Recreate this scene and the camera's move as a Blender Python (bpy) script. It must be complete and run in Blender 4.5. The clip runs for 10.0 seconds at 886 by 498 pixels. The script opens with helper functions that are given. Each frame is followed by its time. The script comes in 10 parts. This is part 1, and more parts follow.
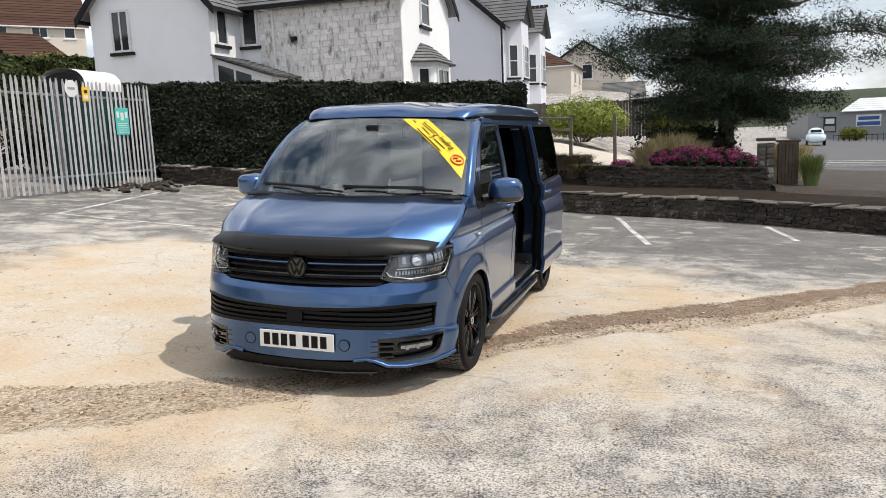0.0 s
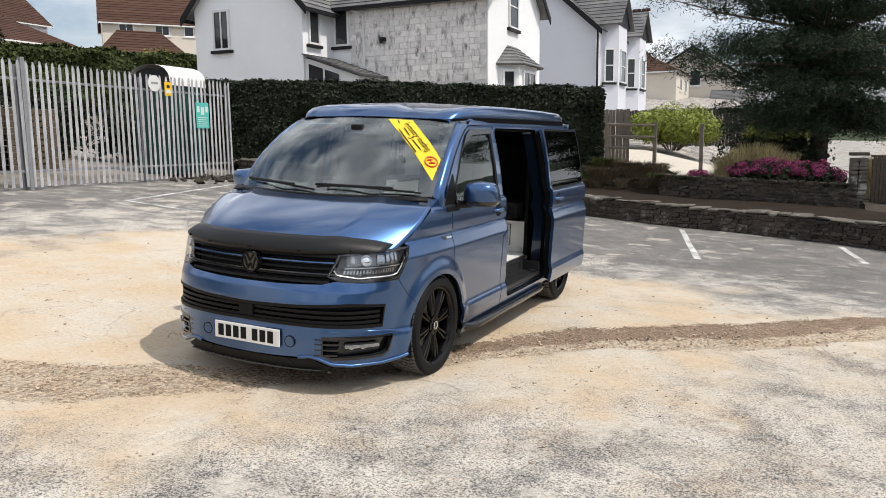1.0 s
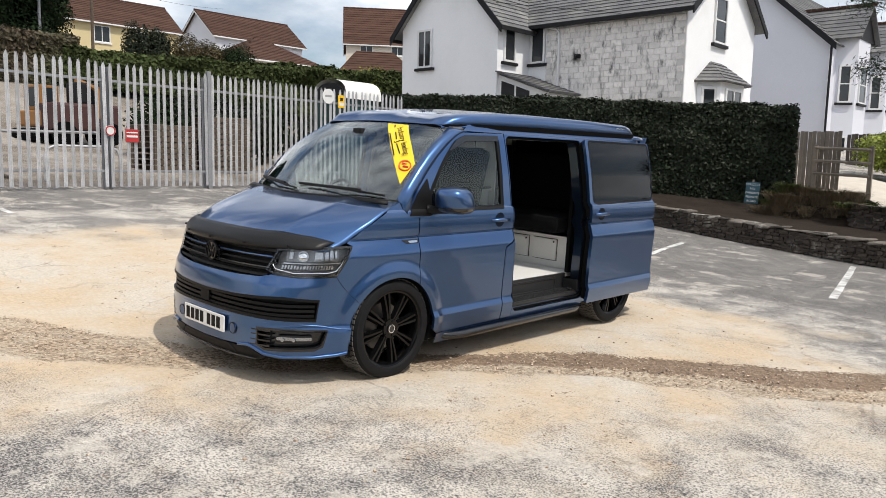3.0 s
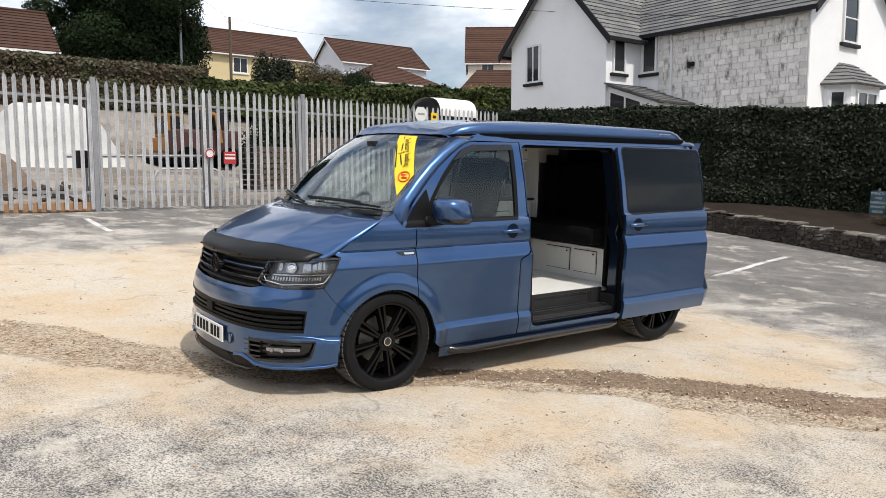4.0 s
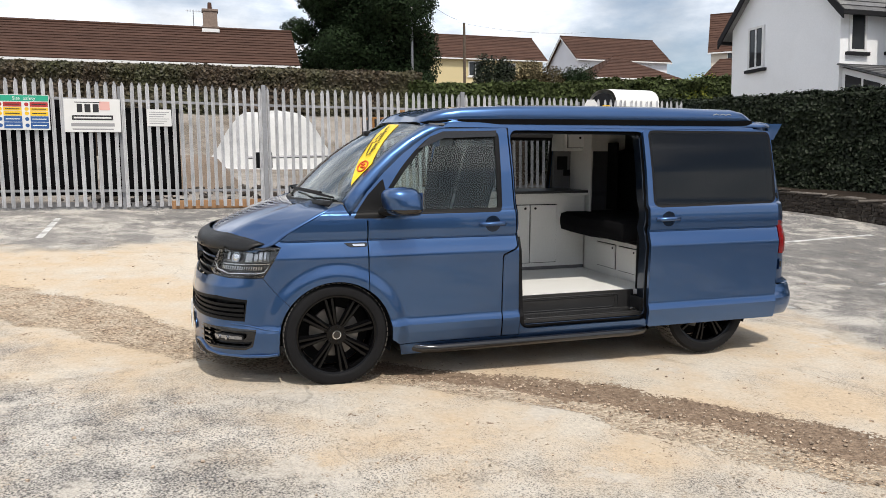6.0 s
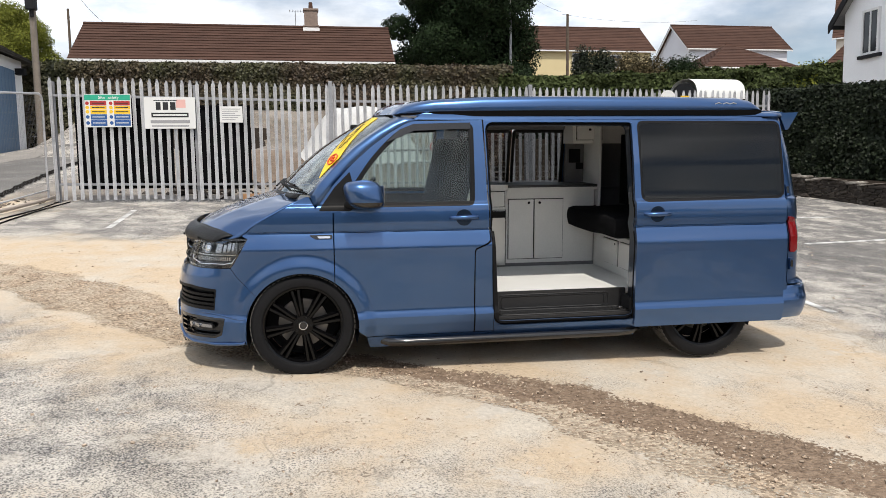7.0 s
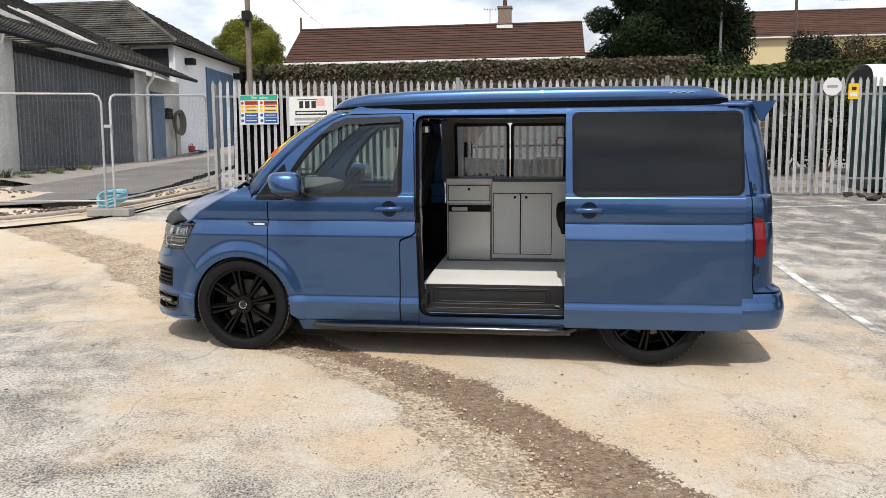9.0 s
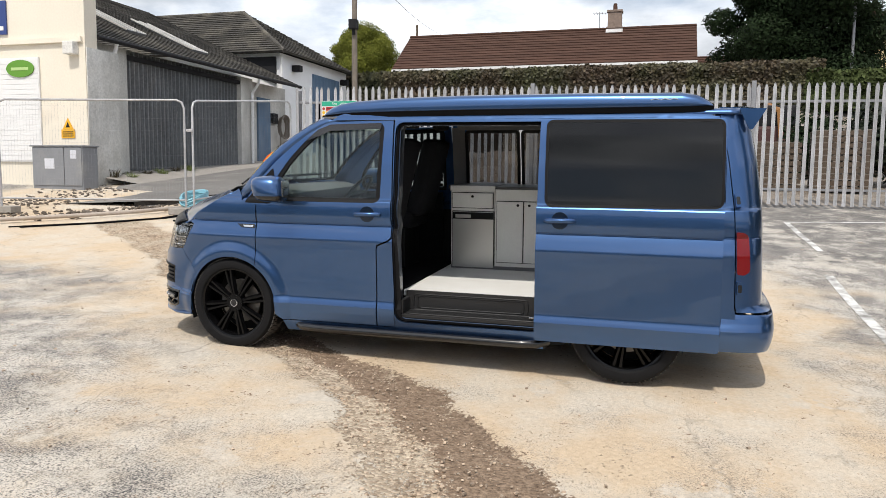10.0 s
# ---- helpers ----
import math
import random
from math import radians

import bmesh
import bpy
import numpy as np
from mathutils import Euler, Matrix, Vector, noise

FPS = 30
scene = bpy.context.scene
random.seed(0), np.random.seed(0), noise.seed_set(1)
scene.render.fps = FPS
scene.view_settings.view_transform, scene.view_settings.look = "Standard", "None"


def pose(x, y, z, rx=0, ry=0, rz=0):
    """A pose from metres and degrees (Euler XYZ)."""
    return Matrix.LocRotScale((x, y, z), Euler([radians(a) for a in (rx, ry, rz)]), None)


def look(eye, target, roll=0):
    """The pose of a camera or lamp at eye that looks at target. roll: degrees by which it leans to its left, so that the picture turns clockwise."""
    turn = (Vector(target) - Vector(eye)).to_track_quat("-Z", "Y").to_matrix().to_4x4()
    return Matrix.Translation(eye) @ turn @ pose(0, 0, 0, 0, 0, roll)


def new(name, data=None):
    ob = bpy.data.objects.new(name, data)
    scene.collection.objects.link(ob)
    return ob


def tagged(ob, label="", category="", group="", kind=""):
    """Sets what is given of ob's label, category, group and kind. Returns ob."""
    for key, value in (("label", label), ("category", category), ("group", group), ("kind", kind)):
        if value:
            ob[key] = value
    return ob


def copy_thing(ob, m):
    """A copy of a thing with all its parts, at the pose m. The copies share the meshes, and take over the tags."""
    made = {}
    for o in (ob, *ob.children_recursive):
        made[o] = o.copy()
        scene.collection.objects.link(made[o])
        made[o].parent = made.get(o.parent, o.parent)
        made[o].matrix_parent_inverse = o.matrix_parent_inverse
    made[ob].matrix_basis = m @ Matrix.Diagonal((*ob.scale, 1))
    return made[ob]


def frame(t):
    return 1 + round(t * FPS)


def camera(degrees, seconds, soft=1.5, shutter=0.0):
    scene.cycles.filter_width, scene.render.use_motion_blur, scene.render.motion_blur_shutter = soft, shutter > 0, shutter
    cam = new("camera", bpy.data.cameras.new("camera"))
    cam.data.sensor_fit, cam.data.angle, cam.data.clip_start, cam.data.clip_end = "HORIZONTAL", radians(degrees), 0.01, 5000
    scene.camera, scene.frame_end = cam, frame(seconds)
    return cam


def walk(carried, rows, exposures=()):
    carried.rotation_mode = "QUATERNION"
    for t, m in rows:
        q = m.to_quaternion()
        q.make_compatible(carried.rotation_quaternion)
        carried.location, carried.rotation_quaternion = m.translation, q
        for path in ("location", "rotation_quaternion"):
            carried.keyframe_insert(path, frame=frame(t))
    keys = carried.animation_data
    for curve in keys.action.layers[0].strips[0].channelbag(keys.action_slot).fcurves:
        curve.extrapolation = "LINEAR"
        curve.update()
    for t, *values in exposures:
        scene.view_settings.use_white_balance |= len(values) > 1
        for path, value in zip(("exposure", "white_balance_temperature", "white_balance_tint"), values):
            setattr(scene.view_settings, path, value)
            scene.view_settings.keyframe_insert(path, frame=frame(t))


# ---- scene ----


cam = camera(61.1, 10.0, soft=0.7)
PATH = [
    (0, (2.363, -5.080, 1.639), (1.761, -3.197, 1.340), -2.4),
    (0.5, (2.804, -4.877, 1.632), (2.074, -3.039, 1.337), -1.6),
    (1, (3.225, -4.670, 1.608), (2.374, -2.882, 1.322), -0.6),
    (1.5, (3.598, -4.427, 1.565), (2.634, -2.697, 1.283), 0.4),
    (2, (3.977, -4.181, 1.540), (2.886, -2.528, 1.265), 1.1),
    (2.5, (4.365, -3.896, 1.532), (3.146, -2.332, 1.272), 1.5),
    (4, (5.272, -2.806, 1.473), (3.687, -1.602, 1.275), -0.0),
    (4.5, (5.472, -2.354, 1.463), (3.791, -1.286, 1.277), -0.5),
    (5, (5.681, -1.881, 1.443), (3.918, -0.954, 1.258), -0.7),
    (5.5, (5.839, -1.372, 1.408), (4.003, -0.601, 1.220), -0.7),
    (7, (6.149, 0.087, 1.360), (4.189, 0.427, 1.155), -0.8),
    (7.5, (6.245, 0.619, 1.351), (4.264, 0.805, 1.146), -0.7),
    (8, (6.306, 1.150, 1.350), (4.317, 1.189, 1.145), -0.8),
    (8.5, (6.306, 1.678, 1.328), (4.320, 1.567, 1.121), -0.5),
    (9, (6.301, 2.193, 1.316), (4.327, 1.947, 1.106), -0.3),
    (9.5, (6.231, 2.686, 1.316), (4.281, 2.291, 1.112), 0.0),
    (10, (6.082, 3.202, 1.331), (4.170, 2.647, 1.134), 0.6),
]
walk(cam, [(t, look(eye, target, roll)) for t, eye, target, roll in PATH])

# ---- world and sun ----
SUN_WAY = Vector((-0.532, -0.006, -0.841)).normalized()      # the way the light travels
world = bpy.data.worlds.new("sky")
scene.world = world
world.use_nodes = True
wn, wl = world.node_tree.nodes, world.node_tree.links
wn.clear()
w_out = wn.new("ShaderNodeOutputWorld")
w_bg = wn.new("ShaderNodeBackground")
w_sky = wn.new("ShaderNodeTexSky")
w_sky.sky_type, w_sky.sun_disc = 'NISHITA', False
w_sky.sun_elevation, w_sky.sun_rotation = radians(57), radians(90)
w_sky.dust_density, w_sky.altitude = 2.0, 50
w_co = wn.new("ShaderNodeTexCoord")
w_map = wn.new("ShaderNodeMapping")
w_map.inputs["Scale"].default_value = (1.0, 1.0, 2.6)
w_noise = wn.new("ShaderNodeTexNoise")
w_noise.inputs["Scale"].default_value, w_noise.inputs["Detail"].default_value, w_noise.inputs["Roughness"].default_value = 2.6, 8.0, 0.58
w_ramp = wn.new("ShaderNodeValToRGB")
w_ramp.color_ramp.elements[0].position, w_ramp.color_ramp.elements[1].position = 0.34, 0.57
w_noise2 = wn.new("ShaderNodeTexNoise")
w_noise2.inputs["Scale"].default_value, w_noise2.inputs["Detail"].default_value = 4.5, 7.0
w_cloud = wn.new("ShaderNodeValToRGB")
w_cloud.color_ramp.elements[0].position, w_cloud.color_ramp.elements[0].color = 0.36, (5.4, 5.7, 6.1, 1)
w_cloud.color_ramp.elements[1].position, w_cloud.color_ramp.elements[1].color = 0.66, (12.6, 12.9, 13.5, 1)
w_mix = wn.new("ShaderNodeMix")
w_mix.data_type = 'RGBA'
wl.new(w_co.outputs["Generated"], w_map.inputs["Vector"])
wl.new(w_map.outputs["Vector"], w_noise.inputs["Vector"])
wl.new(w_map.outputs["Vector"], w_noise2.inputs["Vector"])
wl.new(w_noise.outputs["Fac"], w_ramp.inputs["Fac"])
wl.new(w_noise2.outputs["Fac"], w_cloud.inputs["Fac"])
wl.new(w_ramp.outputs["Color"], w_mix.inputs["Factor"])
wl.new(w_sky.outputs["Color"], w_mix.inputs["A"])
wl.new(w_cloud.outputs["Color"], w_mix.inputs["B"])
wl.new(w_mix.outputs["Result"], w_bg.inputs["Color"])
wl.new(w_bg.outputs["Background"], w_out.inputs["Surface"])
w_bg.inputs["Strength"].default_value = 0.118

sun = new("sun", bpy.data.lights.new("sun", 'SUN'))
sun.data.energy, sun.data.angle, sun.data.color = 3.05, radians(0.6), (1.0, 0.93, 0.83)
sun.matrix_world = look(-SUN_WAY * 50, (0, 0, 0))
scene.view_settings.exposure = 0.06


# ---- small tools ----
def softplus(v, k=0.8):
    return v if v / k > 30 else k * math.log1p(math.exp(v / k))


def clamp(v, a, b):
    return max(a, min(b, v))


def step01(v):
    v = clamp(v, 0, 1)
    return v * v * (3 - 2 * v)


TILT_X, TILT_Y = 0.0377, 0.0370      # how the whole site falls to the east and to the north


def fall(x, y):
    return TILT_X * clamp(x, -60, 40) + TILT_Y * clamp(y, -30, 90)


def level(m, x, y, z):
    """Sets a thing drawn on the site's slope upright, turned about its middle (x, y, z)."""
    return Matrix.Translation((TILT_X * z, TILT_Y * z, -fall(x, y))) @ m


def ground_z(x, y):
    """Height of the ground: the car park falls to the east and north, banks rise behind the fence and the low wall."""
    xc, yc = clamp(x, -24, 40), clamp(y, -14, 14)
    z = 0.018 * yc + 0.047 * softplus(-0.8 - xc) - 0.001 * max(-14, min(0, xc)) * max(0, yc)
    z += 2.1 * step01((-22.5 - x) / 5.5) * step01((y + 12) / 4.0)
    rise = 0.078 * step01((4 - x) / 8.0) + 0.042
    z += rise * softplus(clamp(y, -60, 90) - 15.0, 1.0)
    return z - fall(x, y)


def mesh_of(name, bm, smooth=None):
    me = bpy.data.meshes.new(name)
    bmesh.ops.recalc_face_normals(bm, faces=bm.faces)
    bm.to_mesh(me)
    bm.free()
    if smooth is not None:
        for p in me.polygons:
            p.use_smooth = True
        me.set_sharp_from_angle(angle=radians(smooth))
    return me


def part(name, bm, material, parent=None, label="", smooth=None, m=None):
    """Links a bmesh as one mesh object, under a thing or a part when parent is given."""
    me = mesh_of(name, bm, smooth)
    for one in (material if isinstance(material, (list, tuple)) else [material]):
        me.materials.append(one)
    ob = new(name, me)
    if parent is not None:
        ob.parent = parent
    if m is not None:
        ob.matrix_basis = m
    if label:
        ob["label"] = label
    return ob


def shared(name, me, parent, m, label=""):
    """One more object on a mesh that is there already."""
    ob = new(name, me)
    ob.parent = parent
    ob.matrix_basis = m
    if label:
        ob["label"] = label
    return ob


def thing(name, m, label, category, group="", kind=""):
    ob = new(name)
    ob.matrix_basis = m
    ob.empty_display_size = 0.2
    return tagged(ob, label, category, group, kind)


def structure(ob, label, category, group=""):
    return tagged(ob, label, category, group, "structure")


def box(bm, a, b, bevel=0.0, m=None, mat=0):
    """A box between two corners, with its edges bevelled if wanted."""
    lo = [min(p, q) for p, q in zip(a, b)]
    hi = [max(p, q) for p, q in zip(a, b)]
    vs = [bm.verts.new((x, y, z)) for z in (lo[2], hi[2]) for y in (lo[1], hi[1]) for x in (lo[0], hi[0])]
    fs = [bm.faces.new([vs[i] for i in q]) for q in ((0, 2, 3, 1), (4, 5, 7, 6), (0, 1, 5, 4), (2, 6, 7, 3), (0, 4, 6, 2), (1, 3, 7, 5))]
    for f in fs:
        f.material_index = mat
    if bevel > 0:
        es = list({e for f in fs for e in f.edges})
        r = bmesh.ops.bevel(bm, geom=es, offset=bevel, segments=2, profile=0.6, affect='EDGES', clamp_overlap=True)
        vs = list({v for f in r["faces"] for v in f.verts} | {v for v in vs if v.is_valid})
    if m is not None:
        bmesh.ops.transform(bm, matrix=m, verts=[v for v in vs if v.is_valid])


def rod(bm, p, q, r, seg=10, r2=None, caps=True):
    """A round bar from p to q."""
    p, q = Vector(p), Vector(q)
    d = (q - p).normalized()
    u = d.orthogonal().normalized()
    w = d.cross(u)
    r2 = r if r2 is None else r2
    a = [bm.verts.new(p + (u * math.cos(k * math.tau / seg) + w * math.sin(k * math.tau / seg)) * r) for k in range(seg)]
    b = [bm.verts.new(q + (u * math.cos(k * math.tau / seg) + w * math.sin(k * math.tau / seg)) * r2) for k in range(seg)]
    for k in range(seg):
        bm.faces.new((a[k], a[(k + 1) % seg], b[(k + 1) % seg], b[k]))
    if caps:
        bm.faces.new(list(reversed(a)))
        bm.faces.new(b)


def pipe(bm, pts, r, seg=8, closed=False):
    """A tube along a line of points."""
    pts = [Vector(p) for p in pts]
    n = len(pts)
    rings = []
    up = None
    for i, p in enumerate(pts):
        a = pts[(i - 1) % n] if closed or i > 0 else p
        b = pts[(i + 1) % n] if closed or i < n - 1 else p
        d = (b - a).normalized()
        if up is None:
            up = d.orthogonal().normalized()
        u = (up - d * up.dot(d)).normalized()
        up = u
        w = d.cross(u)
        rr = r[i] if isinstance(r, (list, tuple)) else r
        rings.append([bm.verts.new(p + (u * math.cos(k * math.tau / seg) + w * math.sin(k * math.tau / seg)) * rr) for k in range(seg)])
    for i in range(n if closed else n - 1):
        a, b = rings[i], rings[(i + 1) % n]
        for k in range(seg):
            bm.faces.new((a[k], a[(k + 1) % seg], b[(k + 1) % seg], b[k]))
    if not closed:
        bm.faces.new(list(reversed(rings[0])))
        bm.faces.new(rings[-1])


def prism(bm, poly, way, m=None):
    """A flat outline (3D points) pushed out along a way."""
    way = Vector(way)
    a = [bm.verts.new(p) for p in poly]
    b = [bm.verts.new(Vector(p) + way) for p in poly]
    bm.faces.new(list(reversed(a)))
    bm.faces.new(b)
    n = len(a)
    for i in range(n):
        bm.faces.new((a[i], a[(i + 1) % n], b[(i + 1) % n], b[i]))
    if m is not None:
        bmesh.ops.transform(bm, matrix=m, verts=a + b)


def loft(bm, rows, close_u=False, caps=False):
    """A skin over rows of points."""
    vs = [[bm.verts.new(p) for p in r] for r in rows]
    n = len(rows[0])
    for a, b in zip(vs, vs[1:]):
        for k in range(n if close_u else n - 1):
            bm.faces.new((a[k], a[(k + 1) % n], b[(k + 1) % n], b[k]))
    if caps:
        bm.faces.new(list(reversed(vs[0])))
        bm.faces.new(vs[-1])
    return vs


def lerp(table, v):
    """Straight steps between (v, value) pairs."""
    return float(np.interp(v, [a for a, _ in table], [b for _, b in table]))


# ---- materials ----
def material(name, base, rough=0.6, metal=0.0, vary=0.25, scale=6.0, fine=60.0, bump=0.0, bump_scale=None, second=None, coat=0.0, spec=0.5, random_tint=0.0, mask=(0.45, 0.62), island=0.0, drip=1.0):
    """A surface with its colour varied at two scales, an optional second colour in stains, and fine relief."""
    m = bpy.data.materials.new(name)
    m.use_nodes = True
    n, l = m.node_tree.nodes, m.node_tree.links
    b = n["Principled BSDF"]
    b.inputs["Roughness"].default_value, b.inputs["Metallic"].default_value = rough, metal
    b.inputs["Coat Weight"].default_value, b.inputs["Coat Roughness"].default_value = coat, 0.04
    b.inputs["Specular IOR Level"].default_value = spec
    co = n.new("ShaderNodeTexCoord")
    big, small = n.new("ShaderNodeTexNoise"), n.new("ShaderNodeTexNoise")
    big.inputs["Scale"].default_value, big.inputs["Detail"].default_value = scale, 6.0
    small.inputs["Scale"].default_value, small.inputs["Detail"].default_value = fine, 4.0
    src = co.outputs["Object"]
    if random_tint:
        src = n.new("ShaderNodeNewGeometry").outputs["Position"]
    for t in (big, small):
        l.new(src, t.inputs["Vector"])
    add = n.new("ShaderNodeMath")
    add.operation = 'ADD'
    l.new(big.outputs["Fac"], add.inputs[0])
    l.new(small.outputs["Fac"], add.inputs[1])
    mr = n.new("ShaderNodeMapRange")
    mr.inputs["From Min"].default_value, mr.inputs["From Max"].default_value = 0.6, 1.4
    mr.inputs["To Min"].default_value, mr.inputs["To Max"].default_value = 1 - vary, 1 + vary
    l.new(add.outputs[0], mr.inputs["Value"])
    value = mr.outputs["Result"]
    if random_tint or island:
        info = n.new("ShaderNodeObjectInfo") if random_tint else n.new("ShaderNodeNewGeometry")
        r = n.new("ShaderNodeMapRange")
        k = random_tint or island
        r.inputs["To Min"].default_value, r.inputs["To Max"].default_value = 1 - k, 1 + k
        l.new(info.outputs["Random"] if random_tint else info.outputs["Random Per Island"], r.inputs["Value"])
        mul = n.new("ShaderNodeMath")
        mul.operation = 'MULTIPLY'
        l.new(value, mul.inputs[0])
        l.new(r.outputs["Result"], mul.inputs[1])
        value = mul.outputs[0]
    colour = n.new("ShaderNodeMix")
    colour.data_type = 'RGBA'
    colour.inputs["Factor"].default_value = 0.0
    colour.inputs["A"].default_value, colour.inputs["B"].default_value = (*base, 1), (*(second or base), 1)
    if second:
        st = n.new("ShaderNodeTexNoise")
        st.inputs["Scale"].default_value, st.inputs["Detail"].default_value, st.inputs["Roughness"].default_value = scale * 0.6, 9.0, 0.65
        if drip != 1.0:
            mp = n.new("ShaderNodeMapping")
            mp.inputs["Scale"].default_value = (1.0, 1.0, drip)
            l.new(src, mp.inputs["Vector"])
            l.new(mp.outputs["Vector"], st.inputs["Vector"])
        else:
            l.new(src, st.inputs["Vector"])
        rp = n.new("ShaderNodeValToRGB")
        rp.color_ramp.elements[0].position, rp.color_ramp.elements[1].position = mask
        l.new(st.outputs["Fac"], rp.inputs["Fac"])
        l.new(rp.outputs["Color"], colour.inputs["Factor"])
    hsv = n.new("ShaderNodeHueSaturation")
    l.new(colour.outputs["Result"], hsv.inputs["Color"])
    l.new(value, hsv.inputs["Value"])
    l.new(hsv.outputs["Color"], b.inputs["Base Color"])
    if bump:
        bp = n.new("ShaderNodeBump")
        bp.inputs["Strength"].default_value, bp.inputs["Distance"].default_value = 1.0, bump
        nz = n.new("ShaderNodeTexNoise")
        nz.inputs["Scale"].default_value, nz.inputs["Detail"].default_value = bump_scale or fine, 5.0
        l.new(src, nz.inputs["Vector"])
        l.new(nz.outputs["Fac"], bp.inputs["Height"])
        l.new(bp.outputs["Normal"], b.inputs["Normal"])
    return m


def plain(name, base, rough=0.5, metal=0.0, coat=0.0, spec=0.5):
    m = bpy.data.materials.new(name)
    m.use_nodes = True
    b = m.node_tree.nodes["Principled BSDF"]
    b.inputs["Base Color"].default_value = (*base, 1)
    b.inputs["Roughness"].default_value, b.inputs["Metallic"].default_value = rough, metal
    b.inputs["Coat Weight"].default_value, b.inputs["Coat Roughness"].default_value = coat, 0.03
    b.inputs["Specular IOR Level"].default_value = spec
    return m


def glass(name, tint, rough=0.0, ior=1.6):
    """Thin pane: part clear, tinted, part mirror by Fresnel."""
    m = bpy.data.materials.new(name)
    m.use_nodes = True
    n, l = m.node_tree.nodes, m.node_tree.links
    n.clear()
    out = n.new("ShaderNodeOutputMaterial")
    tr, gl, lw, mx = n.new("ShaderNodeBsdfTransparent"), n.new("ShaderNodeBsdfGlossy"), n.new("ShaderNodeLayerWeight"), n.new("ShaderNodeMixShader")
    tr.inputs["Color"].default_value = (*(math.sqrt(c) for c in tint), 1)
    gl.inputs["Roughness"].default_value = rough
    lw.inputs["Blend"].default_value = 0.5
    f0 = ((ior - 1) / (ior + 1)) ** 2
    pw, ma = n.new("ShaderNodeMath"), n.new("ShaderNodeMath")
    pw.operation, ma.operation = 'POWER', 'MULTIPLY_ADD'
    pw.inputs[1].default_value = 5.0
    ma.inputs[1].default_value, ma.inputs[2].default_value = 1 - f0, f0
    l.new(lw.outputs["Facing"], pw.inputs[0])
    l.new(pw.outputs[0], ma.inputs[0])
    l.new(ma.outputs[0], mx.inputs["Fac"])
    l.new(tr.outputs["BSDF"], mx.inputs[1])
    l.new(gl.outputs["BSDF"], mx.inputs[2])
    l.new(mx.outputs["Shader"], out.inputs["Surface"])
    return m


M_white = material("white_render", (0.88, 0.89, 0.91), 0.85, vary=0.05, scale=0.5, fine=25, bump=0.004, second=(0.80, 0.81, 0.82), mask=(0.5, 0.75))
M_whiter = material("white_paint", (0.78, 0.78, 0.78), 0.7, vary=0.05, scale=1.0, fine=30)
M_grey_render = material("grey_render", (0.68, 0.69, 0.75), 0.85, vary=0.05, scale=0.6, fine=25, bump=0.004)
M_cream = material("cream_render", (0.66, 0.60, 0.52), 0.85, vary=0.06, scale=0.6, fine=25)
M_yellow_render = material("yellow_render", (0.62, 0.52, 0.30), 0.85, vary=0.06, scale=0.6, fine=25)
M_block = material("weathered_block", (0.80, 0.765, 0.735), 0.9, drip=0.40, vary=0.16, scale=7.0, fine=24, bump=0.006, second=(0.17, 0.165, 0.160), mask=(0.52, 0.68), random_tint=0.09)
M_mortar = material("mortar", (0.66, 0.64, 0.62), 0.95, vary=0.15, scale=2, fine=30)
M_slate = material("slate", (0.125, 0.125, 0.13), 0.7, vary=0.3, scale=1.2, fine=18, bump=0.006, second=(0.22, 0.22, 0.20), mask=(0.5, 0.72), random_tint=0.2)
M_tile = material("brown_tile", (0.078, 0.043, 0.032), 0.85, spec=0.15, vary=0.22, scale=1.0, fine=16, bump=0.004, random_tint=0.15)
M_black_paint = material("black_paint", (0.016, 0.016, 0.018), 0.6, spec=0.2, vary=0.2, scale=3, fine=30)
M_pane = plain("dark_pane", (0.026, 0.030, 0.034), 0.04, spec=0.5)
M_upvc = material("white_upvc", (0.75, 0.75, 0.75), 0.4, vary=0.03)
M_galv = material("galvanised_steel", (0.50, 0.50, 0.515), 0.5, metal=0.35, vary=0.22, scale=4, fine=40, random_tint=0.16, second=(0.36, 0.37, 0.39), mask=(0.5, 0.7))
M_rail = material("galvanised_rail", (0.30, 0.305, 0.32), 0.5, metal=0.5, vary=0.2, scale=3, fine=30)
M_mortar_wall = material("earthy_mortar", (0.085, 0.070, 0.056), 0.95, vary=0.4, scale=4, fine=26, bump=0.02, bump_scale=16, second=(0.24, 0.215, 0.18), mask=(0.56, 0.68))
M_stone = material("wall_stone", (0.050, 0.039, 0.031), 0.9, vary=0.5, scale=3, fine=22, bump=0.012, bump_scale=18, second=(0.21, 0.19, 0.16), mask=(0.57, 0.68), random_tint=0.4)
M_coping = material("coping_stone", (0.115, 0.10, 0.085), 0.9, vary=0.35, scale=3, fine=25, bump=0.012, bump_scale=16, second=(0.42, 0.40, 0.36), mask=(0.55, 0.68), random_tint=0.25)
M_soil = material("soil", (0.030, 0.023, 0.018), 0.95, spec=0.1, vary=0.4, scale=2, fine=30, bump=0.03, bump_scale=14)
M_leaf = material("hedge_leaf", (0.0125, 0.0195, 0.0075), 0.6, spec=0.3, vary=0.35, scale=2.0, fine=20, island=0.45)
M_leaf_light = material("light_leaf", (0.150, 0.165, 0.026), 0.75, spec=0.15, vary=0.35, scale=2.0, fine=20, island=0.4)
M_leaf_dark = material("tree_leaf", (0.015, 0.028, 0.010), 0.75, spec=0.15, vary=0.4, scale=1.2, fine=12, island=0.5)
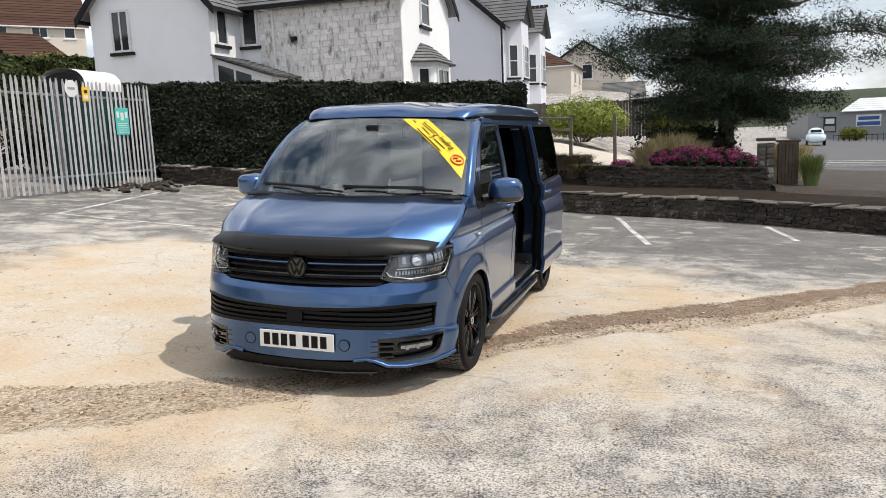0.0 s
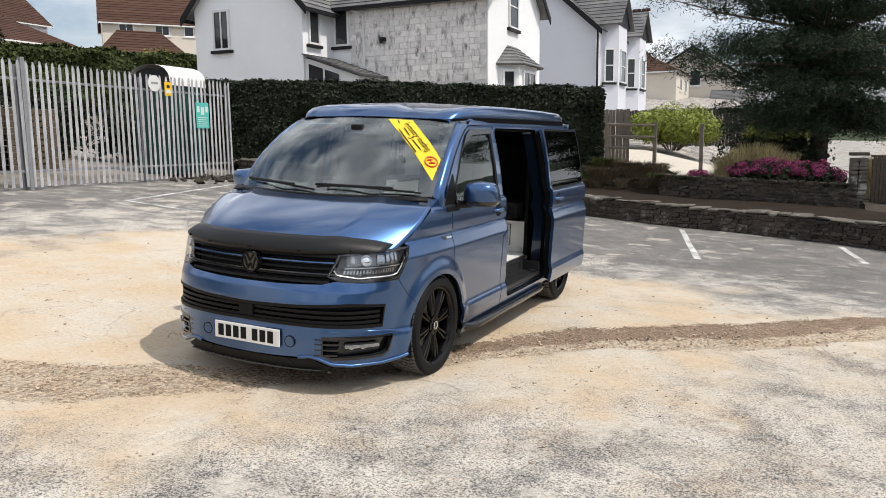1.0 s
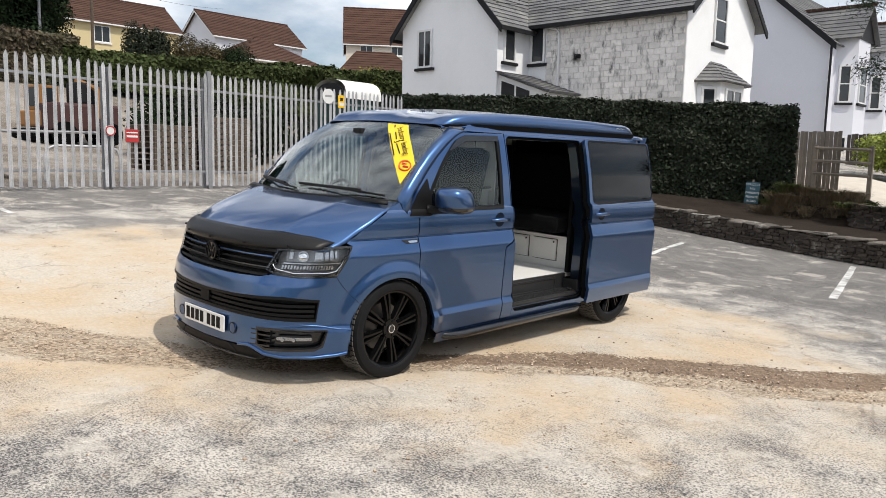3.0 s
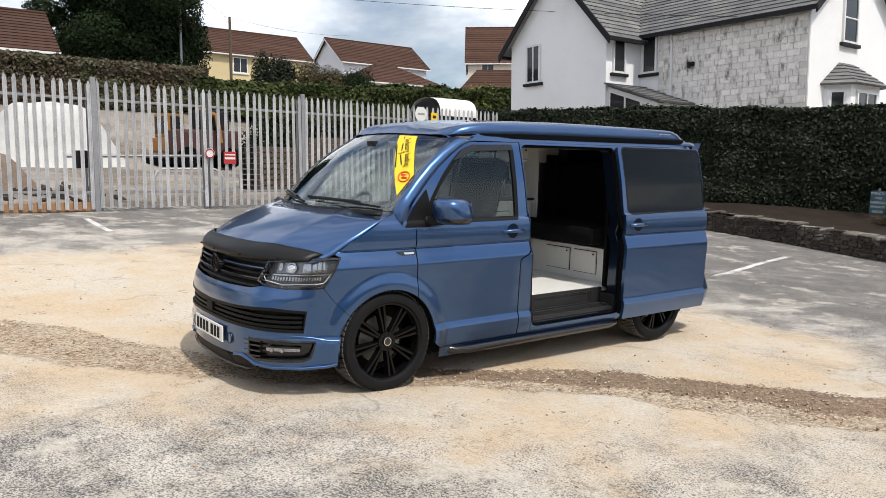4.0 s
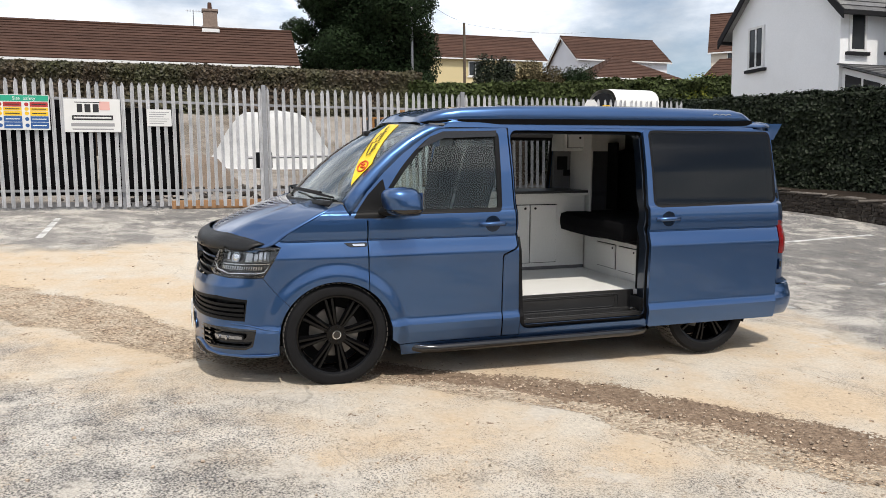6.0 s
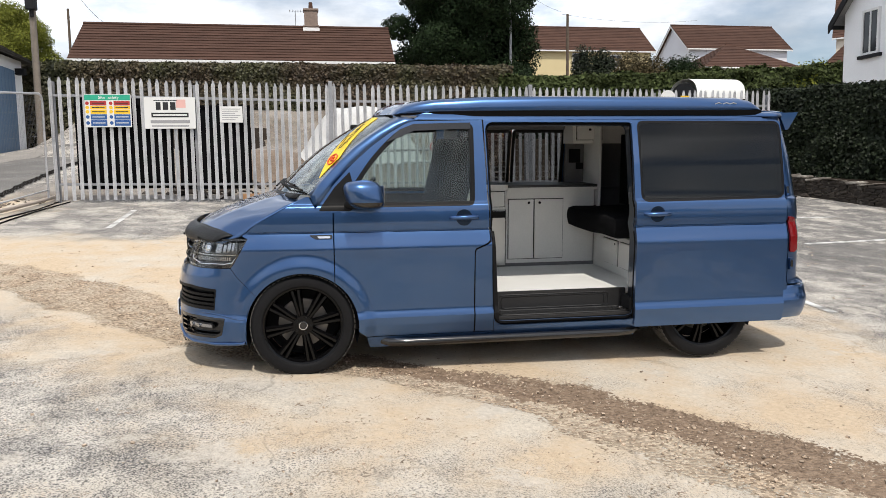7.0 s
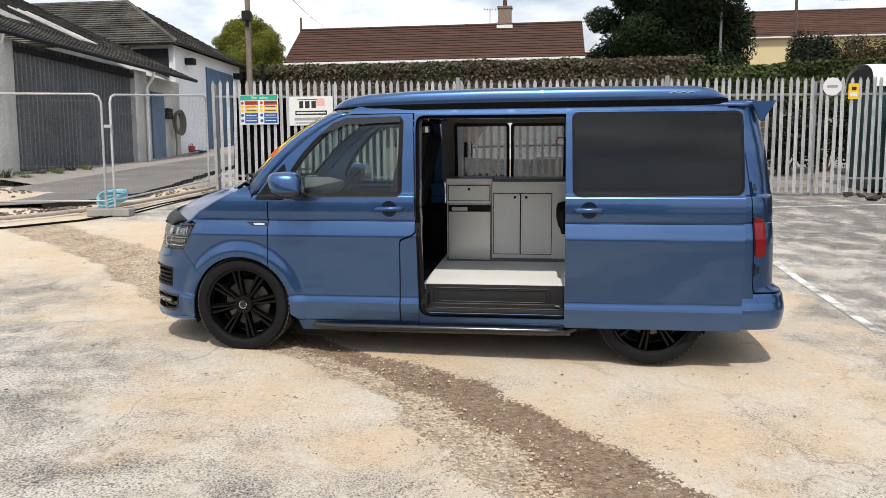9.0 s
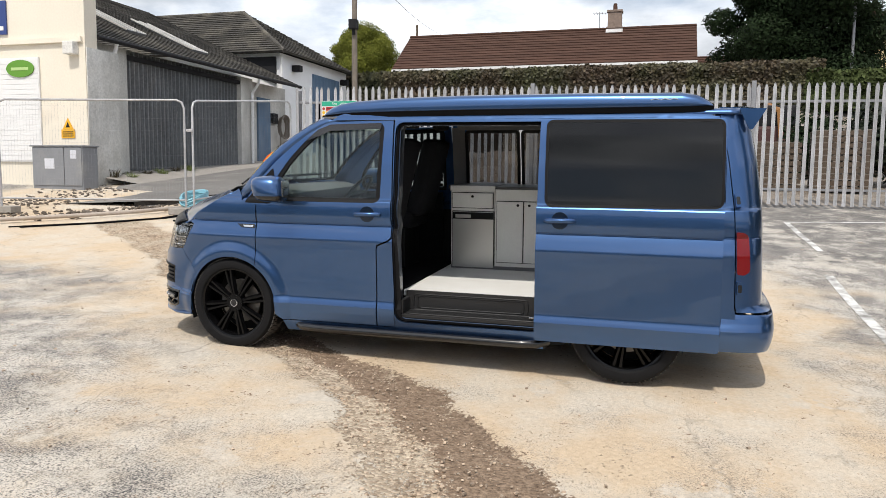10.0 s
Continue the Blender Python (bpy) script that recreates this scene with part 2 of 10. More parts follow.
M_leaf_brown = material("brown_leaf", (0.075, 0.060, 0.030), 0.75, spec=0.15, vary=0.4, scale=1.5, fine=15, island=0.5)
M_needle = material("pine_needle", (0.030, 0.047, 0.026), 0.7, spec=0.2, vary=0.35, scale=1.0, fine=10, island=0.5)
# near-black fill: the shade inside a hedge, put into the core's colour
M_core = material("shaded_core", (0.008, 0.010, 0.005), 0.95, spec=0.05, vary=0.4, scale=4, fine=30)
M_bark = material("bark", (0.10, 0.075, 0.055), 0.95, vary=0.4, scale=5, fine=40, bump=0.02, bump_scale=20)
M_wood = material("weathered_wood", (0.20, 0.17, 0.14), 0.85, vary=0.25, scale=3, fine=30, bump=0.004, random_tint=0.15)
M_line = material("worn_road_paint", (0.66, 0.66, 0.64), 0.8, vary=0.15, scale=8, fine=60, second=(0.21, 0.20, 0.19), mask=(0.43, 0.64))
M_rubber = material("rubber", (0.0045, 0.0045, 0.005), 0.8, spec=0.06, vary=0.15, scale=8, fine=60)
M_concrete = material("concrete", (0.30, 0.28, 0.255), 0.9, vary=0.2, scale=2, fine=30, bump=0.006)


# ---- ground ----
SILT = [(-4.6, -5.6), (-3.2, -3.75), (-2.4, -2.75), (-1.55, -1.95), (-0.9, -1.35), (-0.2, -0.85), (0.45, -0.1), (0.95, 0.58), (1.28, 1.0), (1.53, 1.33), (1.76, 1.62), (2.10, 1.83), (2.38, 2.06), (2.64, 2.28), (3.02, 2.60), (3.8, 3.3), (4.8, 4.3), (6.2, 5.6)]


def line_distance(x, y, pts):
    """Distance from a point to a line of points, signed by side."""
    best, side = 1e9, 1
    for (ax, ay), (bx, by) in zip(pts, pts[1:]):
        dx, dy = bx - ax, by - ay
        k = clamp(((x - ax) * dx + (y - ay) * dy) / (dx * dx + dy * dy), 0, 1)
        ex, ey = x - ax - k * dx, y - ay - k * dy
        d = math.hypot(ex, ey)
        if d < best:
            best, side = d, (1 if dx * ey - dy * ex > 0 else -1)
    return best, side


def sand_amount(x, y):
    """How far the pale washed-out sand covers the tarmac."""
    w = noise.noise(Vector((x * 0.55, y * 0.55, 3.1))) * 0.9 + noise.noise(Vector((x * 1.7, y * 1.7, 7.7))) * 0.4
    main = step01((6.2 + w * 0.8 + x) / 1.4) * step01((5.2 + w * 1.2 - y - 0.12 * x - 2.2 * step01((-3.0 - x) / 3.0)) / 1.4)
    thin = 0.0
    for cx, cy, rr, k in ((2.4, -2.0, 2.3, 0.80), (3.9, -0.6, 2.4, 0.72), (4.2, 1.4, 1.6, 0.55), (0.2, -3.8, 2.2, 0.66), (1.7, -0.9, 0.8, 0.5), (2.2, 0.2, 0.9, 0.25), (5.0, 3.2, 1.6, 0.5), (3.6, 5.2, 1.6, 0.35)):
        thin = max(thin, k * step01(1.35 - math.hypot(x - cx, y - cy) / rr + w * 0.25))
    east = 0.22 * step01((x - 0.6) / 1.2)
    main *= 1.0 - max(thin, east)
    west = 0.95 * step01((-4.2 - y + w) / 1.6) * step01((-2.5 - x) / 2.0) * step01((x + 12.5) / 3.0)
    return clamp(max(main, west), 0, 1)


def axis(lo, hi, a, b, fine):
    out = list(np.arange(a, b + 1e-6, fine))
    k, v = fine, a
    while v > lo:
        k *= 1.35
        v -= k
        out.insert(0, max(v, lo))
    k, v = fine, b
    while v < hi:
        k *= 1.35
        v += k
        out.append(min(v, hi))
    return out


def build_ground():
    xs, ys = axis(-900, 900, -13.0, 7.5, 0.11), axis(-900, 900, -8.0, 13.0, 0.11)
    nx = len(xs)
    pts = []
    sand, silt, wet, yard, old = [], [], [], [], []
    for y in ys:
        for x in xs:
            near = -14 < x < 9 and -12 < y < 14
            z = ground_z(x, y)
            s = m = w = o = 0.0
            if near:
                d, side = line_distance(x, y, SILT)
                k = noise.noise(Vector((x * 2.3, y * 2.3, 1.0))) * 0.14 + noise.noise(Vector((x * 0.8, y * 0.8, 5.0))) * 0.12
                width = 0.30 + 0.15 * step01((y - 0.6) / 1.6) + 0.18 * step01((-y - 0.6) / 1.2)
                m = step01((width + k - d) / 0.13)
                w = step01((0.62 * width + 0.5 * k - abs(d * side - width * 0.42)) / 0.10) * step01((y + 0.6) / 0.8) * step01((6.5 - y) / 2)
                s = sand_amount(x, y)
                o = step01((y - 5.0 + 0.25 * max(x, -2.5) + 2.2 * step01((-3.0 - x) / 3.0) + 6 * k) / 2.0) * (0.62 * step01((x + 11.0) / 2.0) + 0.38 * step01((x + 6.0) / 3.0))
                o = max(o, 0.8 * step01((-6.9 - x + 3 * k) / 1.2) * step01((y + 3.0) / 2.0))
                z += 0.012 * noise.noise(Vector((x * 0.7, y * 0.7, 2.0))) - 0.012 * m
            pts.append((x, y, z))
            sand.append(s), silt.append(m), wet.append(w), old.append(o)
            yard.append(step01((-9.75 - 0.045 * (y + 4.8) - x) / 0.4) * step01((y + 6.5) / 1.0) if y < 40 else 0.0)
    faces = [(j * nx + i, j * nx + i + 1, (j + 1) * nx + i + 1, (j + 1) * nx + i) for j in range(len(ys) - 1) for i in range(nx - 1)]
    me = bpy.data.meshes.new("ground")
    me.from_pydata(pts, [], faces)
    for p in me.polygons:
        p.use_smooth = True
    for name, values in (("sand", sand), ("silt", silt), ("wet", wet), ("yard", yard), ("old", old)):
        at = me.attributes.new(name, 'FLOAT', 'POINT')
        at.data.foreach_set("value", np.array(values, dtype=np.float32))
    m = bpy.data.materials.new("car_park_surface")
    m.use_nodes = True
    n, l = m.node_tree.nodes, m.node_tree.links
    b = n["Principled BSDF"]
    co = n.new("ShaderNodeTexCoord")

    def nz(scale, detail=6.0, rough=0.55):
        t = n.new("ShaderNodeTexNoise")
        t.inputs["Scale"].default_value, t.inputs["Detail"].default_value, t.inputs["Roughness"].default_value = scale, detail, rough
        l.new(co.outputs["Object"], t.inputs["Vector"])
        return t.outputs["Fac"]

    def ramp(src, a, c0, bb, c1):
        r = n.new("ShaderNodeValToRGB")
        r.color_ramp.elements[0].position, r.color_ramp.elements[1].position = a, bb
        r.color_ramp.elements[0].color, r.color_ramp.elements[1].color = (*c0, 1), (*c1, 1)
        l.new(src, r.inputs["Fac"])
        return r.outputs["Color"]

    def mix(f, a, c):
        x = n.new("ShaderNodeMix")
        x.data_type = 'RGBA'
        if isinstance(f, float):
            x.inputs["Factor"].default_value = f
        else:
            l.new(f, x.inputs["Factor"])
        l.new(a, x.inputs["A"])
        l.new(c, x.inputs["B"])
        return x.outputs["Result"]

    def calc(op, a, c):
        x = n.new("ShaderNodeMath")
        x.operation, x.use_clamp = op, False
        for i, v in enumerate((a, c)):
            if isinstance(v, (int, float)):
                x.inputs[i].default_value = v
            else:
                l.new(v, x.inputs[i])
        return x.outputs[0]

    def attr(name):
        a = n.new("ShaderNodeAttribute")
        a.attribute_name = name
        return a.outputs["Fac"]

    grain = nz(86, 5.0, 0.70)
    pits = nz(46, 3.0, 0.6)
    patch = ramp(nz(1.5, 11.0, 0.70), 0.44, (0, 0, 0), 0.58, (1, 1, 1))
    tar = mix(patch, ramp(grain, 0.43, (0.058, 0.056, 0.056), 0.60, (0.47, 0.445, 0.415)), ramp(grain, 0.38, (0.13, 0.12, 0.11), 0.53, (0.64, 0.60, 0.54)))
    tarmac = mix(ramp(pits, 0.34, (1, 1, 1), 0.44, (0, 0, 0)), tar, ramp(grain, 0.3, (0.06, 0.058, 0.058), 0.7, (0.16, 0.155, 0.15)))
    old_f = ramp(calc('ADD', attr("old"), calc('MULTIPLY', calc('SUBTRACT', nz(2.4, 11.0, 0.72), 0.5), 3.6)), 0.35, (0, 0, 0), 0.85, (0.78, 0.78, 0.78))
    tarmac = mix(old_f, tarmac, ramp(grain, 0.38, (0.040, 0.040, 0.040), 0.62, (0.205, 0.197, 0.190)))
    sand_c = mix(ramp(nz(1.1, 9.0, 0.65), 0.40, (0, 0, 0), 0.60, (1, 1, 1)), ramp(nz(30, 5.0, 0.6), 0.3, (0.49, 0.380, 0.265), 0.7, (0.61, 0.49, 0.350)), ramp(nz(42, 5.0, 0.6), 0.3, (0.48, 0.425, 0.350), 0.7, (0.655, 0.59, 0.495)))
    specks = n.new("ShaderNodeTexVoronoi")
    specks.inputs["Scale"].default_value = 9.0
    l.new(co.outputs["Object"], specks.inputs["Vector"])
    sand_c = mix(ramp(specks.outputs["Distance"], 0.035, (0.8, 0.8, 0.8), 0.06, (0, 0, 0)), sand_c, ramp(nz(20, 2.0), 0.3, (0.12, 0.095, 0.075), 0.7, (0.30, 0.25, 0.2)))
    worn = calc('ADD', attr("sand"), calc('MULTIPLY', calc('SUBTRACT', nz(1.9, 10.0, 0.66), 0.5), 1.3))
    worn = calc('ADD', worn, calc('MULTIPLY', calc('SUBTRACT', grain, 0.5), 1.25))
    cover = ramp(worn, 0.25, (0, 0, 0), 0.78, (1, 1, 1))
    top = mix(cover, tarmac, sand_c)
    bare = ramp(nz(1.25, 12.0, 0.70), 0.575, (0, 0, 0), 0.610, (0.6, 0.6, 0.6))
    top = mix(bare, top, ramp(nz(24, 6.0, 0.7), 0.3, (0.40, 0.365, 0.315), 0.7, (0.68, 0.63, 0.56)))
    bend = n.new("ShaderNodeVectorMath")
    bend.operation = 'MULTIPLY_ADD'
    bn = n.new("ShaderNodeTexNoise")
    bn.inputs["Scale"].default_value, bn.inputs["Detail"].default_value = 1.6, 6.0
    l.new(co.outputs["Object"], bn.inputs["Vector"])
    l.new(bn.outputs["Color"], bend.inputs[0])
    bend.inputs[1].default_value = (0.9, 0.9, 0.0)
    l.new(co.outputs["Object"], bend.inputs[2])
    cr = n.new("ShaderNodeTexVoronoi")
    cr.feature = 'DISTANCE_TO_EDGE'
    cr.inputs["Scale"].default_value = 0.75
    l.new(bend.outputs[0], cr.inputs["Vector"])
    crack = calc('MULTIPLY', ramp(cr.outputs["Distance"], 0.003, (1, 1, 1), 0.010, (0, 0, 0)), ramp(nz(1.3, 4.0), 0.48, (0, 0, 0), 0.62, (0.34, 0.34, 0.34)))
    dark = n.new("ShaderNodeRGB")
    dark.outputs[0].default_value = (0.10, 0.09, 0.08, 1)
    top = mix(crack, top, dark.outputs[0])
    gv = n.new("ShaderNodeTexVoronoi")
    gv.inputs["Scale"].default_value = 50.0
    l.new(co.outputs["Object"], gv.inputs["Vector"])
    gravel = mix(ramp(nz(3.0, 6.0), 0.4, (0, 0, 0), 0.6, (1, 1, 1)), ramp(gv.outputs["Color"], 0.1, (0.13, 0.088, 0.056), 0.85, (0.60, 0.465, 0.335)), ramp(gv.outputs["Color"], 0.1, (0.30, 0.235, 0.17), 0.9, (0.62, 0.52, 0.40)))
    silt_f = ramp(calc('ADD', calc('ADD', calc('MULTIPLY', attr("silt"), 0.9), calc('MULTIPLY', calc('SUBTRACT', pits, 0.5), 2.6)), calc('MULTIPLY', calc('SUBTRACT', nz(3.2, 10.0, 0.72), 0.5), 2.0)), 0.42, (0, 0, 0), 0.70, (1, 1, 1))
    top = mix(silt_f, top, gravel)
    yard = ramp(nz(0.5, 8.0, 0.6), 0.40, (0.085, 0.08, 0.075), 0.62, (0.30, 0.29, 0.275))
    top = mix(attr("yard"), top, mix(0.5, yard, mix(ramp(grain, 0.45, (0, 0, 0), 0.55, (1, 1, 1)), yard, gravel)))
    wet_f = ramp(calc('ADD', calc('ADD', attr("wet"), calc('MULTIPLY', calc('SUBTRACT', pits, 0.5), 2.0)), calc('MULTIPLY', calc('SUBTRACT', nz(3.6, 10.0, 0.72), 0.5), 3.4)), 0.52, (0, 0, 0), 0.68, (1, 1, 1))
    mud = ramp(nz(26, 8.0, 0.7), 0.34, (0.150, 0.102, 0.070), 0.66, (0.345, 0.255, 0.180))
    top = mix(wet_f, top, mud)
    l.new(top, b.inputs["Base Color"])
    b.inputs["Roughness"].default_value = 0.9
    b.inputs["Specular IOR Level"].default_value = 0.25
    bp = n.new("ShaderNodeBump")
    bp.inputs["Strength"].default_value, bp.inputs["Distance"].default_value = 1.0, 0.008
    hgt = calc('ADD', calc('MULTIPLY', grain, 0.7), calc('MULTIPLY', calc('MULTIPLY', gv.outputs["Distance"], silt_f), -1.6))
    l.new(hgt, bp.inputs["Height"])
    l.new(bp.outputs["Normal"], b.inputs["Normal"])
    me.materials.append(m)
    g = new("ground", me)
    structure(g, "weathered tarmac car park with pale sand washed over it", "ground")
    return g


ground = build_ground()


# ---- builders for houses ----
def course_mesh(bm, p0, p1, q0, q1, nrm, t):
    vs = [bm.verts.new(v) for v in (p0, p1, p1 + nrm * t, p0 + nrm * t, q0, q1, q1 + nrm * t * 0.25, q0 + nrm * t * 0.25)]
    for f in ((0, 1, 2, 3), (3, 2, 6, 7), (4, 7, 6, 5), (0, 3, 7, 4), (1, 5, 6, 2), (0, 4, 5, 1)):
        bm.faces.new([vs[i] for i in f])


def roofing(name, slopes, mat, parent, label="", t=0.05, ridges=()):
    """A roof: an underlay, and on each slope (eave ends, ridge ends, number of courses) the courses that lap over one another."""
    under = bmesh.new()
    laid = []
    for e0, e1, r1, r0, courses in slopes:
        e0, e1, r0, r1 = (Vector(v) for v in (e0, e1, r0, r1))
        up = (r0 - e0 + r1 - e1).normalized()
        nrm = (e1 - e0).cross(up).normalized()
        if nrm.z < 0:
            nrm = -nrm
        loop = [e0, e1, r1, r0] if (r1 - r0).length > 0.01 else [e0, e1, r1]
        prism(under, [p - nrm * 0.012 for p in loop], -nrm * 0.03)
        for k in range(courses):
            a, b = k / courses, min(1.0, (k + 1.2) / courses)
            laid.append((e0.lerp(r0, a), e1.lerp(r1, a), e0.lerp(r0, b), e1.lerp(r1, b), nrm))
    for a, b in ridges:
        rod(under, a, b, 0.09, 8)
    roof = part(name, under, mat, parent, label)
    for p0, p1, q0, q1, nrm in laid:
        bm = bmesh.new()
        course_mesh(bm, p0, p1, q0, q1, nrm, t)
        part("course", bm, mat, roof)
    return roof


def window_at(parent, m, w, h, sill=True, mull=1, dark_sill=True, depth=0.09, frame_mat=None, bars=0):
    """A window whose middle is at m: x across, z up, facing -y."""
    fm = frame_mat or M_upvc
    bm = bmesh.new()
    f = 0.085
    rows = []
    for sx, sz in ((-1, -1), (1, -1), (1, 1), (-1, 1), (-1, -1)):
        o, i = (sx * w / 2, sz * h / 2), (sx * (w / 2 - f), sz * (h / 2 - f))
        rows.append([(o[0], -0.05, o[1]), (i[0], -0.05, i[1]), (i[0], depth, i[1]), (o[0], depth, o[1])])
    loft(bm, rows, close_u=True)
    bmesh.ops.remove_doubles(bm, verts=bm.verts[:], dist=1e-5)
    win = part("window", bm, fm, parent, m=m)
    for k in range(mull):
        x = -w / 2 + w * (k + 1) / (mull + 1)
        bm = bmesh.new()
        box(bm, (x - 0.03, -0.045, -h / 2 + f), (x + 0.03, depth, h / 2 - f))
        part("mullion", bm, fm, win)
    for k in range(bars):
        z = -h / 2 + h * (k + 1) / (bars + 1)
        bm = bmesh.new()
        box(bm, (-w / 2 + f, -0.043, z - 0.025), (w / 2 - f, depth, z + 0.025))
        part("glazing_bar", bm, fm, win)
    bm = bmesh.new()
    box(bm, (-w / 2 + 0.02, -0.014, -h / 2 + 0.02), (w / 2 - 0.02, 0.05, h / 2 - 0.02))
    part("pane", bm, M_pane, win)
    if sill:
        bm = bmesh.new()
        box(bm, (-w / 2 - 0.12, -0.1, -h / 2 - 0.12), (w / 2 + 0.12, 0.05, -h / 2 - 0.003), bevel=0.01)
        part("sill", bm, M_black_paint if dark_sill else M_upvc, win)
    return win


def facing(x, y, z, yaw):
    """A pose on a wall: yaw 0 faces -y, 90 faces +x."""
    return pose(x, y, z, 0, 0, yaw)


def gabled(name, m, w, d, eave, rise, wall_mat, roof_mat, label, along='x', over=0.35, courses=12, wins=(), category="house", hip=0.0, foot=-1.0, group="", barge=None):
    """A house: x across its front (0..w), y into its depth (0..d), front facing -y. along: the way of its ridge."""
    h = thing(name, m, label, category, group)
    bm = bmesh.new()
    if along == 'x':
        prof = [(0, foot), (d, foot), (d, eave), (d / 2, eave + rise * (1 - hip * 0.98)), (0, eave)] if not hip else [(0, foot), (d, foot), (d, eave), (0, eave)]
        prism(bm, [(0, y, z) for y, z in prof], (w, 0, 0))
    else:
        prof = [(0, foot), (w, foot), (w, eave), (w / 2, eave + rise), (0, eave)] if not hip else [(0, foot), (w, foot), (w, eave), (0, eave)]
        prism(bm, [(x, 0, z) for x, z in prof], (0, d, 0))
    part("wall", bm, wall_mat, h)
    up = 0.03
    z1 = eave + rise + up
    if along == 'x':
        k = over * rise / (d / 2)
        hx = hip * (d / 2)
        z0 = eave - k + up
        a, b = (-over + hx + (over if hip else 0), w + over - hx - (over if hip else 0))
        sl = [((-over, y0, z0), (w + over, y0, z0), (b, d / 2, z1), (a, d / 2, z1), courses) for y0 in (-over, d + over)]
        if hip:
            sl += [((xe, -over, z0), (xe, d + over, z0), (xr, d / 2, z1), (xr, d / 2, z1), courses) for xe, xr in ((-over, hx), (w + over, w - hx))]
        rg = [((a, d / 2, z1 + 0.03), (b, d / 2, z1 + 0.03))]
    else:
        k = over * rise / (w / 2)
        hx = hip * (w / 2)
        z0 = eave - k + up
        a, b = (-over + hx + (over if hip else 0), d + over - hx - (over if hip else 0))
        sl = [((x0, -over, z0), (x0, d + over, z0), (w / 2, b, z1), (w / 2, a, z1), courses) for x0 in (-over, w + over)]
        if hip:
            sl += [((-over, ye, z0), (w + over, ye, z0), (w / 2, yr, z1), (w / 2, yr, z1), courses) for ye, yr in ((-over, hx), (d + over, d - hx))]
        rg = [((w / 2, a, z1 + 0.03), (w / 2, b, z1 + 0.03))]
    roofing("roof", sl, roof_mat, h, ridges=rg if hip < 0.95 or abs(b - a) > 0.05 else ())
    for e in (-over, (d if along == 'x' else w) + over):
        bm = bmesh.new()
        if along == 'x':
            box(bm, (-over, e - 0.06, eave - k - 0.10), (w + over, e + 0.06, eave - k + 0.02))
        else:
            box(bm, (e - 0.06, -over, eave - k - 0.10), (e + 0.06, d + over, eave - k + 0.02))
        part("gutter", bm, barge or M_upvc, h)
    if not hip:
        ends = [(-over, 1), (w + over, -1)] if along == 'x' else [(-over, 1), (d + over, -1)]
        for e, s in ends:
            half = d / 2 if along == 'x' else w / 2
            for a in (-over, 2 * half + over):
                p0, p1 = (a, eave - k), (half, eave + rise)
                q = [(p0[0], p0[1] - 0.22), (p0[0], p0[1] + 0.0), (p1[0], p1[1] + 0.0), (p1[0], p1[1] - 0.22)]
                poly = [(e, y, z) for y, z in q] if along == 'x' else [(x, e, z) for x, z in q]
                bm = bmesh.new()
                prism(bm, poly, (0.05 * s, 0, 0) if along == 'x' else (0, 0.05 * s, 0))
                part("bargeboard", bm, barge or M_upvc, h)
    for face, u, z, ww, hh, mull in wins:
        mm = {'front': pose(u, -0.01, z), 'right': pose(w + 0.01, u, z, 0, 0, 90), 'left': pose(-0.01, u, z, 0, 0, -90), 'back': pose(u, d + 0.01, z, 0, 0, 180)}[face]
        window_at(h, mm, ww, hh, mull=mull, dark_sill=False)
    return h


def chimney(parent, x, y, z, w, d, h, mat):
    bm = bmesh.new()
    box(bm, (x - w / 2, y - d / 2, z), (x + w / 2, y + d / 2, z + h))
    box(bm, (x - w / 2 - 0.05, y - d / 2 - 0.05, z + h), (x + w / 2 + 0.05, y + d / 2 + 0.05, z + h + 0.12), bevel=0.02)
    box(bm, (x - w / 2 - 0.06, y - d / 2 - 0.06, z + 0.25), (x + w / 2 + 0.06, y + d / 2 + 0.06, z + 0.32))
    c = part("chimney", bm, mat, parent)
    bm = bmesh.new()
    rod(bm, (x, y, z + h + 0.12), (x, y, z + h + 0.5), 0.13, 10, 0.10)
    part("chimney_pot", bm, M_tile, c)
    return c


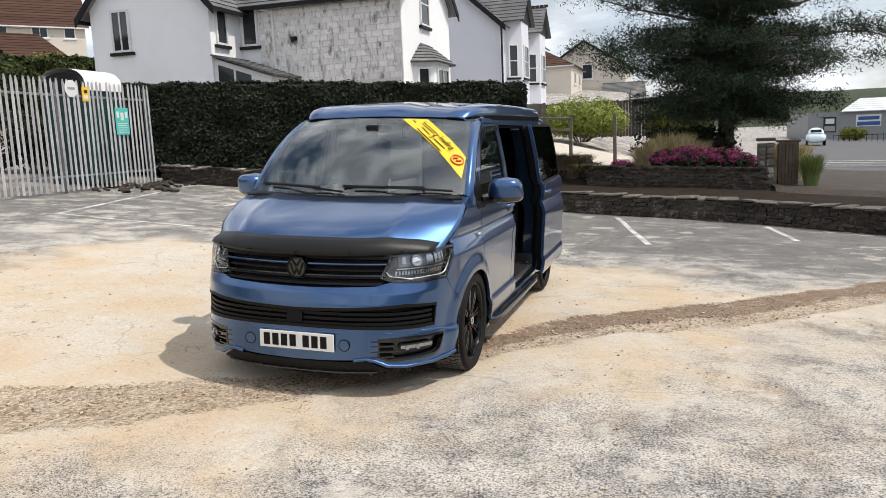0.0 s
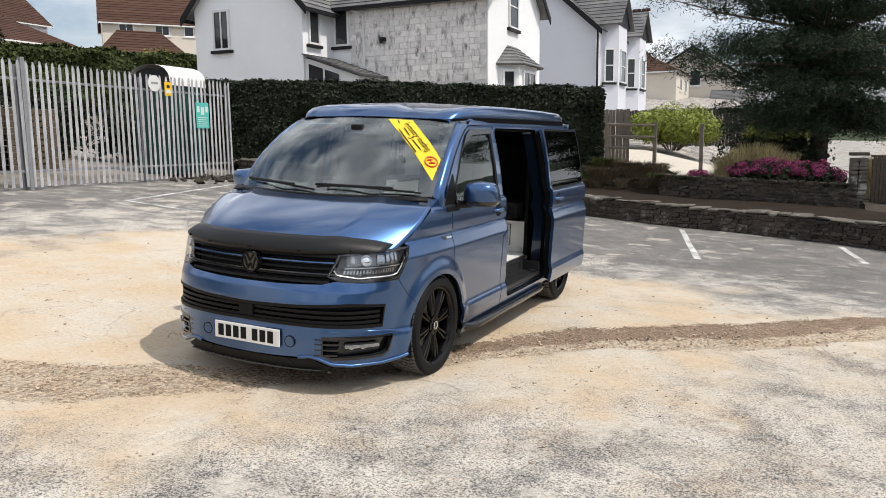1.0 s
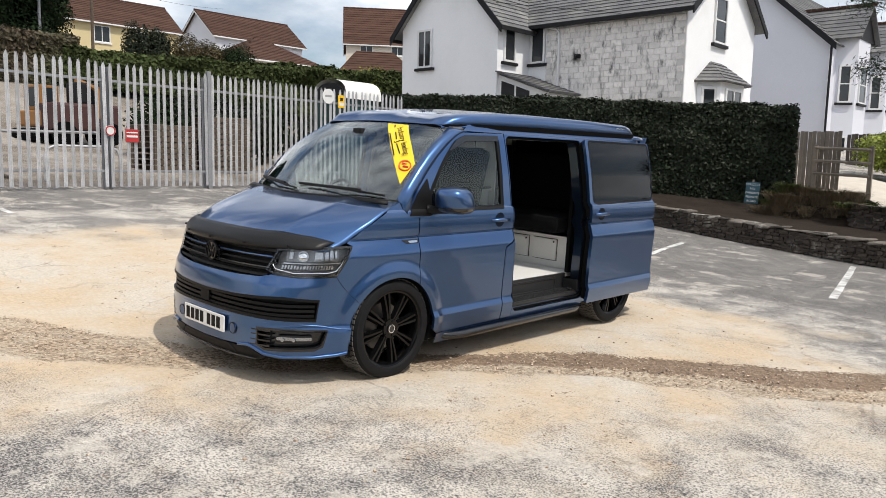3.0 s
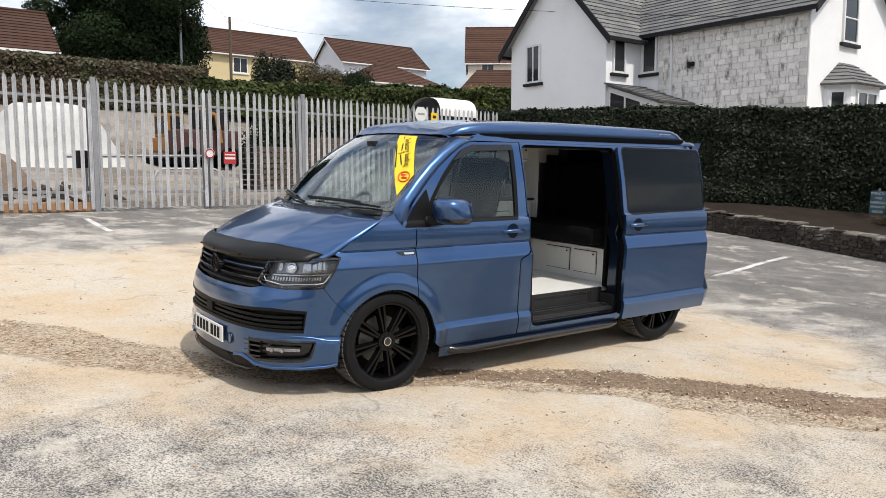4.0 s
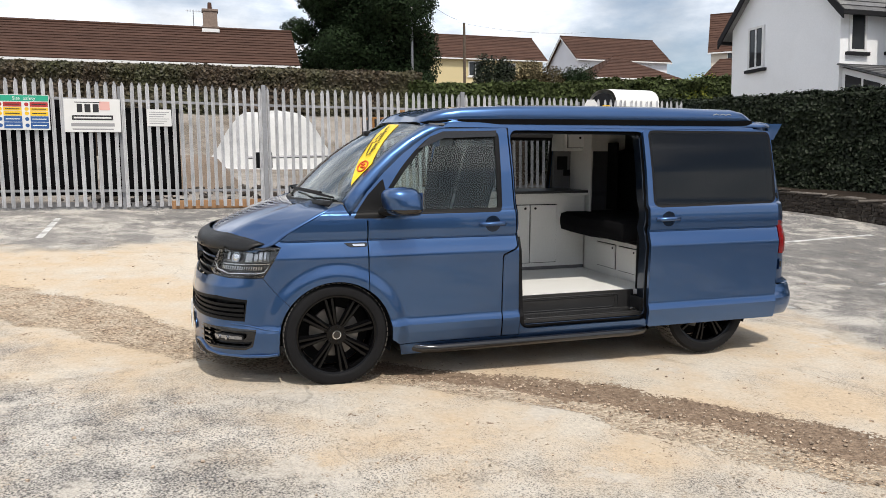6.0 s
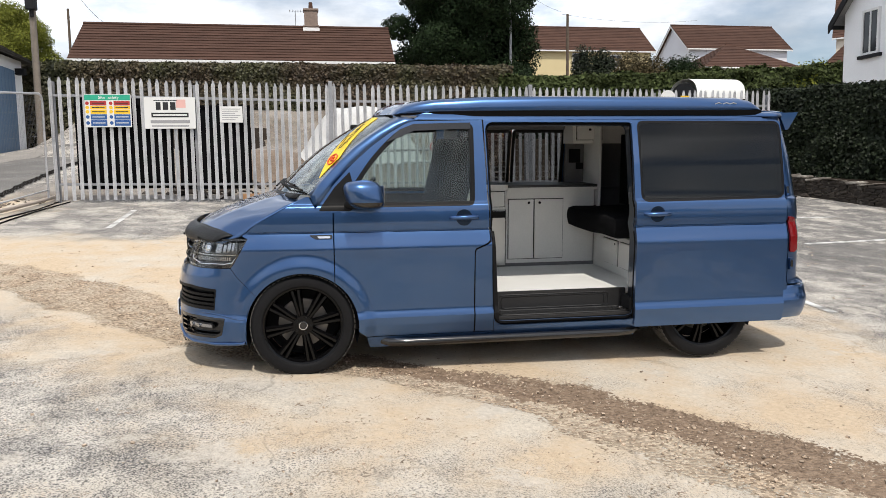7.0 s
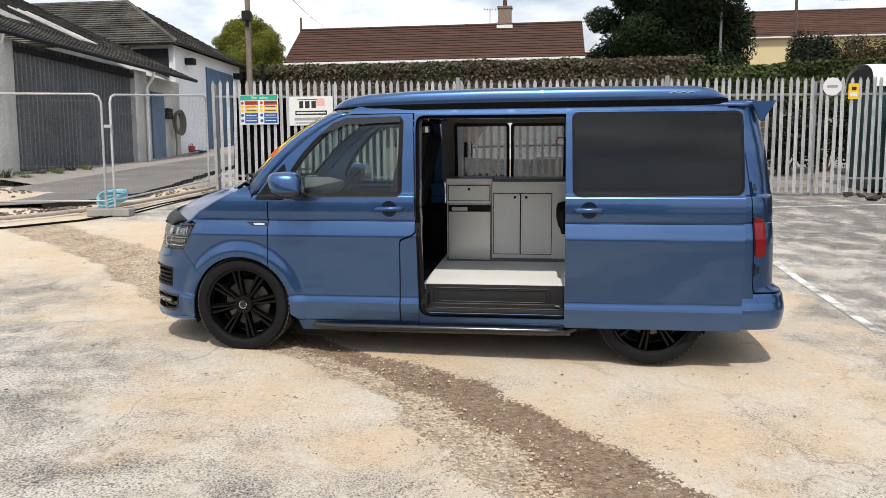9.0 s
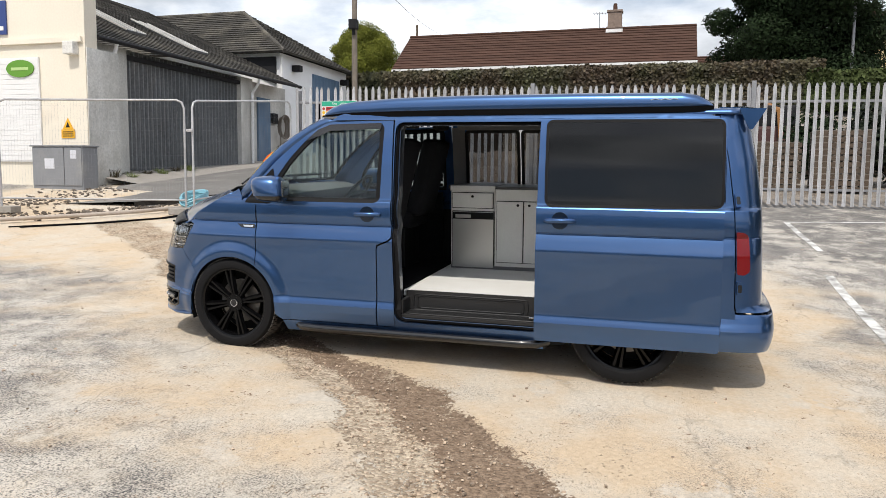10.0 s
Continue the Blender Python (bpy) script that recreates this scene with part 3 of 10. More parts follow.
# ---- white house behind the hedge ----
def build_white_house():
    h = thing("white_house", level(pose(0, 0, 0), -14.5, 21.5, 5.5), "white rendered house with slate roof and black bargeboards", "house")
    base = 1.0
    # gable wing, facing south
    bm = bmesh.new()
    prism(bm, [(-20.3, 20.1, base), (-14.85, 20.1, base), (-14.85, 20.1, 7.35), (-17.58, 20.1, 10.25), (-20.3, 20.1, 7.35)], (0, 9.0, 0))
    part("wall", bm, M_white, h, "smooth white rendered gable wing")
    roofing("roof", [*[((-17.58 + s * 3.12, 19.75, 6.98), (-17.58 + s * 3.12, 29.3, 6.98), (-17.58, 29.3, 10.33), (-17.58, 19.75, 10.33), 17) for s in (-1, 1)]], M_slate, h)
    bm = bmesh.new()
    for s in (-1, 1):
        prism(bm, [(-17.58 + s * 3.17, 19.72, 6.70), (-17.58 + s * 3.17, 19.72, 7.02), (-17.58, 19.72, 10.40), (-17.58, 19.72, 10.08)], (0, 0.06, 0))
        box(bm, (-17.58 + s * 3.12 - 0.07, 19.75, 6.86), (-17.58 + s * 3.12 + 0.07, 22.0, 6.99))
    part("bargeboard", bm, M_black_paint, h, "black painted bargeboard")
    # main block, facing south, with a gable to the east
    bm = bmesh.new()
    prism(bm, [(-14.85, 22.2, base), (-14.85, 28.4, base), (-14.85, 28.4, 7.45), (-14.85, 25.3, 10.0), (-14.85, 22.2, 7.45)], (6.95, 0, 0))
    part("wall", bm, M_white, h)
    roofing("roof", [((-15.6, 21.85, 7.22), (-7.55, 21.85, 7.22), (-7.55, 25.3, 10.06), (-16.6, 25.3, 10.06), 17), ((-15.6, 28.75, 7.22), (-7.55, 28.75, 7.22), (-7.55, 25.3, 10.06), (-15.6, 25.3, 10.06), 17)], M_slate, h)
    bm = bmesh.new()
    for y0 in (21.8, 28.8):
        prism(bm, [(-7.55, y0, 6.98), (-7.55, y0, 7.25), (-7.55, 25.3, 10.1), (-7.55, 25.3, 9.8)], (0.06, 0, 0))
    box(bm, (-14.75, 21.78, 7.10), (-7.5, 21.92, 7.23))
    part("bargeboard", bm, M_black_paint, h, "black painted bargeboard and gutter")
    # weathered block facing on the south wall
    bm = bmesh.new()
    box(bm, (-13.95, 22.172, 1.0), (-7.92, 22.196, 7.1))
    bed = part("mortar_bed", bm, M_mortar, h)
    bm = bmesh.new()
    box(bm, (-0.225, -0.03, -0.108), (0.225, 0.0, 0.108), bevel=0.006)
    block = mesh_of("block", bm)
    block.materials.append(M_block)
    for j in range(13):
        for i in range(13):
            x = -13.72 + i * 0.46 + (0.23 if j % 2 else 0.0)
            if x < -8.1:
                shared("block", block, bed, pose(x, 22.172, 4.25 + j * 0.226))
    bm = bmesh.new()
    rod(bm, (-13.35, 22.12, 7.1), (-13.35, 22.12, 6.95), 0.05, 8)
    pipe(bm, [(-13.75, 22.0, 7.12), (-13.45, 22.08, 7.05), (-13.3, 22.1, 6.9), (-13.28, 22.1, 1.2)], 0.05, 8)
    part("downpipe", bm, M_whiter, h, "white painted downpipe")
    bm = bmesh.new()
    box(bm, (-12.5, 21.98, 5.82), (-12.26, 22.14, 5.97), bevel=0.02)
    pipe(bm, [(-12.38, 22.0, 5.88), (-12.38, 21.92, 5.85), (-12.38, 21.9, 5.75)], 0.06, 8)
    part("vent", bm, M_black_paint, h, "small dark wall vent")
    window_at(h, facing(-18.86, 20.06, 6.45, 0), 0.86, 1.62, mull=1)
    window_at(h, facing(-14.82, 20.83, 6.42, 90), 0.75, 1.45, mull=0)
    window_at(h, facing(-14.37, 22.16, 6.50, 0), 0.72, 1.50, mull=0)
    window_at(h, facing(-7.87, 24.9, 7.2, 90), 1.1, 1.75, mull=0, bars=1)
    # bay on the east gable
    bm = bmesh.new()
    bay = [(-7.9, 23.3), (-7.2, 23.75), (-7.2, 25.9), (-7.9, 26.35)]
    prism(bm, [(x, y, 1.0) for x, y in bay], (0, 0, 3.9))
    b = part("bay", bm, M_white, h, "white bay with a slate hipped roof")
    roofing("bay_roof", [((-6.95, 23.6, 4.78), (-6.95, 26.05, 4.78), (-7.9, 25.3, 5.62), (-7.9, 24.3, 5.62), 6), ((-7.9, 23.0, 4.78), (-6.95, 23.6, 4.78), (-7.9, 24.3, 5.62), (-7.9, 24.3, 5.62), 6), ((-6.95, 26.05, 4.78), (-7.9, 26.65, 4.78), (-7.9, 25.3, 5.62), (-7.9, 25.3, 5.62), 6)], M_slate, b)
    window_at(b, facing(-7.17, 24.85, 4.0, 90), 1.5, 1.2, mull=1)
    window_at(b, pose(-7.53, 23.5, 4.0, 0, 0, 38), 0.55, 1.2, mull=0)
    # porch lean-to in the corner
    bm = bmesh.new()
    prism(bm, [(-14.85, 20.25, 1.0), (-12.45, 20.25, 1.0), (-12.45, 20.25, 4.35), (-14.85, 20.25, 5.15)], (0, 1.95, 0))
    p = part("porch", bm, M_whiter, h, "white lean-to porch with a slate roof")
    roofing("porch_roof", [((-12.2, 20.0, 4.38), (-12.2, 22.2, 4.38), (-14.85, 22.2, 5.28), (-14.85, 20.0, 5.28), 8)], M_slate, p)
    bm = bmesh.new()
    for a, b2 in ((-14.7, -14.05), (-13.95, -13.3)):
        za, zb = 5.0 - (a + 14.7) * 0.33, 5.0 - (b2 + 14.7) * 0.33
        prism(bm, [(a, 20.24, 4.2), (b2, 20.24, 4.2), (b2, 20.24, zb - 0.1), (a, 20.24, za - 0.1)], (0, -0.015, 0))
    part("porch_glazing", bm, M_pane, p)
    chimney(h, -11.4, 25.3, 9.8, 0.9, 0.6, 1.4, M_mortar)
    return h


white_house = build_white_house()


def build_second_house():
    h = thing("terrace_house", level(pose(0, 0, 0), -8.0, 39.0, 5.5), "pale grey rendered house with slate roof and tall bays", "house")
    bm = bmesh.new()
    prism(bm, [(-17.6, 37.5, 1.0), (-7.6, 37.5, 1.0), (-7.6, 37.5, 9.0), (-12.6, 37.5, 13.4), (-17.6, 37.5, 9.0)], (0, 15, 0))
    part("wall", bm, M_grey_render, h)
    roofing("roof", [*[((-12.6 + s * 5.3, 37.1, 8.75), (-12.6 + s * 5.3, 52.8, 8.75), (-12.6, 52.8, 13.5), (-12.6, 37.1, 13.5), 18) for s in (-1, 1)]], M_slate, h)
    bm = bmesh.new()
    for s in (-1, 1):
        prism(bm, [(-12.6 + s * 5.4, 37.08, 8.4), (-12.6 + s * 5.4, 37.08, 8.75), (-12.6, 37.08, 13.55), (-12.6, 37.08, 13.2)], (0, 0.06, 0))
    rod(bm, (-7.5, 37.4, 8.7), (-7.5, 37.4, 2.0), 0.06, 8)
    part("bargeboard", bm, M_black_paint, h, "black bargeboard and downpipe")
    for y0 in (38.6, 44.6):
        bm = bmesh.new()
        prism(bm, [(-7.6, y0, 1.0), (-6.7, y0 + 0.5, 1.0), (-6.7, y0 + 2.6, 1.0), (-7.6, y0 + 3.1, 1.0)], (0, 0, 8.2))
        b = part("bay", bm, M_grey_render, h, "tall pale grey bay")
        roofing("bay_roof", [((-7.9, y0 - 0.3, 9.1), (-6.4, y0 - 0.3, 9.1), (-6.4, y0 + 1.55, 10.9), (-10.5, y0 + 1.55, 10.9), 8), ((-7.9, y0 + 3.4, 9.1), (-6.4, y0 + 3.4, 9.1), (-6.4, y0 + 1.55, 10.9), (-10.5, y0 + 1.55, 10.9), 8)], M_slate, b)
        bm = bmesh.new()
        prism(bm, [(-6.75, y0 - 0.2, 9.15), (-6.75, y0 + 3.3, 9.15), (-6.75, y0 + 1.55, 10.85)], (0.1, 0, 0))
        part("gable_board", bm, M_black_paint, b)
        bm = bmesh.new()
        for k in range(14):
            x = -10.3 + k * 0.29
            box(bm, (x, y0 + 1.45, 10.9), (x + 0.24, y0 + 1.65, 11.05))
        part("ridge_tiles", bm, M_tile, b)
        for z, hh in ((6.9, 1.9), (3.3, 1.9)):
            window_at(b, facing(-6.67, y0 + 1.55, z, 90), 1.3, hh, mull=0, bars=1)
            window_at(b, pose(-7.15, y0 + 0.22, z, 0, 0, 29), 0.6, hh, mull=0, bars=1)
    for y0, z in ((43.2, 6.9), (43.2, 3.2)):
        window_at(h, facing(-7.57, y0, z, 90), 0.8, 1.7, mull=0)
    chimney(h, -12.6, 38.2, 12.8, 1.6, 0.8, 2.2, M_mortar)
    return h


terrace_house = build_second_house()

# further houses
gabled("cream_house", level(pose(-18.5, 72, 5.0), -10, 74, 9), 10.0, 9.0, 5.6, 2.4, M_cream, M_tile, "cream rendered house with a brown hipped roof", hip=1.0, wins=(('right', 3.0, 4.3, 1.2, 1.2, 1), ('right', 6.5, 4.3, 1.2, 1.2, 1)), foot=-4)
gabled("cream_gable_house", level(pose(-13.2, 84, 5.0), -8, 84, 9), 9.2, 10.0, 6.6, 2.9, M_cream, M_slate, "cream rendered house with its gable to the road", along='y', wins=(('front', 4.95, 6.0, 1.2, 1.7, 0),), foot=-4, barge=M_black_paint)
gabled("lean_to_house", level(pose(-6.0, 80, 5.0), -4, 80, 7), 4.0, 6.0, 2.8, 1.6, M_cream, M_slate, "low cream extension with a slate roof", foot=-4, wins=(('front', 2.0, 1.8, 1.6, 1.0, 1),))

bungalow = gabled("bungalow", pose(-34.55, -11.1, 4.0, 0, 0, 90), 15.3, 5.5, 3.44, 1.95, M_cream, M_tile, "low bungalow with brown tiled roof and white fascia", courses=13, over=0.45, foot=-3,
                  wins=(('front', 5.5, 2.3, 2.2, 1.1, 2), ('front', 9.5, 2.3, 1.8, 1.1, 1), ('front', 12.7, 2.3, 2.2, 1.1, 2)))
chimney(bungalow, 11.45, 2.75, 5.2, 0.74, 0.6, 1.1, material("chimney_roughcast", (0.23, 0.175, 0.145), 0.9, vary=0.4, scale=9, fine=40))
bm = bmesh.new()
box(bm, (11.0, 2.3, 5.18), (11.9, 2.42, 5.36), bevel=0.01)
part("flashing", bm, M_whiter, bungalow, "pale mortar flashing at the chimney's foot")
bm = bmesh.new()
rod(bm, (10.6, 2.9, 4.9), (10.6, 2.9, 6.4), 0.02, 6)
for k in range(5):
    rod(bm, (10.3 + k * 0.15, 2.6, 6.35), (10.3 + k * 0.15, 3.2, 6.35), 0.012, 5)
rod(bm, (10.2, 2.9, 6.35), (11.0, 2.9, 6.35), 0.012, 5)
part("aerial", bm, M_rail, bungalow)

gabled("yellow_house", pose(-66.4, 20.0, 7.5, 0, 0, 90), 14.2, 7.0, 5.85, 2.6, M_yellow_render, M_tile, "yellow rendered house with brown tiled roof", wins=(('front', 6.7, 4.6, 1.5, 1.5, 1), ('front', 10.5, 4.6, 1.2, 1.3, 1)), foot=-5, courses=14, over=0.4)
gabled("yellow_house", pose(-70.4, 40.5, 8.0, 0, 0, 90), 11.6, 7.2, 6.4, 2.8, M_grey_render, M_tile, "grey rendered house with brown tiled roof", wins=(('front', 4.0, 4.6, 1.2, 1.2, 1), ('front', 8.5, 4.6, 1.2, 1.2, 1)), foot=-5, courses=14, over=0.4)
gabled("brown_roof_house", pose(-54.4, 33.7, 5.0, 0, 0, 90), 8.6, 8.0, 5.1, 2.35, M_cream, M_tile, "low house with brown hipped roof", hip=1.0, foot=-5, courses=14)
gabled("brown_roof_house", pose(-60.0, 50.2, 8.0, 0, 0, 50), 9.6, 8.0, 5.9, 4.2, M_cream, M_tile, "cream house with brown tiled roof", wins=(('front', 2.2, 5.0, 1.4, 1.0, 1), ('front', 5.6, 5.0, 1.4, 1.0, 1), ('front', 8.2, 5.0, 1.0, 1.0, 0)), foot=-5, courses=16)
gabled("brown_roof_house", pose(-51.6, 41.2, 5.0, 0, 0, 55), 9.4, 7.0, 3.3, 3.3, M_cream, M_tile, "house with a broad brown hipped roof", foot=-4, courses=14, hip=0.8)
gabled("brown_roof_house", pose(-52.0, 4.0, 5.2, 0, 0, 90), 9.0, 6.0, 3.2, 1.9, M_cream, M_tile, "low house with brown tiled roof behind trees", foot=-4, courses=12)

# ---- workshop west of the car park ----
M_grime = material("grimy_render", (0.46, 0.45, 0.42), 0.9, vary=0.25, scale=0.9, fine=20, bump=0.008, second=(0.70, 0.69, 0.66), mask=(0.42, 0.60), drip=0.4)


def build_front_building():
    """The cream painted building at the mouth of the yard."""
    h = thing("front_building", pose(0, 0, 0), "cream painted building with a white roller door", "building")
    M_cream_paint = material("cream_paint", (0.80, 0.74, 0.63), 0.8, vary=0.06, scale=0.8, fine=20, second=(0.70, 0.62, 0.52), mask=(0.58, 0.75))
    bm = bmesh.new()
    box(bm, (-9.62, -22.0, 0.2), (-9.2, -10.55, 7.4))
    box(bm, (-9.2, -22.0, 4.42), (-9.12, -10.3, 4.54))
    part("front_wall", bm, M_cream_paint, h, "cream painted front wall")
    bm = bmesh.new()
    box(bm, (-9.6, -10.55, 0.2), (-9.19, -10.24, 7.4))
    part("corner_wall", bm, M_cream_paint, h)
    bm = bmesh.new()
    box(bm, (-10.3, -10.6, 0.2), (-9.22, -10.22, 4.3))
    part("pilaster", bm, M_grime, h, "stained grey corner pilaster")
    bm = bmesh.new()
    box(bm, (-9.19, -14.2, 1.55), (-9.15, -11.6, 4.1))
    roller = part("roller_door", bm, M_whiter, h, "white roller door")
    for k in range(20):
        bm = bmesh.new()
        box(bm, (-9.15, -14.18, 1.58 + k * 0.125), (-9.143, -11.62, 1.69 + k * 0.125), bevel=0.003)
        part("slat", bm, M_whiter, roller)
    bm = bmesh.new()
    rod(bm, (-9.14, 0, 0), (-9.11, 0, 0), 0.42, 28)
    for v in bm.verts:
        v.co.y, v.co.z = v.co.y - 12.14, 3.83 + v.co.z * 0.5
    part("oval_sign", bm, plain("green_sign", (0.12, 0.30, 0.03), 0.5), h, "green oval sign")
    bm = bmesh.new()
    box(bm, (-9.11, -12.40, 3.79), (-9.105, -11.88, 3.86))
    part("sign_bar", bm, plain("pale_green", (0.45, 0.62, 0.25), 0.5), h)
    bm = bmesh.new()
    box(bm, (-9.19, -11.02, 2.13), (-9.178, -10.62, 2.34))
    prism(bm, [(-9.19, -10.98, 2.345), (-9.19, -10.66, 2.345), (-9.19, -10.82, 2.62)], (0.012, 0, 0))
    warn = part("warning_sign", bm, plain("warning_yellow", (0.80, 0.42, 0.02), 0.5), h, "yellow warning sign")
    bm = bmesh.new()
    prism(bm, [(-9.177, -10.88, 2.39), (-9.177, -10.76, 2.39), (-9.177, -10.82, 2.52)], (0.003, 0, 0))
    part("symbol", bm, M_black_paint, warn)
    for z in (2.17, 2.22, 2.27):
        bm = bmesh.new()
        box(bm, (-9.177, -10.98, z), (-9.174, -10.66, z + 0.02))
        part("text_bar", bm, M_black_paint, warn)
    bm = bmesh.new()
    box(bm, (-9.185, -13.4, 4.68), (-9.15, -12.54, 5.5))
    sign = part("blue_sign", bm, plain("sign_blue", (0.03, 0.06, 0.22), 0.5), h, "dark blue sign")
    bm = bmesh.new()
    box(bm, (-9.15, -12.9, 4.78), (-9.145, -12.62, 4.88))
    part("text_bar", bm, M_whiter, sign)
    bm = bmesh.new()
    box(bm, (-9.2, -10.72, 4.12), (-8.98, -10.42, 4.42), bevel=0.02)
    part("corbel", bm, M_grime, h)
    return h


def build_workshop():
    h = thing("workshop", pose(0, 0, 0), "rendered workshop with corrugated doors and a slate roof", "workshop")
    M_dark_slate = material("mossy_slate", (0.060, 0.056, 0.050), 0.85, spec=0.2, vary=0.5, scale=1.5, fine=14, bump=0.012, second=(0.125, 0.115, 0.095), mask=(0.48, 0.68), random_tint=0.25)
    M_shut = material("corrugated_sheet", (0.135, 0.145, 0.155), 0.55, metal=0.2, vary=0.35, scale=0.8, fine=15, second=(0.23, 0.23, 0.23), mask=(0.45, 0.7), drip=0.25)
    M_blue = material("blue_door_paint", (0.10, 0.17, 0.27), 0.6, vary=0.2, scale=2, fine=25, second=(0.16, 0.22, 0.30), mask=(0.5, 0.7), drip=0.2)

    def slope(y):
        return 4.66 + 0.458 * (-10.3 - y)
    # long shed with corrugated doors
    bm = bmesh.new()
    box(bm, (-17.5, -16.0, 0.4), (-9.7, -10.95, 4.62))
    box(bm, (-11.1, -10.95, 0.4), (-9.7, -10.6, 4.56))
    box(bm, (-17.5, -10.95, 0.4), (-16.75, -10.6, 4.56))
    part("shed_wall", bm, M_grime, h, "stained grey rendered wall")
    for x0, x1, o in ((-16.75, -13.9, 0.0), (-13.9, -11.1, 0.05)):
        bm = bmesh.new()
        n = int((x1 - x0) / 0.045)
        rows = []
        for z in (1.36, 4.56):
            rows.append([(x0 + (x1 - x0) * k / n, -10.80 + o + (0.045 if k % 4 < 2 else -0.045), z) for k in range(n + 1)])
        loft(bm, rows)
        part("corrugated_door", bm, M_shut, h, "dark grey corrugated sliding door")
    bm = bmesh.new()
    box(bm, (-17.1, -10.72, 4.30), (-10.6, -10.62, 4.42))
    part("door_track", bm, M_black_paint, h)
    r = roofing("roof", [((-20.3, -10.3, 4.66), (-9.45, -10.3, 4.66), (-9.75, -17.0, slope(-17.0)), (-20.3, -17.0, slope(-17.0)), 34)], M_dark_slate, h, t=0.035)
    M_dusty = plain("dusty_glass", (0.15, 0.155, 0.16), 0.3)
    for x0, x1, y0, y1 in ((-15.9, -15.1, -11.3, -13.6), (-13.2, -12.4, -11.6, -13.9)):
        bm = bmesh.new()
        prism(bm, [(x0, y0, slope(y0) + 0.03), (x1, y0, slope(y0) + 0.03), (x1, y1, slope(y1) + 0.03), (x0, y1, slope(y1) + 0.03)], (0, 0.03, 0.06))
        light = part("rooflight", bm, M_dusty, r, "dusty rooflight")
        for x in (x0, (x0 + x1) / 2, x1):
            bm = bmesh.new()
            prism(bm, [(x - 0.03, y0, slope(y0) + 0.08), (x + 0.03, y0, slope(y0) + 0.08), (x + 0.03, y1, slope(y1) + 0.08), (x - 0.03, y1, slope(y1) + 0.08)], (0, 0.02, 0.04))
            part("glazing_bar", bm, M_grime, light)
    bm = bmesh.new()
    pipe(bm, [(-9.6, -10.22, 4.60), (-20.4, -10.22, 4.60)], 0.06, 8)
    part("gutter", bm, M_black_paint, h, "dark gutter")
    for x, way in ((-10.15, 0.15), (-17.35, 0.0)):
        bm = bmesh.new()
        pipe(bm, [(x - way, -10.24, 4.55), (x - way, -10.3, 4.35), (x, -10.52, 4.05), (x, -10.53, 1.2)], 0.05, 8)
        part("downpipe", bm, M_whiter, h, "pale painted downpipe")
    # further part with a door
    bm = bmesh.new()
    box(bm, (-20.9, -16.0, 0.6), (-17.5, -11.15, 4.6))
    part("link_wall", bm, M_grime, h, "stained white wall with a blue door")
    bm = bmesh.new()
    box(bm, (-19.6, -11.16, 1.5), (-18.72, -11.08, 4.08))
    part("blue_door", bm, M_blue, h, "blue painted door")
    bm = bmesh.new()
    box(bm, (-20.05, -11.16, 3.2), (-19.72, -11.0, 3.58), bevel=0.02)
    part("meter_box", bm, M_black_paint, h)
    # far block with hipped slate roof and tall blue doors
    bm = bmesh.new()
    box(bm, (-27.2, -22.0, 0.8), (-20.8, -11.3, 6.0))
    part("block_wall", bm, M_white, h, "white rendered block")
    a, b = (-23.9, -14.7, 8.30), (-23.9, -19.2, 8.30)
    roofing("block_roof", [((-27.6, -10.9, 5.98), (-20.4, -10.9, 5.98), a, a, 20), ((-20.4, -10.9, 5.98), (-20.4, -22.4, 5.98), b, a, 20), ((-27.6, -22.4, 5.98), (-27.6, -10.9, 5.98), a, b, 20)], M_dark_slate, h, "hipped slate roof", ridges=((a, b), (a, (-20.4, -10.9, 6.0))))
    bm = bmesh.new()
    prism(bm, [(-20.79, -13.6, slope(-13.6) - 0.3), (-20.79, -11.45, slope(-11.45) - 0.4), (-20.79, -11.45, 5.85), (-20.79, -13.6, 5.85)], (0.08, 0, 0))
    part("dark_boarding", bm, M_black_paint, h)
    bm = bmesh.new()
    pipe(bm, [(-20.72, -11.2, 5.9), (-20.72, -11.2, 4.4)], 0.05, 8)
    part("downpipe", bm, M_whiter, h, "pale painted downpipe")
    bm = bmesh.new()
    box(bm, (-26.3, -11.32, 2.2), (-23.6, -11.28, 5.55))
    tall = part("tall_blue_door", bm, M_blue, h, "tall blue boarded doors")
    bm = bmesh.new()
    box(bm, (0, 0, 0), (0.32, 0.04, 3.3), bevel=0.006)
    board_me = mesh_of("board", bm)
    board_me.materials.append(M_blue)
    for k in range(8):
        shared("board", board_me, tall, pose(-26.28 + k * 0.335, -11.28, 2.22))
    for x in (-21.9, -26.6):
        bm = bmesh.new()
        box(bm, (x - 0.15, -11.3, 5.40), (x + 0.15, -10.95, 5.65), bevel=0.03)
        part("floodlight", bm, M_black_paint, h)
    return h


front_building = build_front_building()
workshop = build_workshop()

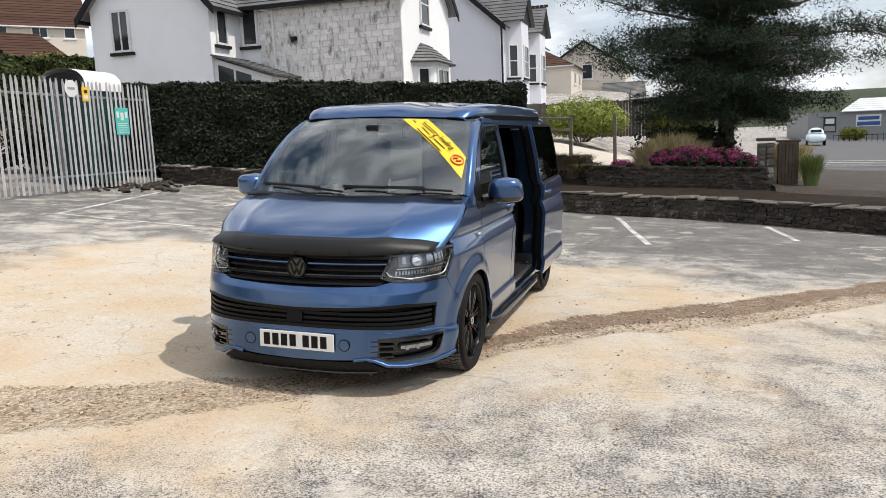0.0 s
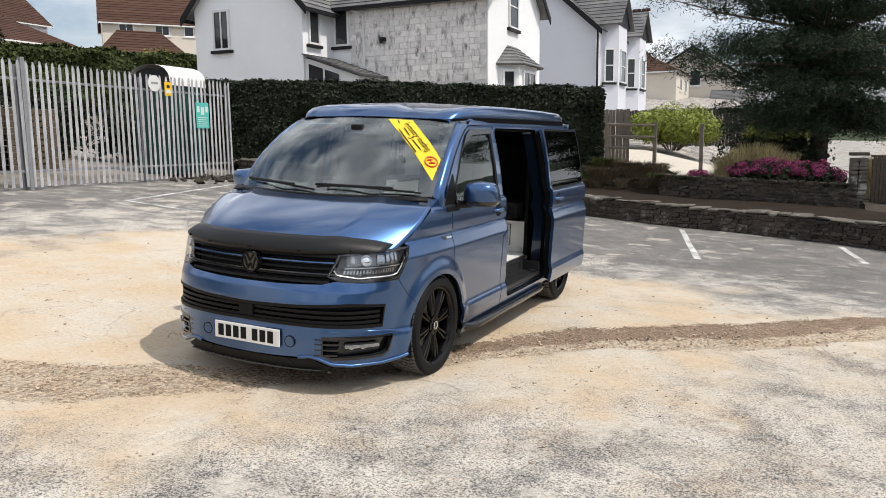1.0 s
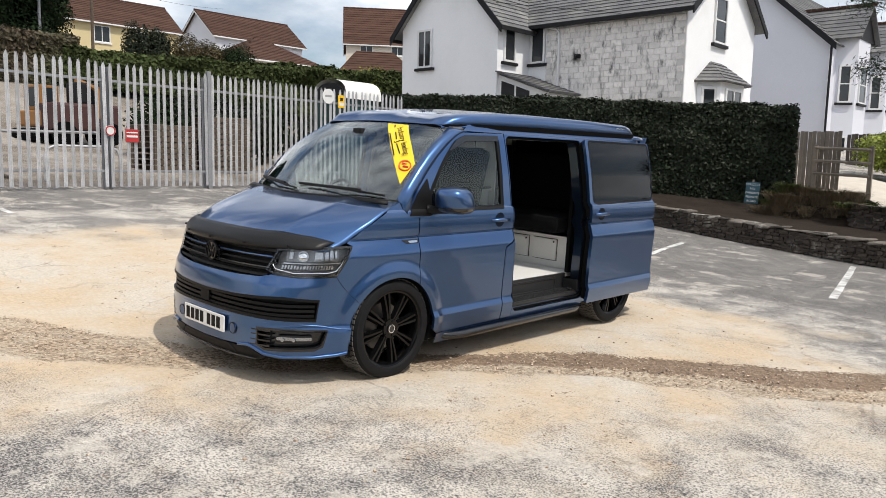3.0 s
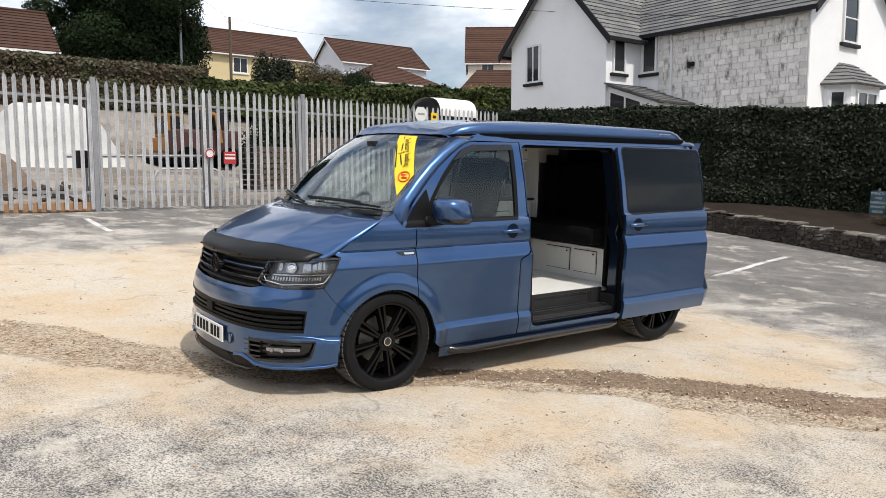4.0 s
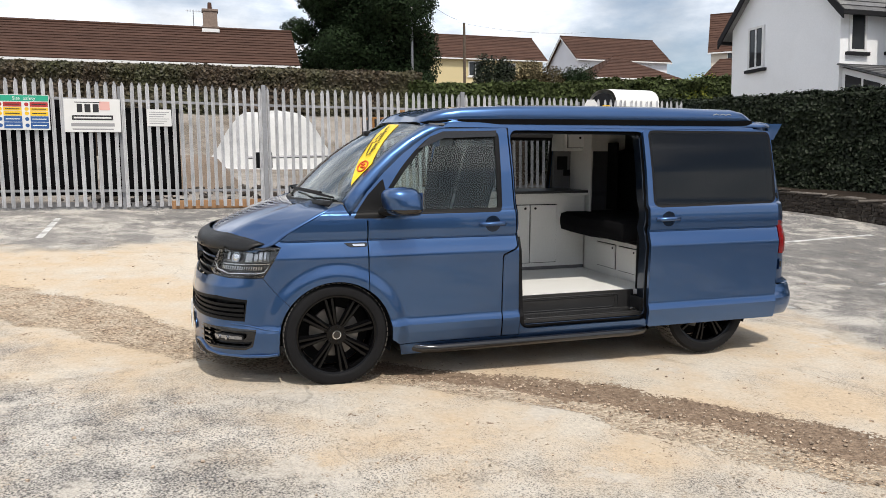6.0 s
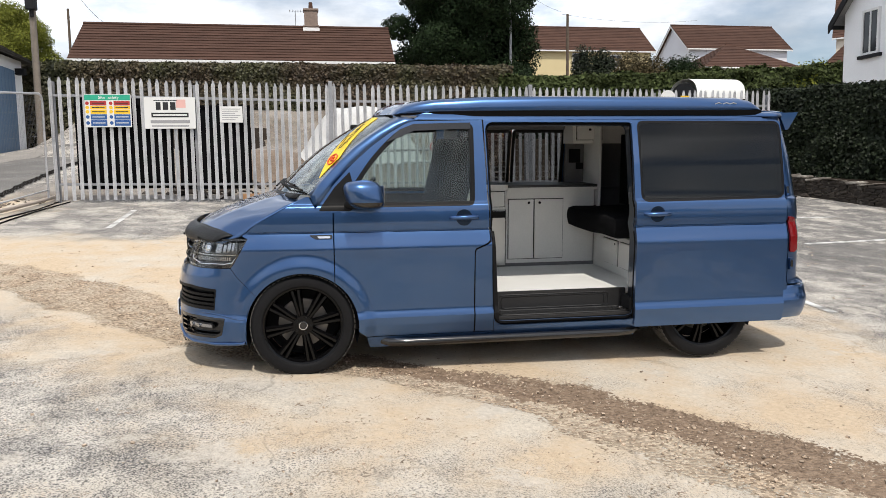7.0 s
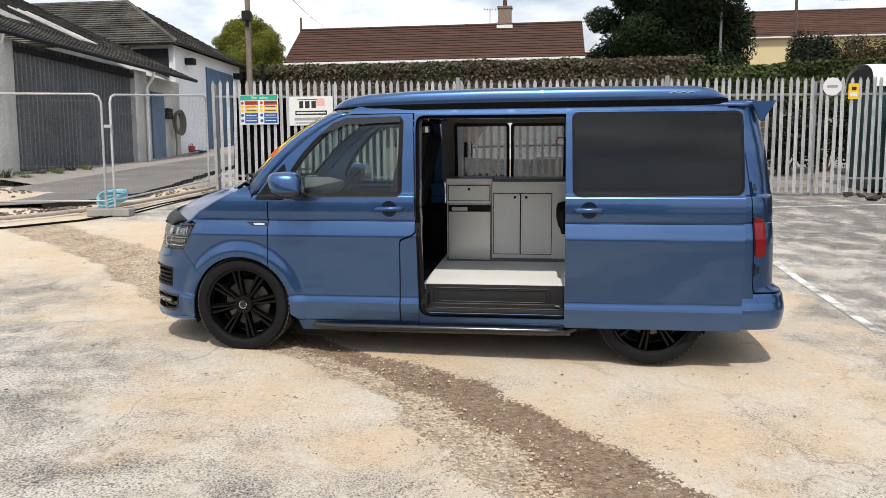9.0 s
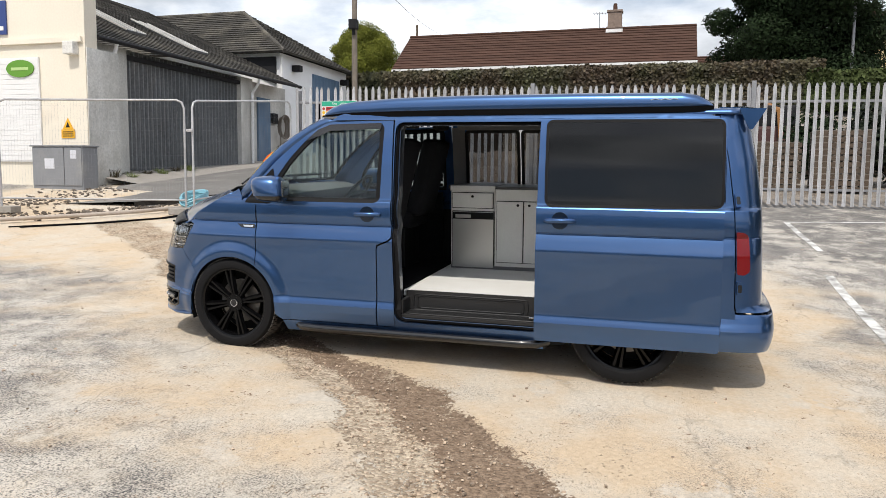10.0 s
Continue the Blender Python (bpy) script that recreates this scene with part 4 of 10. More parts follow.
bm = bmesh.new()
box(bm, (-9.12, -11.38, 0.85), (-8.62, -9.92, 1.90), bevel=0.02)
cab = thing("utility_cabinet", pose(0, 0, 0), "grey steel utility cabinet against the cream wall", "cabinet")
M_cab = material("grey_cabinet_paint", (0.22, 0.23, 0.25), 0.5, vary=0.12, scale=2, fine=30, second=(0.30, 0.30, 0.30), mask=(0.5, 0.7))
part("body", bm, M_cab, cab)
bm = bmesh.new()
box(bm, (-9.14, -11.42, 1.90), (-8.58, -9.88, 1.935), bevel=0.01)
part("lid", bm, M_cab, cab)
for y0, y1 in ((-11.36, -10.45), (-10.42, -9.94)):
    bm = bmesh.new()
    box(bm, (-8.62, y0, 0.98), (-8.598, y1, 1.87), bevel=0.006)
    part("door", bm, M_cab, cab)
for y0, y1, z0, z1 in ((-11.0, -10.72, 1.38, 1.62), (-10.25, -10.08, 1.62, 1.82)):
    bm = bmesh.new()
    box(bm, (-8.598, y0, z0), (-8.594, y1, z1))
    part("label_plate", bm, bpy.data.materials.get("label_white") or plain("label_white", (0.6, 0.62, 0.68), 0.5), cab)


# ---- plants ----


def leaf_cloud(name, spots, size, mat, parent=None, aspect=1.6, seed=1, cup=0.25):
    """Many small folded leaves, each at a spot (place, outward way)."""
    r = random.Random(seed)
    n = len(spots)
    P = np.array([s[0] for s in spots], dtype=float)
    N = np.array([s[1] for s in spots], dtype=float)
    g = np.random.RandomState(seed)
    N = N + g.normal(0, 0.55, N.shape)
    N /= np.linalg.norm(N, axis=1)[:, None] + 1e-9
    T = np.cross(N, g.normal(0, 1, N.shape))
    T /= np.linalg.norm(T, axis=1)[:, None] + 1e-9
    B = np.cross(N, T)
    s = size * g.uniform(0.6, 1.35, (n, 1))
    a, b = P - T * s * aspect * 0.5, P + T * s * aspect * 0.5
    c, d = P + B * s * 0.5 + N * s * cup, P - B * s * 0.5 + N * s * cup
    verts = np.stack([a, c, b, d], axis=1).reshape(-1, 3)
    me = bpy.data.meshes.new(name)
    me.vertices.add(4 * n)
    me.vertices.foreach_set("co", verts.ravel())
    tri = np.array([[0, 1, 2], [0, 2, 3]])
    idx = (np.arange(n)[:, None, None] * 4 + tri[None]).reshape(-1)
    me.loops.add(len(idx))
    me.loops.foreach_set("vertex_index", idx.astype(np.int32))
    me.polygons.add(2 * n)
    me.polygons.foreach_set("loop_start", (np.arange(2 * n) * 3).astype(np.int32))
    me.update(calc_edges=True)
    me.validate()
    me.materials.append(mat)
    ob = new(name, me)
    if parent is not None:
        ob.parent = parent
    return ob


def hedge(name, line, thick, top, foot, count, size, label, seed=3, mat=None, lumps=0.16):
    """A clipped hedge along a line of points: a near-black core painted as its inner shade, and a coat of leaves."""
    h = thing(name, pose(0, 0, 0), label, "hedge")
    r = random.Random(seed)
    segs = [(Vector((*a, 0)), Vector((*b, 0))) for a, b in zip(line, line[1:])]
    total = sum((b - a).length for a, b in segs)
    bm = bmesh.new()
    spots = []
    for a, b in segs:
        d = (b - a).normalized()
        nrm = Vector((d.y, -d.x, 0))
        fa = foot(a)
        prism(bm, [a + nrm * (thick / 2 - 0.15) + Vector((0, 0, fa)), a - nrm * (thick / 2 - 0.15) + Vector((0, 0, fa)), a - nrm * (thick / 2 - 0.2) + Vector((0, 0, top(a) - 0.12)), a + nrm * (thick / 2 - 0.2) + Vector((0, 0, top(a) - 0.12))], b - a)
        for _ in range(int(count * (b - a).length / total)):
            ext = 0.3 / (b - a).length
            p = a.lerp(b, r.uniform(-ext, 1 + ext))
            f, t = foot(p), top(p)
            side = r.random()
            lump = noise.noise(Vector((p.x * 1.1, p.y * 1.1, side * 3))) * lumps
            if side < 0.58:
                z = f + (t - f) * (r.random() ** 0.8)
                q = p + nrm * (thick / 2 + lump * 0.7 + noise.noise(Vector((p.x * 1.6, z * 1.6, 4))) * lumps + r.gauss(0, 0.04))
                w = nrm + Vector((0, 0, 0.35))
            elif side < 0.94:
                z = t + lump * 0.6 + noise.noise(p * 2.2) * 0.07 + r.gauss(0, 0.035)
                q = p + nrm * thick * (r.random() - 0.5)
                w = Vector((0, 0, 1)) + nrm * 0.2
            else:
                z = f + (t - f) * r.random()
                q = p - nrm * (thick / 2 + lump)
                w = -nrm
            spots.append(((q.x, q.y, z), (w.x, w.y, w.z)))
    # leaves on the two ends
    for e, s in ((segs[0][0], -1), (segs[-1][1], 1)):
        d = (segs[0 if s < 0 else -1][1] - segs[0 if s < 0 else -1][0]).normalized()
        nrm = Vector((d.y, -d.x, 0))
        for _ in range(int(count * 0.06)):
            z = foot(e) + (top(e) - foot(e)) * r.random()
            q = e + d * s * (0.05 + r.gauss(0, 0.06)) + nrm * thick * (r.random() - 0.5)
            spots.append(((q.x, q.y, z), (d.x * s, d.y * s, 0.2)))
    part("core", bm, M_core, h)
    leaves = leaf_cloud("leaves", spots, size, mat or M_leaf, h, seed=seed)
    leaves["kind"] = "stuff"
    return h


def blob_spots(r, centre, radii, n, shell=0.75):
    out = []
    c = Vector(centre)
    for _ in range(n):
        d = Vector((r.gauss(0, 1), r.gauss(0, 1), r.gauss(0, 1))).normalized()
        k = shell + (1 - shell) * r.random() + 0.12 * noise.noise(d * 2.3 + c)
        p = c + Vector((d.x * radii[0], d.y * radii[1], d.z * radii[2])) * k
        out.append((tuple(p), (d.x, d.y, d.z + 0.3)))
    return out


def tree(name, x, y, z0, height, spread, mat, label, seed, clumps=34, per=420, leaf=0.16, trunk=0.28, low=0.25, category="tree"):
    """A tapered trunk with limbs, and a crown of uneven clumps of leaves."""
    r = random.Random(seed)
    t = thing(name, pose(x, y, z0 - fall(x, y)), label, category)
    bm = bmesh.new()
    top = Vector((r.uniform(-0.3, 0.3), r.uniform(-0.3, 0.3), height * 0.86))
    pipe(bm, [(0, 0, -0.3), (0.05, 0, height * 0.15), tuple(top * 0.5), tuple(top * 0.8), tuple(top)], [trunk * 1.2, trunk, trunk * 0.6, trunk * 0.3, trunk * 0.08], 8)
    spots = []
    for k in range(clumps):
        f = low + (1 - low) * (k + r.random()) / clumps
        ang = k * 2.4 + r.uniform(-0.4, 0.4)
        prof = math.sin(math.pi * clamp(0.12 + 0.83 * (f - low) / (1 - low), 0, 1)) ** 0.6
        rad = spread * prof * r.uniform(0.3, 0.86)
        c = Vector((math.cos(ang) * rad, math.sin(ang) * rad, height * f))
        base = Vector((0, 0, height * max(0.12, f - 0.18)))
        pipe(bm, [tuple(base), tuple(base.lerp(c, 0.5) + Vector((0, 0, 0.15))), tuple(c)], [trunk * 0.35, trunk * 0.2, trunk * 0.06], 5)
        s = spread * r.uniform(0.22, 0.36)
        spots += blob_spots(r, c, (s, s, s * 0.72), per, 0.55)
    part("trunk", bm, M_bark, t)
    crown = leaf_cloud("crown", spots, leaf, mat, t, seed=seed)
    crown["kind"] = "stuff"
    return t


def pine(x, y, z0, height, spread, seed):
    """A pine: limbs in layers that carry flat, uneven pads of needles, with gaps between them."""
    r = random.Random(seed)
    t = thing("pine_tree", pose(x, y, z0 - fall(x, y)), "dark green pine tree with layered spreading limbs", "tree")
    bm = bmesh.new()
    pipe(bm, [(0, 0, -0.3), (0.06, 0.03, height * 0.25), (-0.05, 0.05, height * 0.55), (0.04, 0, height * 0.8), (0, 0, height)], [0.26, 0.21, 0.15, 0.09, 0.02], 10)
    spots = []
    for k in range(104):
        f = 0.16 + 0.82 * k / 104
        ang = k * 2.39996 + r.uniform(-0.3, 0.3)
        reach = spread * (1.0 - 0.72 * max(0, f - 0.42) / 0.58) * r.choice((0.62, 0.78, 0.92, 1.0, 1.12)) * (0.55 + 0.45 * step01((f - 0.18) / 0.2))
        a = Vector((0.02, 0, height * f))
        pts = [a]
        rise = r.uniform(0.1, 0.5)
        for j in range(1, 7):
            q = j / 6
            pts.append(a + Vector((math.cos(ang + 0.2 * math.sin(q * 3 + k)) * reach * q, math.sin(ang + 0.12 * math.cos(q * 4 + k)) * reach * q, rise * q + (0.3 if f > 0.4 else -0.45) * q * q + r.uniform(-0.08, 0.08))))
        pipe(bm, [tuple(p) for p in pts], [0.06, 0.05, 0.042, 0.034, 0.026, 0.018, 0.008], 5)
        for j in range(1, 7):
            side = Vector((-math.sin(ang), math.cos(ang), 0))
            for w in (-1, 0, 1):
                if r.random() < 0.22:
                    continue
                c = pts[j] + side * w * r.uniform(0.25, 0.55) * (0.5 + 0.16 * j) + Vector((0, 0, r.uniform(0.0, 0.16)))
                rad = r.uniform(0.30, 0.56)
                for _n in range(330):
                    d = Vector((r.gauss(0, 1), r.gauss(0, 1), r.gauss(0.25, 0.7))).normalized()
                    q = r.random() ** 0.45
                    p = c + Vector((d.x * rad, d.y * rad, d.z * rad * 0.95)) * q * (1 + 0.5 * noise.noise(c * 1.3 + d * 2.2))
                    spots.append((tuple(p), (d.x * 0.7 + r.gauss(0, 0.3), d.y * 0.7 + r.gauss(0, 0.3), 0.7)))
    part("trunk", bm, M_bark, t)
    crown = leaf_cloud("crown", spots, 0.022, M_needle, t, aspect=5.0, seed=seed, cup=0.1)
    crown["kind"] = "stuff"
    return t


def shrub(name, x, y, z0, rx, ry, rz, n, leaf, mat, label, seed, category="bush"):
    r = random.Random(seed)
    t = thing(name, pose(x, y, z0), label, category)
    bm = bmesh.new()
    spots = []
    for k in range(14):
        a, q = r.uniform(0, math.tau), r.random() ** 0.5 * 0.7
        c = Vector((math.cos(a) * rx * q, math.sin(a) * ry * q, rz * r.uniform(0.35, 0.75)))
        s = r.uniform(0.3, 0.5)
        pipe(bm, [(c.x * 0.2, c.y * 0.2, 0), (c.x * 0.7, c.y * 0.7, c.z * 0.6), tuple(c)], [0.03, 0.02, 0.008], 5)
        spots += blob_spots(r, c, (rx * s, ry * s, rz * s * 0.9), n // 14, 0.5)
    part("stems", bm, M_bark, t)
    lv = leaf_cloud("leaves", spots, leaf, mat, t, seed=seed)
    lv["kind"] = "stuff"
    return t


# clipped hedge in front of the white house
H_LINE = [(-13.5, 12.0), (-11.0, 13.05), (-6.3, 15.45), (-2.75, 17.5)]
hedge("hedge", [(x - 0.2, y + 0.45) for x, y in H_LINE[:-1]] + [(-2.85, 18.05)], 2.4, lambda p: 3.0 - 0.030 * (p.x + 2.0), lambda p: ground_z(p.x, p.y) + 0.16, 135000, 0.056, "dense dark green clipped hedge", seed=5)
# hedge on the bank in front of the bungalow
hedge("bank_hedge", [(-28.6, -13.0), (-28.6, 0.0), (-28.6, 9.0)], 1.6, lambda p: 6.08, lambda p: ground_z(p.x, p.y) - 0.2, 56000, 0.10, "trimmed hedge turning brown on the bank", seed=6, mat=material("bank_leaf", (0.060, 0.062, 0.024), 0.6, vary=0.4, scale=0.5, fine=10, island=0.5, second=(0.075, 0.05, 0.03), mask=(0.4, 0.6)))
hedge("bank_hedge", [(-28.6, 9.2), (-26.0, 18.0), (-22.5, 24.0)], 2.2, lambda p: 4.35 + 0.05 * p.y - fall(p.x, p.y), lambda p: ground_z(p.x, p.y) - 0.2, 34000, 0.12, "rough green hedge along the yard", seed=16, mat=material("rough_hedge_leaf", (0.050, 0.066, 0.022), 0.7, spec=0.15, vary=0.4, scale=0.6, fine=10, island=0.5), lumps=0.4)

tree("broadleaf_tree", -48.5, 11.4, 3.8, 13.5, 6.0, M_leaf_dark, "large dark green broadleaf tree", 11, clumps=84, per=2600, leaf=0.115, trunk=0.45, low=0.1)
tree("broadleaf_tree", -50, -19.8, 2.9, 6.9, 3.4, M_leaf_light, "rounded light green tree", 12, clumps=60, per=1900, leaf=0.075, trunk=0.3, low=0.2)
shrub("bush", -38.0, 17.2, 4.6, 1.5, 1.4, 4.0, 16000, 0.09, M_leaf, "leafy green bush on the bank", 21)
shrub("bush", -38.0, 19.6, 4.6, 2.6, 2.4, 3.7, 26000, 0.08, M_leaf_brown, "reddish brown bush on the bank", 22)
shrub("bush", -38.0, 22.6, 4.6, 2.0, 2.0, 3.6, 14000, 0.08, M_leaf_dark, "dark green bush on the bank", 23)
shrub("bush", -24.0, 21.5, 3.71, 2.2, 2.0, 2.0, 7000, 0.09, M_leaf_light, "light green bush by the hedge", 24)
shrub("bush", -1.9, 29.5, 1.08, 2.3, 1.6, 1.9, 22000, 0.065, material("yellow_leaf", (0.22, 0.26, 0.03), 0.5, vary=0.3, island=0.4), "yellow-green flowering shrub beside the drive", 25)
shrub("bush", 2.15, 31.0, 0.95, 1.5, 1.4, 1.45, 11000, 0.075, M_leaf_light, "light green shrub beside the drive", 26)
shrub("bush", 2.6, 17.9, -0.06, 1.5, 1.0, 1.7, 7000, 0.07, M_leaf, "dark shrub under the pine", 27)
pine(3.6, 18.6, 0.9, 10.5, 4.1, 31)


# ---- palisade fence ----
def fence_x(y):
    return -9.46 - 0.045 * (y + 4.8)


def pale_mesh(h):
    """A palisade pale: a W section with a three-pointed top."""
    bm = bmesh.new()
    xs = [-0.034, -0.022, -0.010, 0.0, 0.010, 0.022, 0.034]
    ds = [0.0, -0.002, 0.010, 0.013, 0.010, -0.002, 0.0]
    tops = [h - 0.05, h - 0.012, h - 0.045, h, h - 0.045, h - 0.012, h - 0.05]
    front = [[(d, x, 0.0) for x, d in zip(xs, ds)], [(d, x, h - 0.08) for x, d in zip(xs, ds)], [(d * 0.8 + 0.004 * (i == 3), x * (0.5 if i in (0, 6) else 0.85), t) for i, (x, d, t) in enumerate(zip(xs, ds, tops))]]
    back = [[(a - 0.003, b, c) for a, b, c in row] for row in front]
    loft(bm, front)
    loft(bm, back)
    me = mesh_of("pale", bm, 30)
    me.materials.append(M_galv)
    return me


PALE = pale_mesh(2.36)


def fence_run(name, y0, y1, label, lean=0.0, step=0.146, seed=1, x_at=fence_x, xback=0.0):
    f = thing(name, pose(0, 0, 0), label, "fence", "palisade fence round the yard")
    r = random.Random(seed)
    n = int((y1 - y0) / step)
    for k in range(n + 1):
        y = y0 + (y1 - y0) * k / n
        x = x_at(y) - xback
        shared("pale", PALE, f, pose(x, y, ground_z(x, y) + 0.06 + r.uniform(-0.012, 0.012), r.uniform(-0.5, 0.5) + lean, r.uniform(-0.4, 0.4), r.uniform(-3, 3)))
    for dz in (0.30, 2.0):
        bm = bmesh.new()
        xa, xb = x_at(y0) - xback, x_at(y1) - xback
        za, zb = ground_z(xa, y0) + 0.06 + dz, ground_z(xb, y1) + 0.06 + dz
        for da, db, dc, dd in ((-0.055, -0.01, -0.022, -0.016), (-0.016, -0.01, -0.022, 0.026)):
            prism(bm, [(xa + da, y0, za + dc), (xa + db, y0, za + dc), (xa + db, y0, za + dd), (xa + da, y0, za + dd)], (xb - xa, y1 - y0, zb - za))
        part("rail", bm, M_rail, f)
    posts = max(2, round((y1 - y0) / 2.75) + 1)
    for k in range(posts):
        y = y0 + (y1 - y0) * k / (posts - 1)
        x = x_at(y) - xback - 0.10
        bm = bmesh.new()
        z = ground_z(x, y)
        box(bm, (x - 0.05, y - 0.028, z - 0.3), (x + 0.03, y + 0.028, z + 2.32))
        part("post", bm, M_rail, f)
    return f


fence_run("palisade_fence", -4.75, 0.45, "galvanised steel palisade fence with site signs", seed=1)
fence_run("palisade_gate", 0.62, 2.62, "galvanised steel palisade gate leaf", seed=2)
fence_run("palisade_gate", 2.74, 4.78, "galvanised steel palisade gate leaf", seed=3)
fence_run("palisade_fence", 4.92, 10.75, "galvanised steel palisade fence beside the hedge", seed=4)
for y in (0.53, 4.85):
    x = fence_x(y) - 0.02
    p = thing("gate_post", pose(x, y, ground_z(x, y)), "square galvanised steel gate post", "post", "gate posts")
    bm = bmesh.new()
    box(bm, (-0.042, -0.042, -0.3), (0.042, 0.042, 2.46), bevel=0.006)
    part("shaft", bm, M_rail, p)

# ---- low stone wall ----
W_LINE = [(-10.3, 11.25), (-6.5, 12.3), (-3.0, 12.65), (0.0, 12.2), (3.4, 11.15), (5.6, 9.85), (9.0, 7.7), (14.0, 4.5)]


def stone_mesh(seed):
    """A rough quarried stone, one unit long, wide and high."""
    r = random.Random(seed)
    bm = bmesh.new()
    box(bm, (-0.5, -0.5, -0.5), (0.5, 0.5, 0.5))
    bmesh.ops.subdivide_edges(bm, edges=bm.edges[:], cuts=1, use_grid_fill=True)
    for v in bm.verts:
        c = v.co.copy()
        k = 0.90 if sum(abs(q) > 0.4 for q in c) == 3 else (1.0 if sum(abs(q) > 0.4 for q in c) == 2 else 1.06)
        v.co = c * k + Vector((r.uniform(-0.06, 0.06), r.uniform(-0.08, 0.08), r.uniform(-0.09, 0.09)))
    me = mesh_of("stone", bm, 50)
    return me


STONES = [stone_mesh(s) for s in range(7)]
COPINGS = [stone_mesh(40 + s) for s in range(4)]
for me in STONES:
    me.materials.append(M_stone)
for me in COPINGS:
    me.materials.append(M_coping)


def stone_wall(name, line, height, thick, label, seed, span=None, limit=290, cope=True, course=0.078):
    """A rubble wall along a line: a mortared core, stones in courses on its front face, and a rough coping."""
    r = random.Random(seed)
    core = bmesh.new()
    rows = []
    pts = [Vector((*p, 0)) for p in line]
    for i, p in enumerate(pts):
        d = ((pts[min(i + 1, len(pts) - 1)]) - pts[max(i - 1, 0)]).normalized()
        n = Vector((d.y, -d.x, 0))
        g = ground_z(p.x, p.y)
        f, b = p + n * (thick / 2 - 0.05), p - n * (thick / 2 - 0.05)
        rows.append([(f.x, f.y, g - 0.3), (f.x, f.y, g + height - 0.03), (b.x, b.y, g + height - 0.03), (b.x, b.y, g - 0.3)])
    loft(core, rows, close_u=True, caps=True)
    w = part(name, core, M_mortar_wall)
    structure(w, label, "wall")
    rest = bmesh.new()
    made = 0
    for a, b in zip(pts, pts[1:]):
        d = (b - a).normalized()
        n = Vector((d.y, -d.x, 0))
        L = (b - a).length
        yaw = math.degrees(math.atan2(d.y, d.x))
        z = 0.0
        while z < height - 0.06:
            hh = course * r.uniform(0.6, 1.2)
            u = -r.uniform(0, 0.1)
            while u < L:
                ww = r.uniform(0.06, 0.26)
                p = a + d * (u + ww / 2) + n * (thick / 2 - 0.085 + r.uniform(-0.025, 0.02))
                m = Matrix.Translation((p.x, p.y, ground_z(p.x, p.y) + z + hh / 2)) @ pose(0, 0, 0, r.uniform(-9, 9), r.uniform(-9, 9), yaw + r.uniform(-9, 9)) @ Matrix.Diagonal((ww * r.uniform(0.8, 1.0), 0.14, hh * r.uniform(0.65, 1.0), 1))
                if span and span[0] < p.x < span[1] and made < limit:
                    shared("stone", STONES[r.randrange(7)], w, m)
                    made += 1
                else:
                    k = len(rest.verts)
                    rest.from_mesh(STONES[r.randrange(7)])
                    rest.verts.ensure_lookup_table()
                    bmesh.ops.transform(rest, matrix=m, verts=rest.verts[k:])
                u += ww
            z += hh
        if cope:
            u = 0.0
            while u < L:
                ww = r.uniform(0.14, 0.5)
                p = a + d * (u + ww / 2)
                m = Matrix.Translation((p.x, p.y, ground_z(p.x, p.y) + height + r.uniform(-0.02, 0.02))) @ pose(0, 0, 0, r.uniform(-7, 7), r.uniform(-6, 6), yaw + r.uniform(-14, 14)) @ Matrix.Diagonal((ww * 0.95, thick * r.uniform(0.75, 1.15), 0.050 * r.uniform(0.5, 1.2), 1))
                shared("coping_stone", COPINGS[r.randrange(4)], w, m)
                u += ww
    if len(rest.verts):
        rs = part("rubble", rest, M_stone, w)
        rs["kind"] = "stuff"
    else:
        rest.free()
    return w


def ribbon(name, pts, mat, label, lift=0.004, cuts=12):
    """A painted mark laid just over the ground: a strip from one end to the other, with a width."""
    (x0, y0), (x1, y1), w = pts
    d = Vector((x1 - x0, y1 - y0, 0))
    n = Vector((d.y, -d.x, 0)).normalized() * w / 2
    bm = bmesh.new()
    r = random.Random(int(abs(x0 * 100)))
    rows = []
    for k in range(cuts + 1):
        p = Vector((x0, y0, 0)) + d * k / cuts
        row = []
        for s in (-1, 0, 1):
            q = p + n * s * (1 + r.uniform(-0.08, 0.08))
            row.append((q.x, q.y, ground_z(q.x, q.y) + 0.012 * noise.noise(Vector((q.x * 0.7, q.y * 0.7, 2.0))) + lift))
        rows.append(row)
    loft(bm, rows)
    ob = part(name, bm, mat)
    return tagged(ob, label, "road marking", "parking bay lines", "structure")


for k, seg in enumerate([((1.08, 11.2), (1.9, 7.0), 0.10), ((3.93, 10.3), (4.2, 8.2), 0.10), ((-1.93, 10.8), (-1.15, 7.2), 0.10), ((-4.6, 10.9), (-4.0, 7.4), 0.10),
                         ((-8.8, 0.12), (-7.3, 0.16), 0.10), ((-8.4, -3.12), (-6.3, -3.06), 0.10), ((-7.95, 5.26), (-5.2, 5.32), 0.09), ((-7.93, 5.26), (-8.92, 9.25), 0.09), ((-3.6, 5.12), (-0.3, 5.06), 0.10), ((-6.5, 8.13), (-6.57, 9.9), 0.09)]):
    ribbon("bay_line", seg, M_line, "worn white painted parking bay line", lift=0.006)

# unseen plain wall added behind the walk, to darken reflections in the van's side
bm = bmesh.new()
box(bm, (12.5, -30.0, -1.2), (12.9, 5.0, 2.3), bevel=0.02)
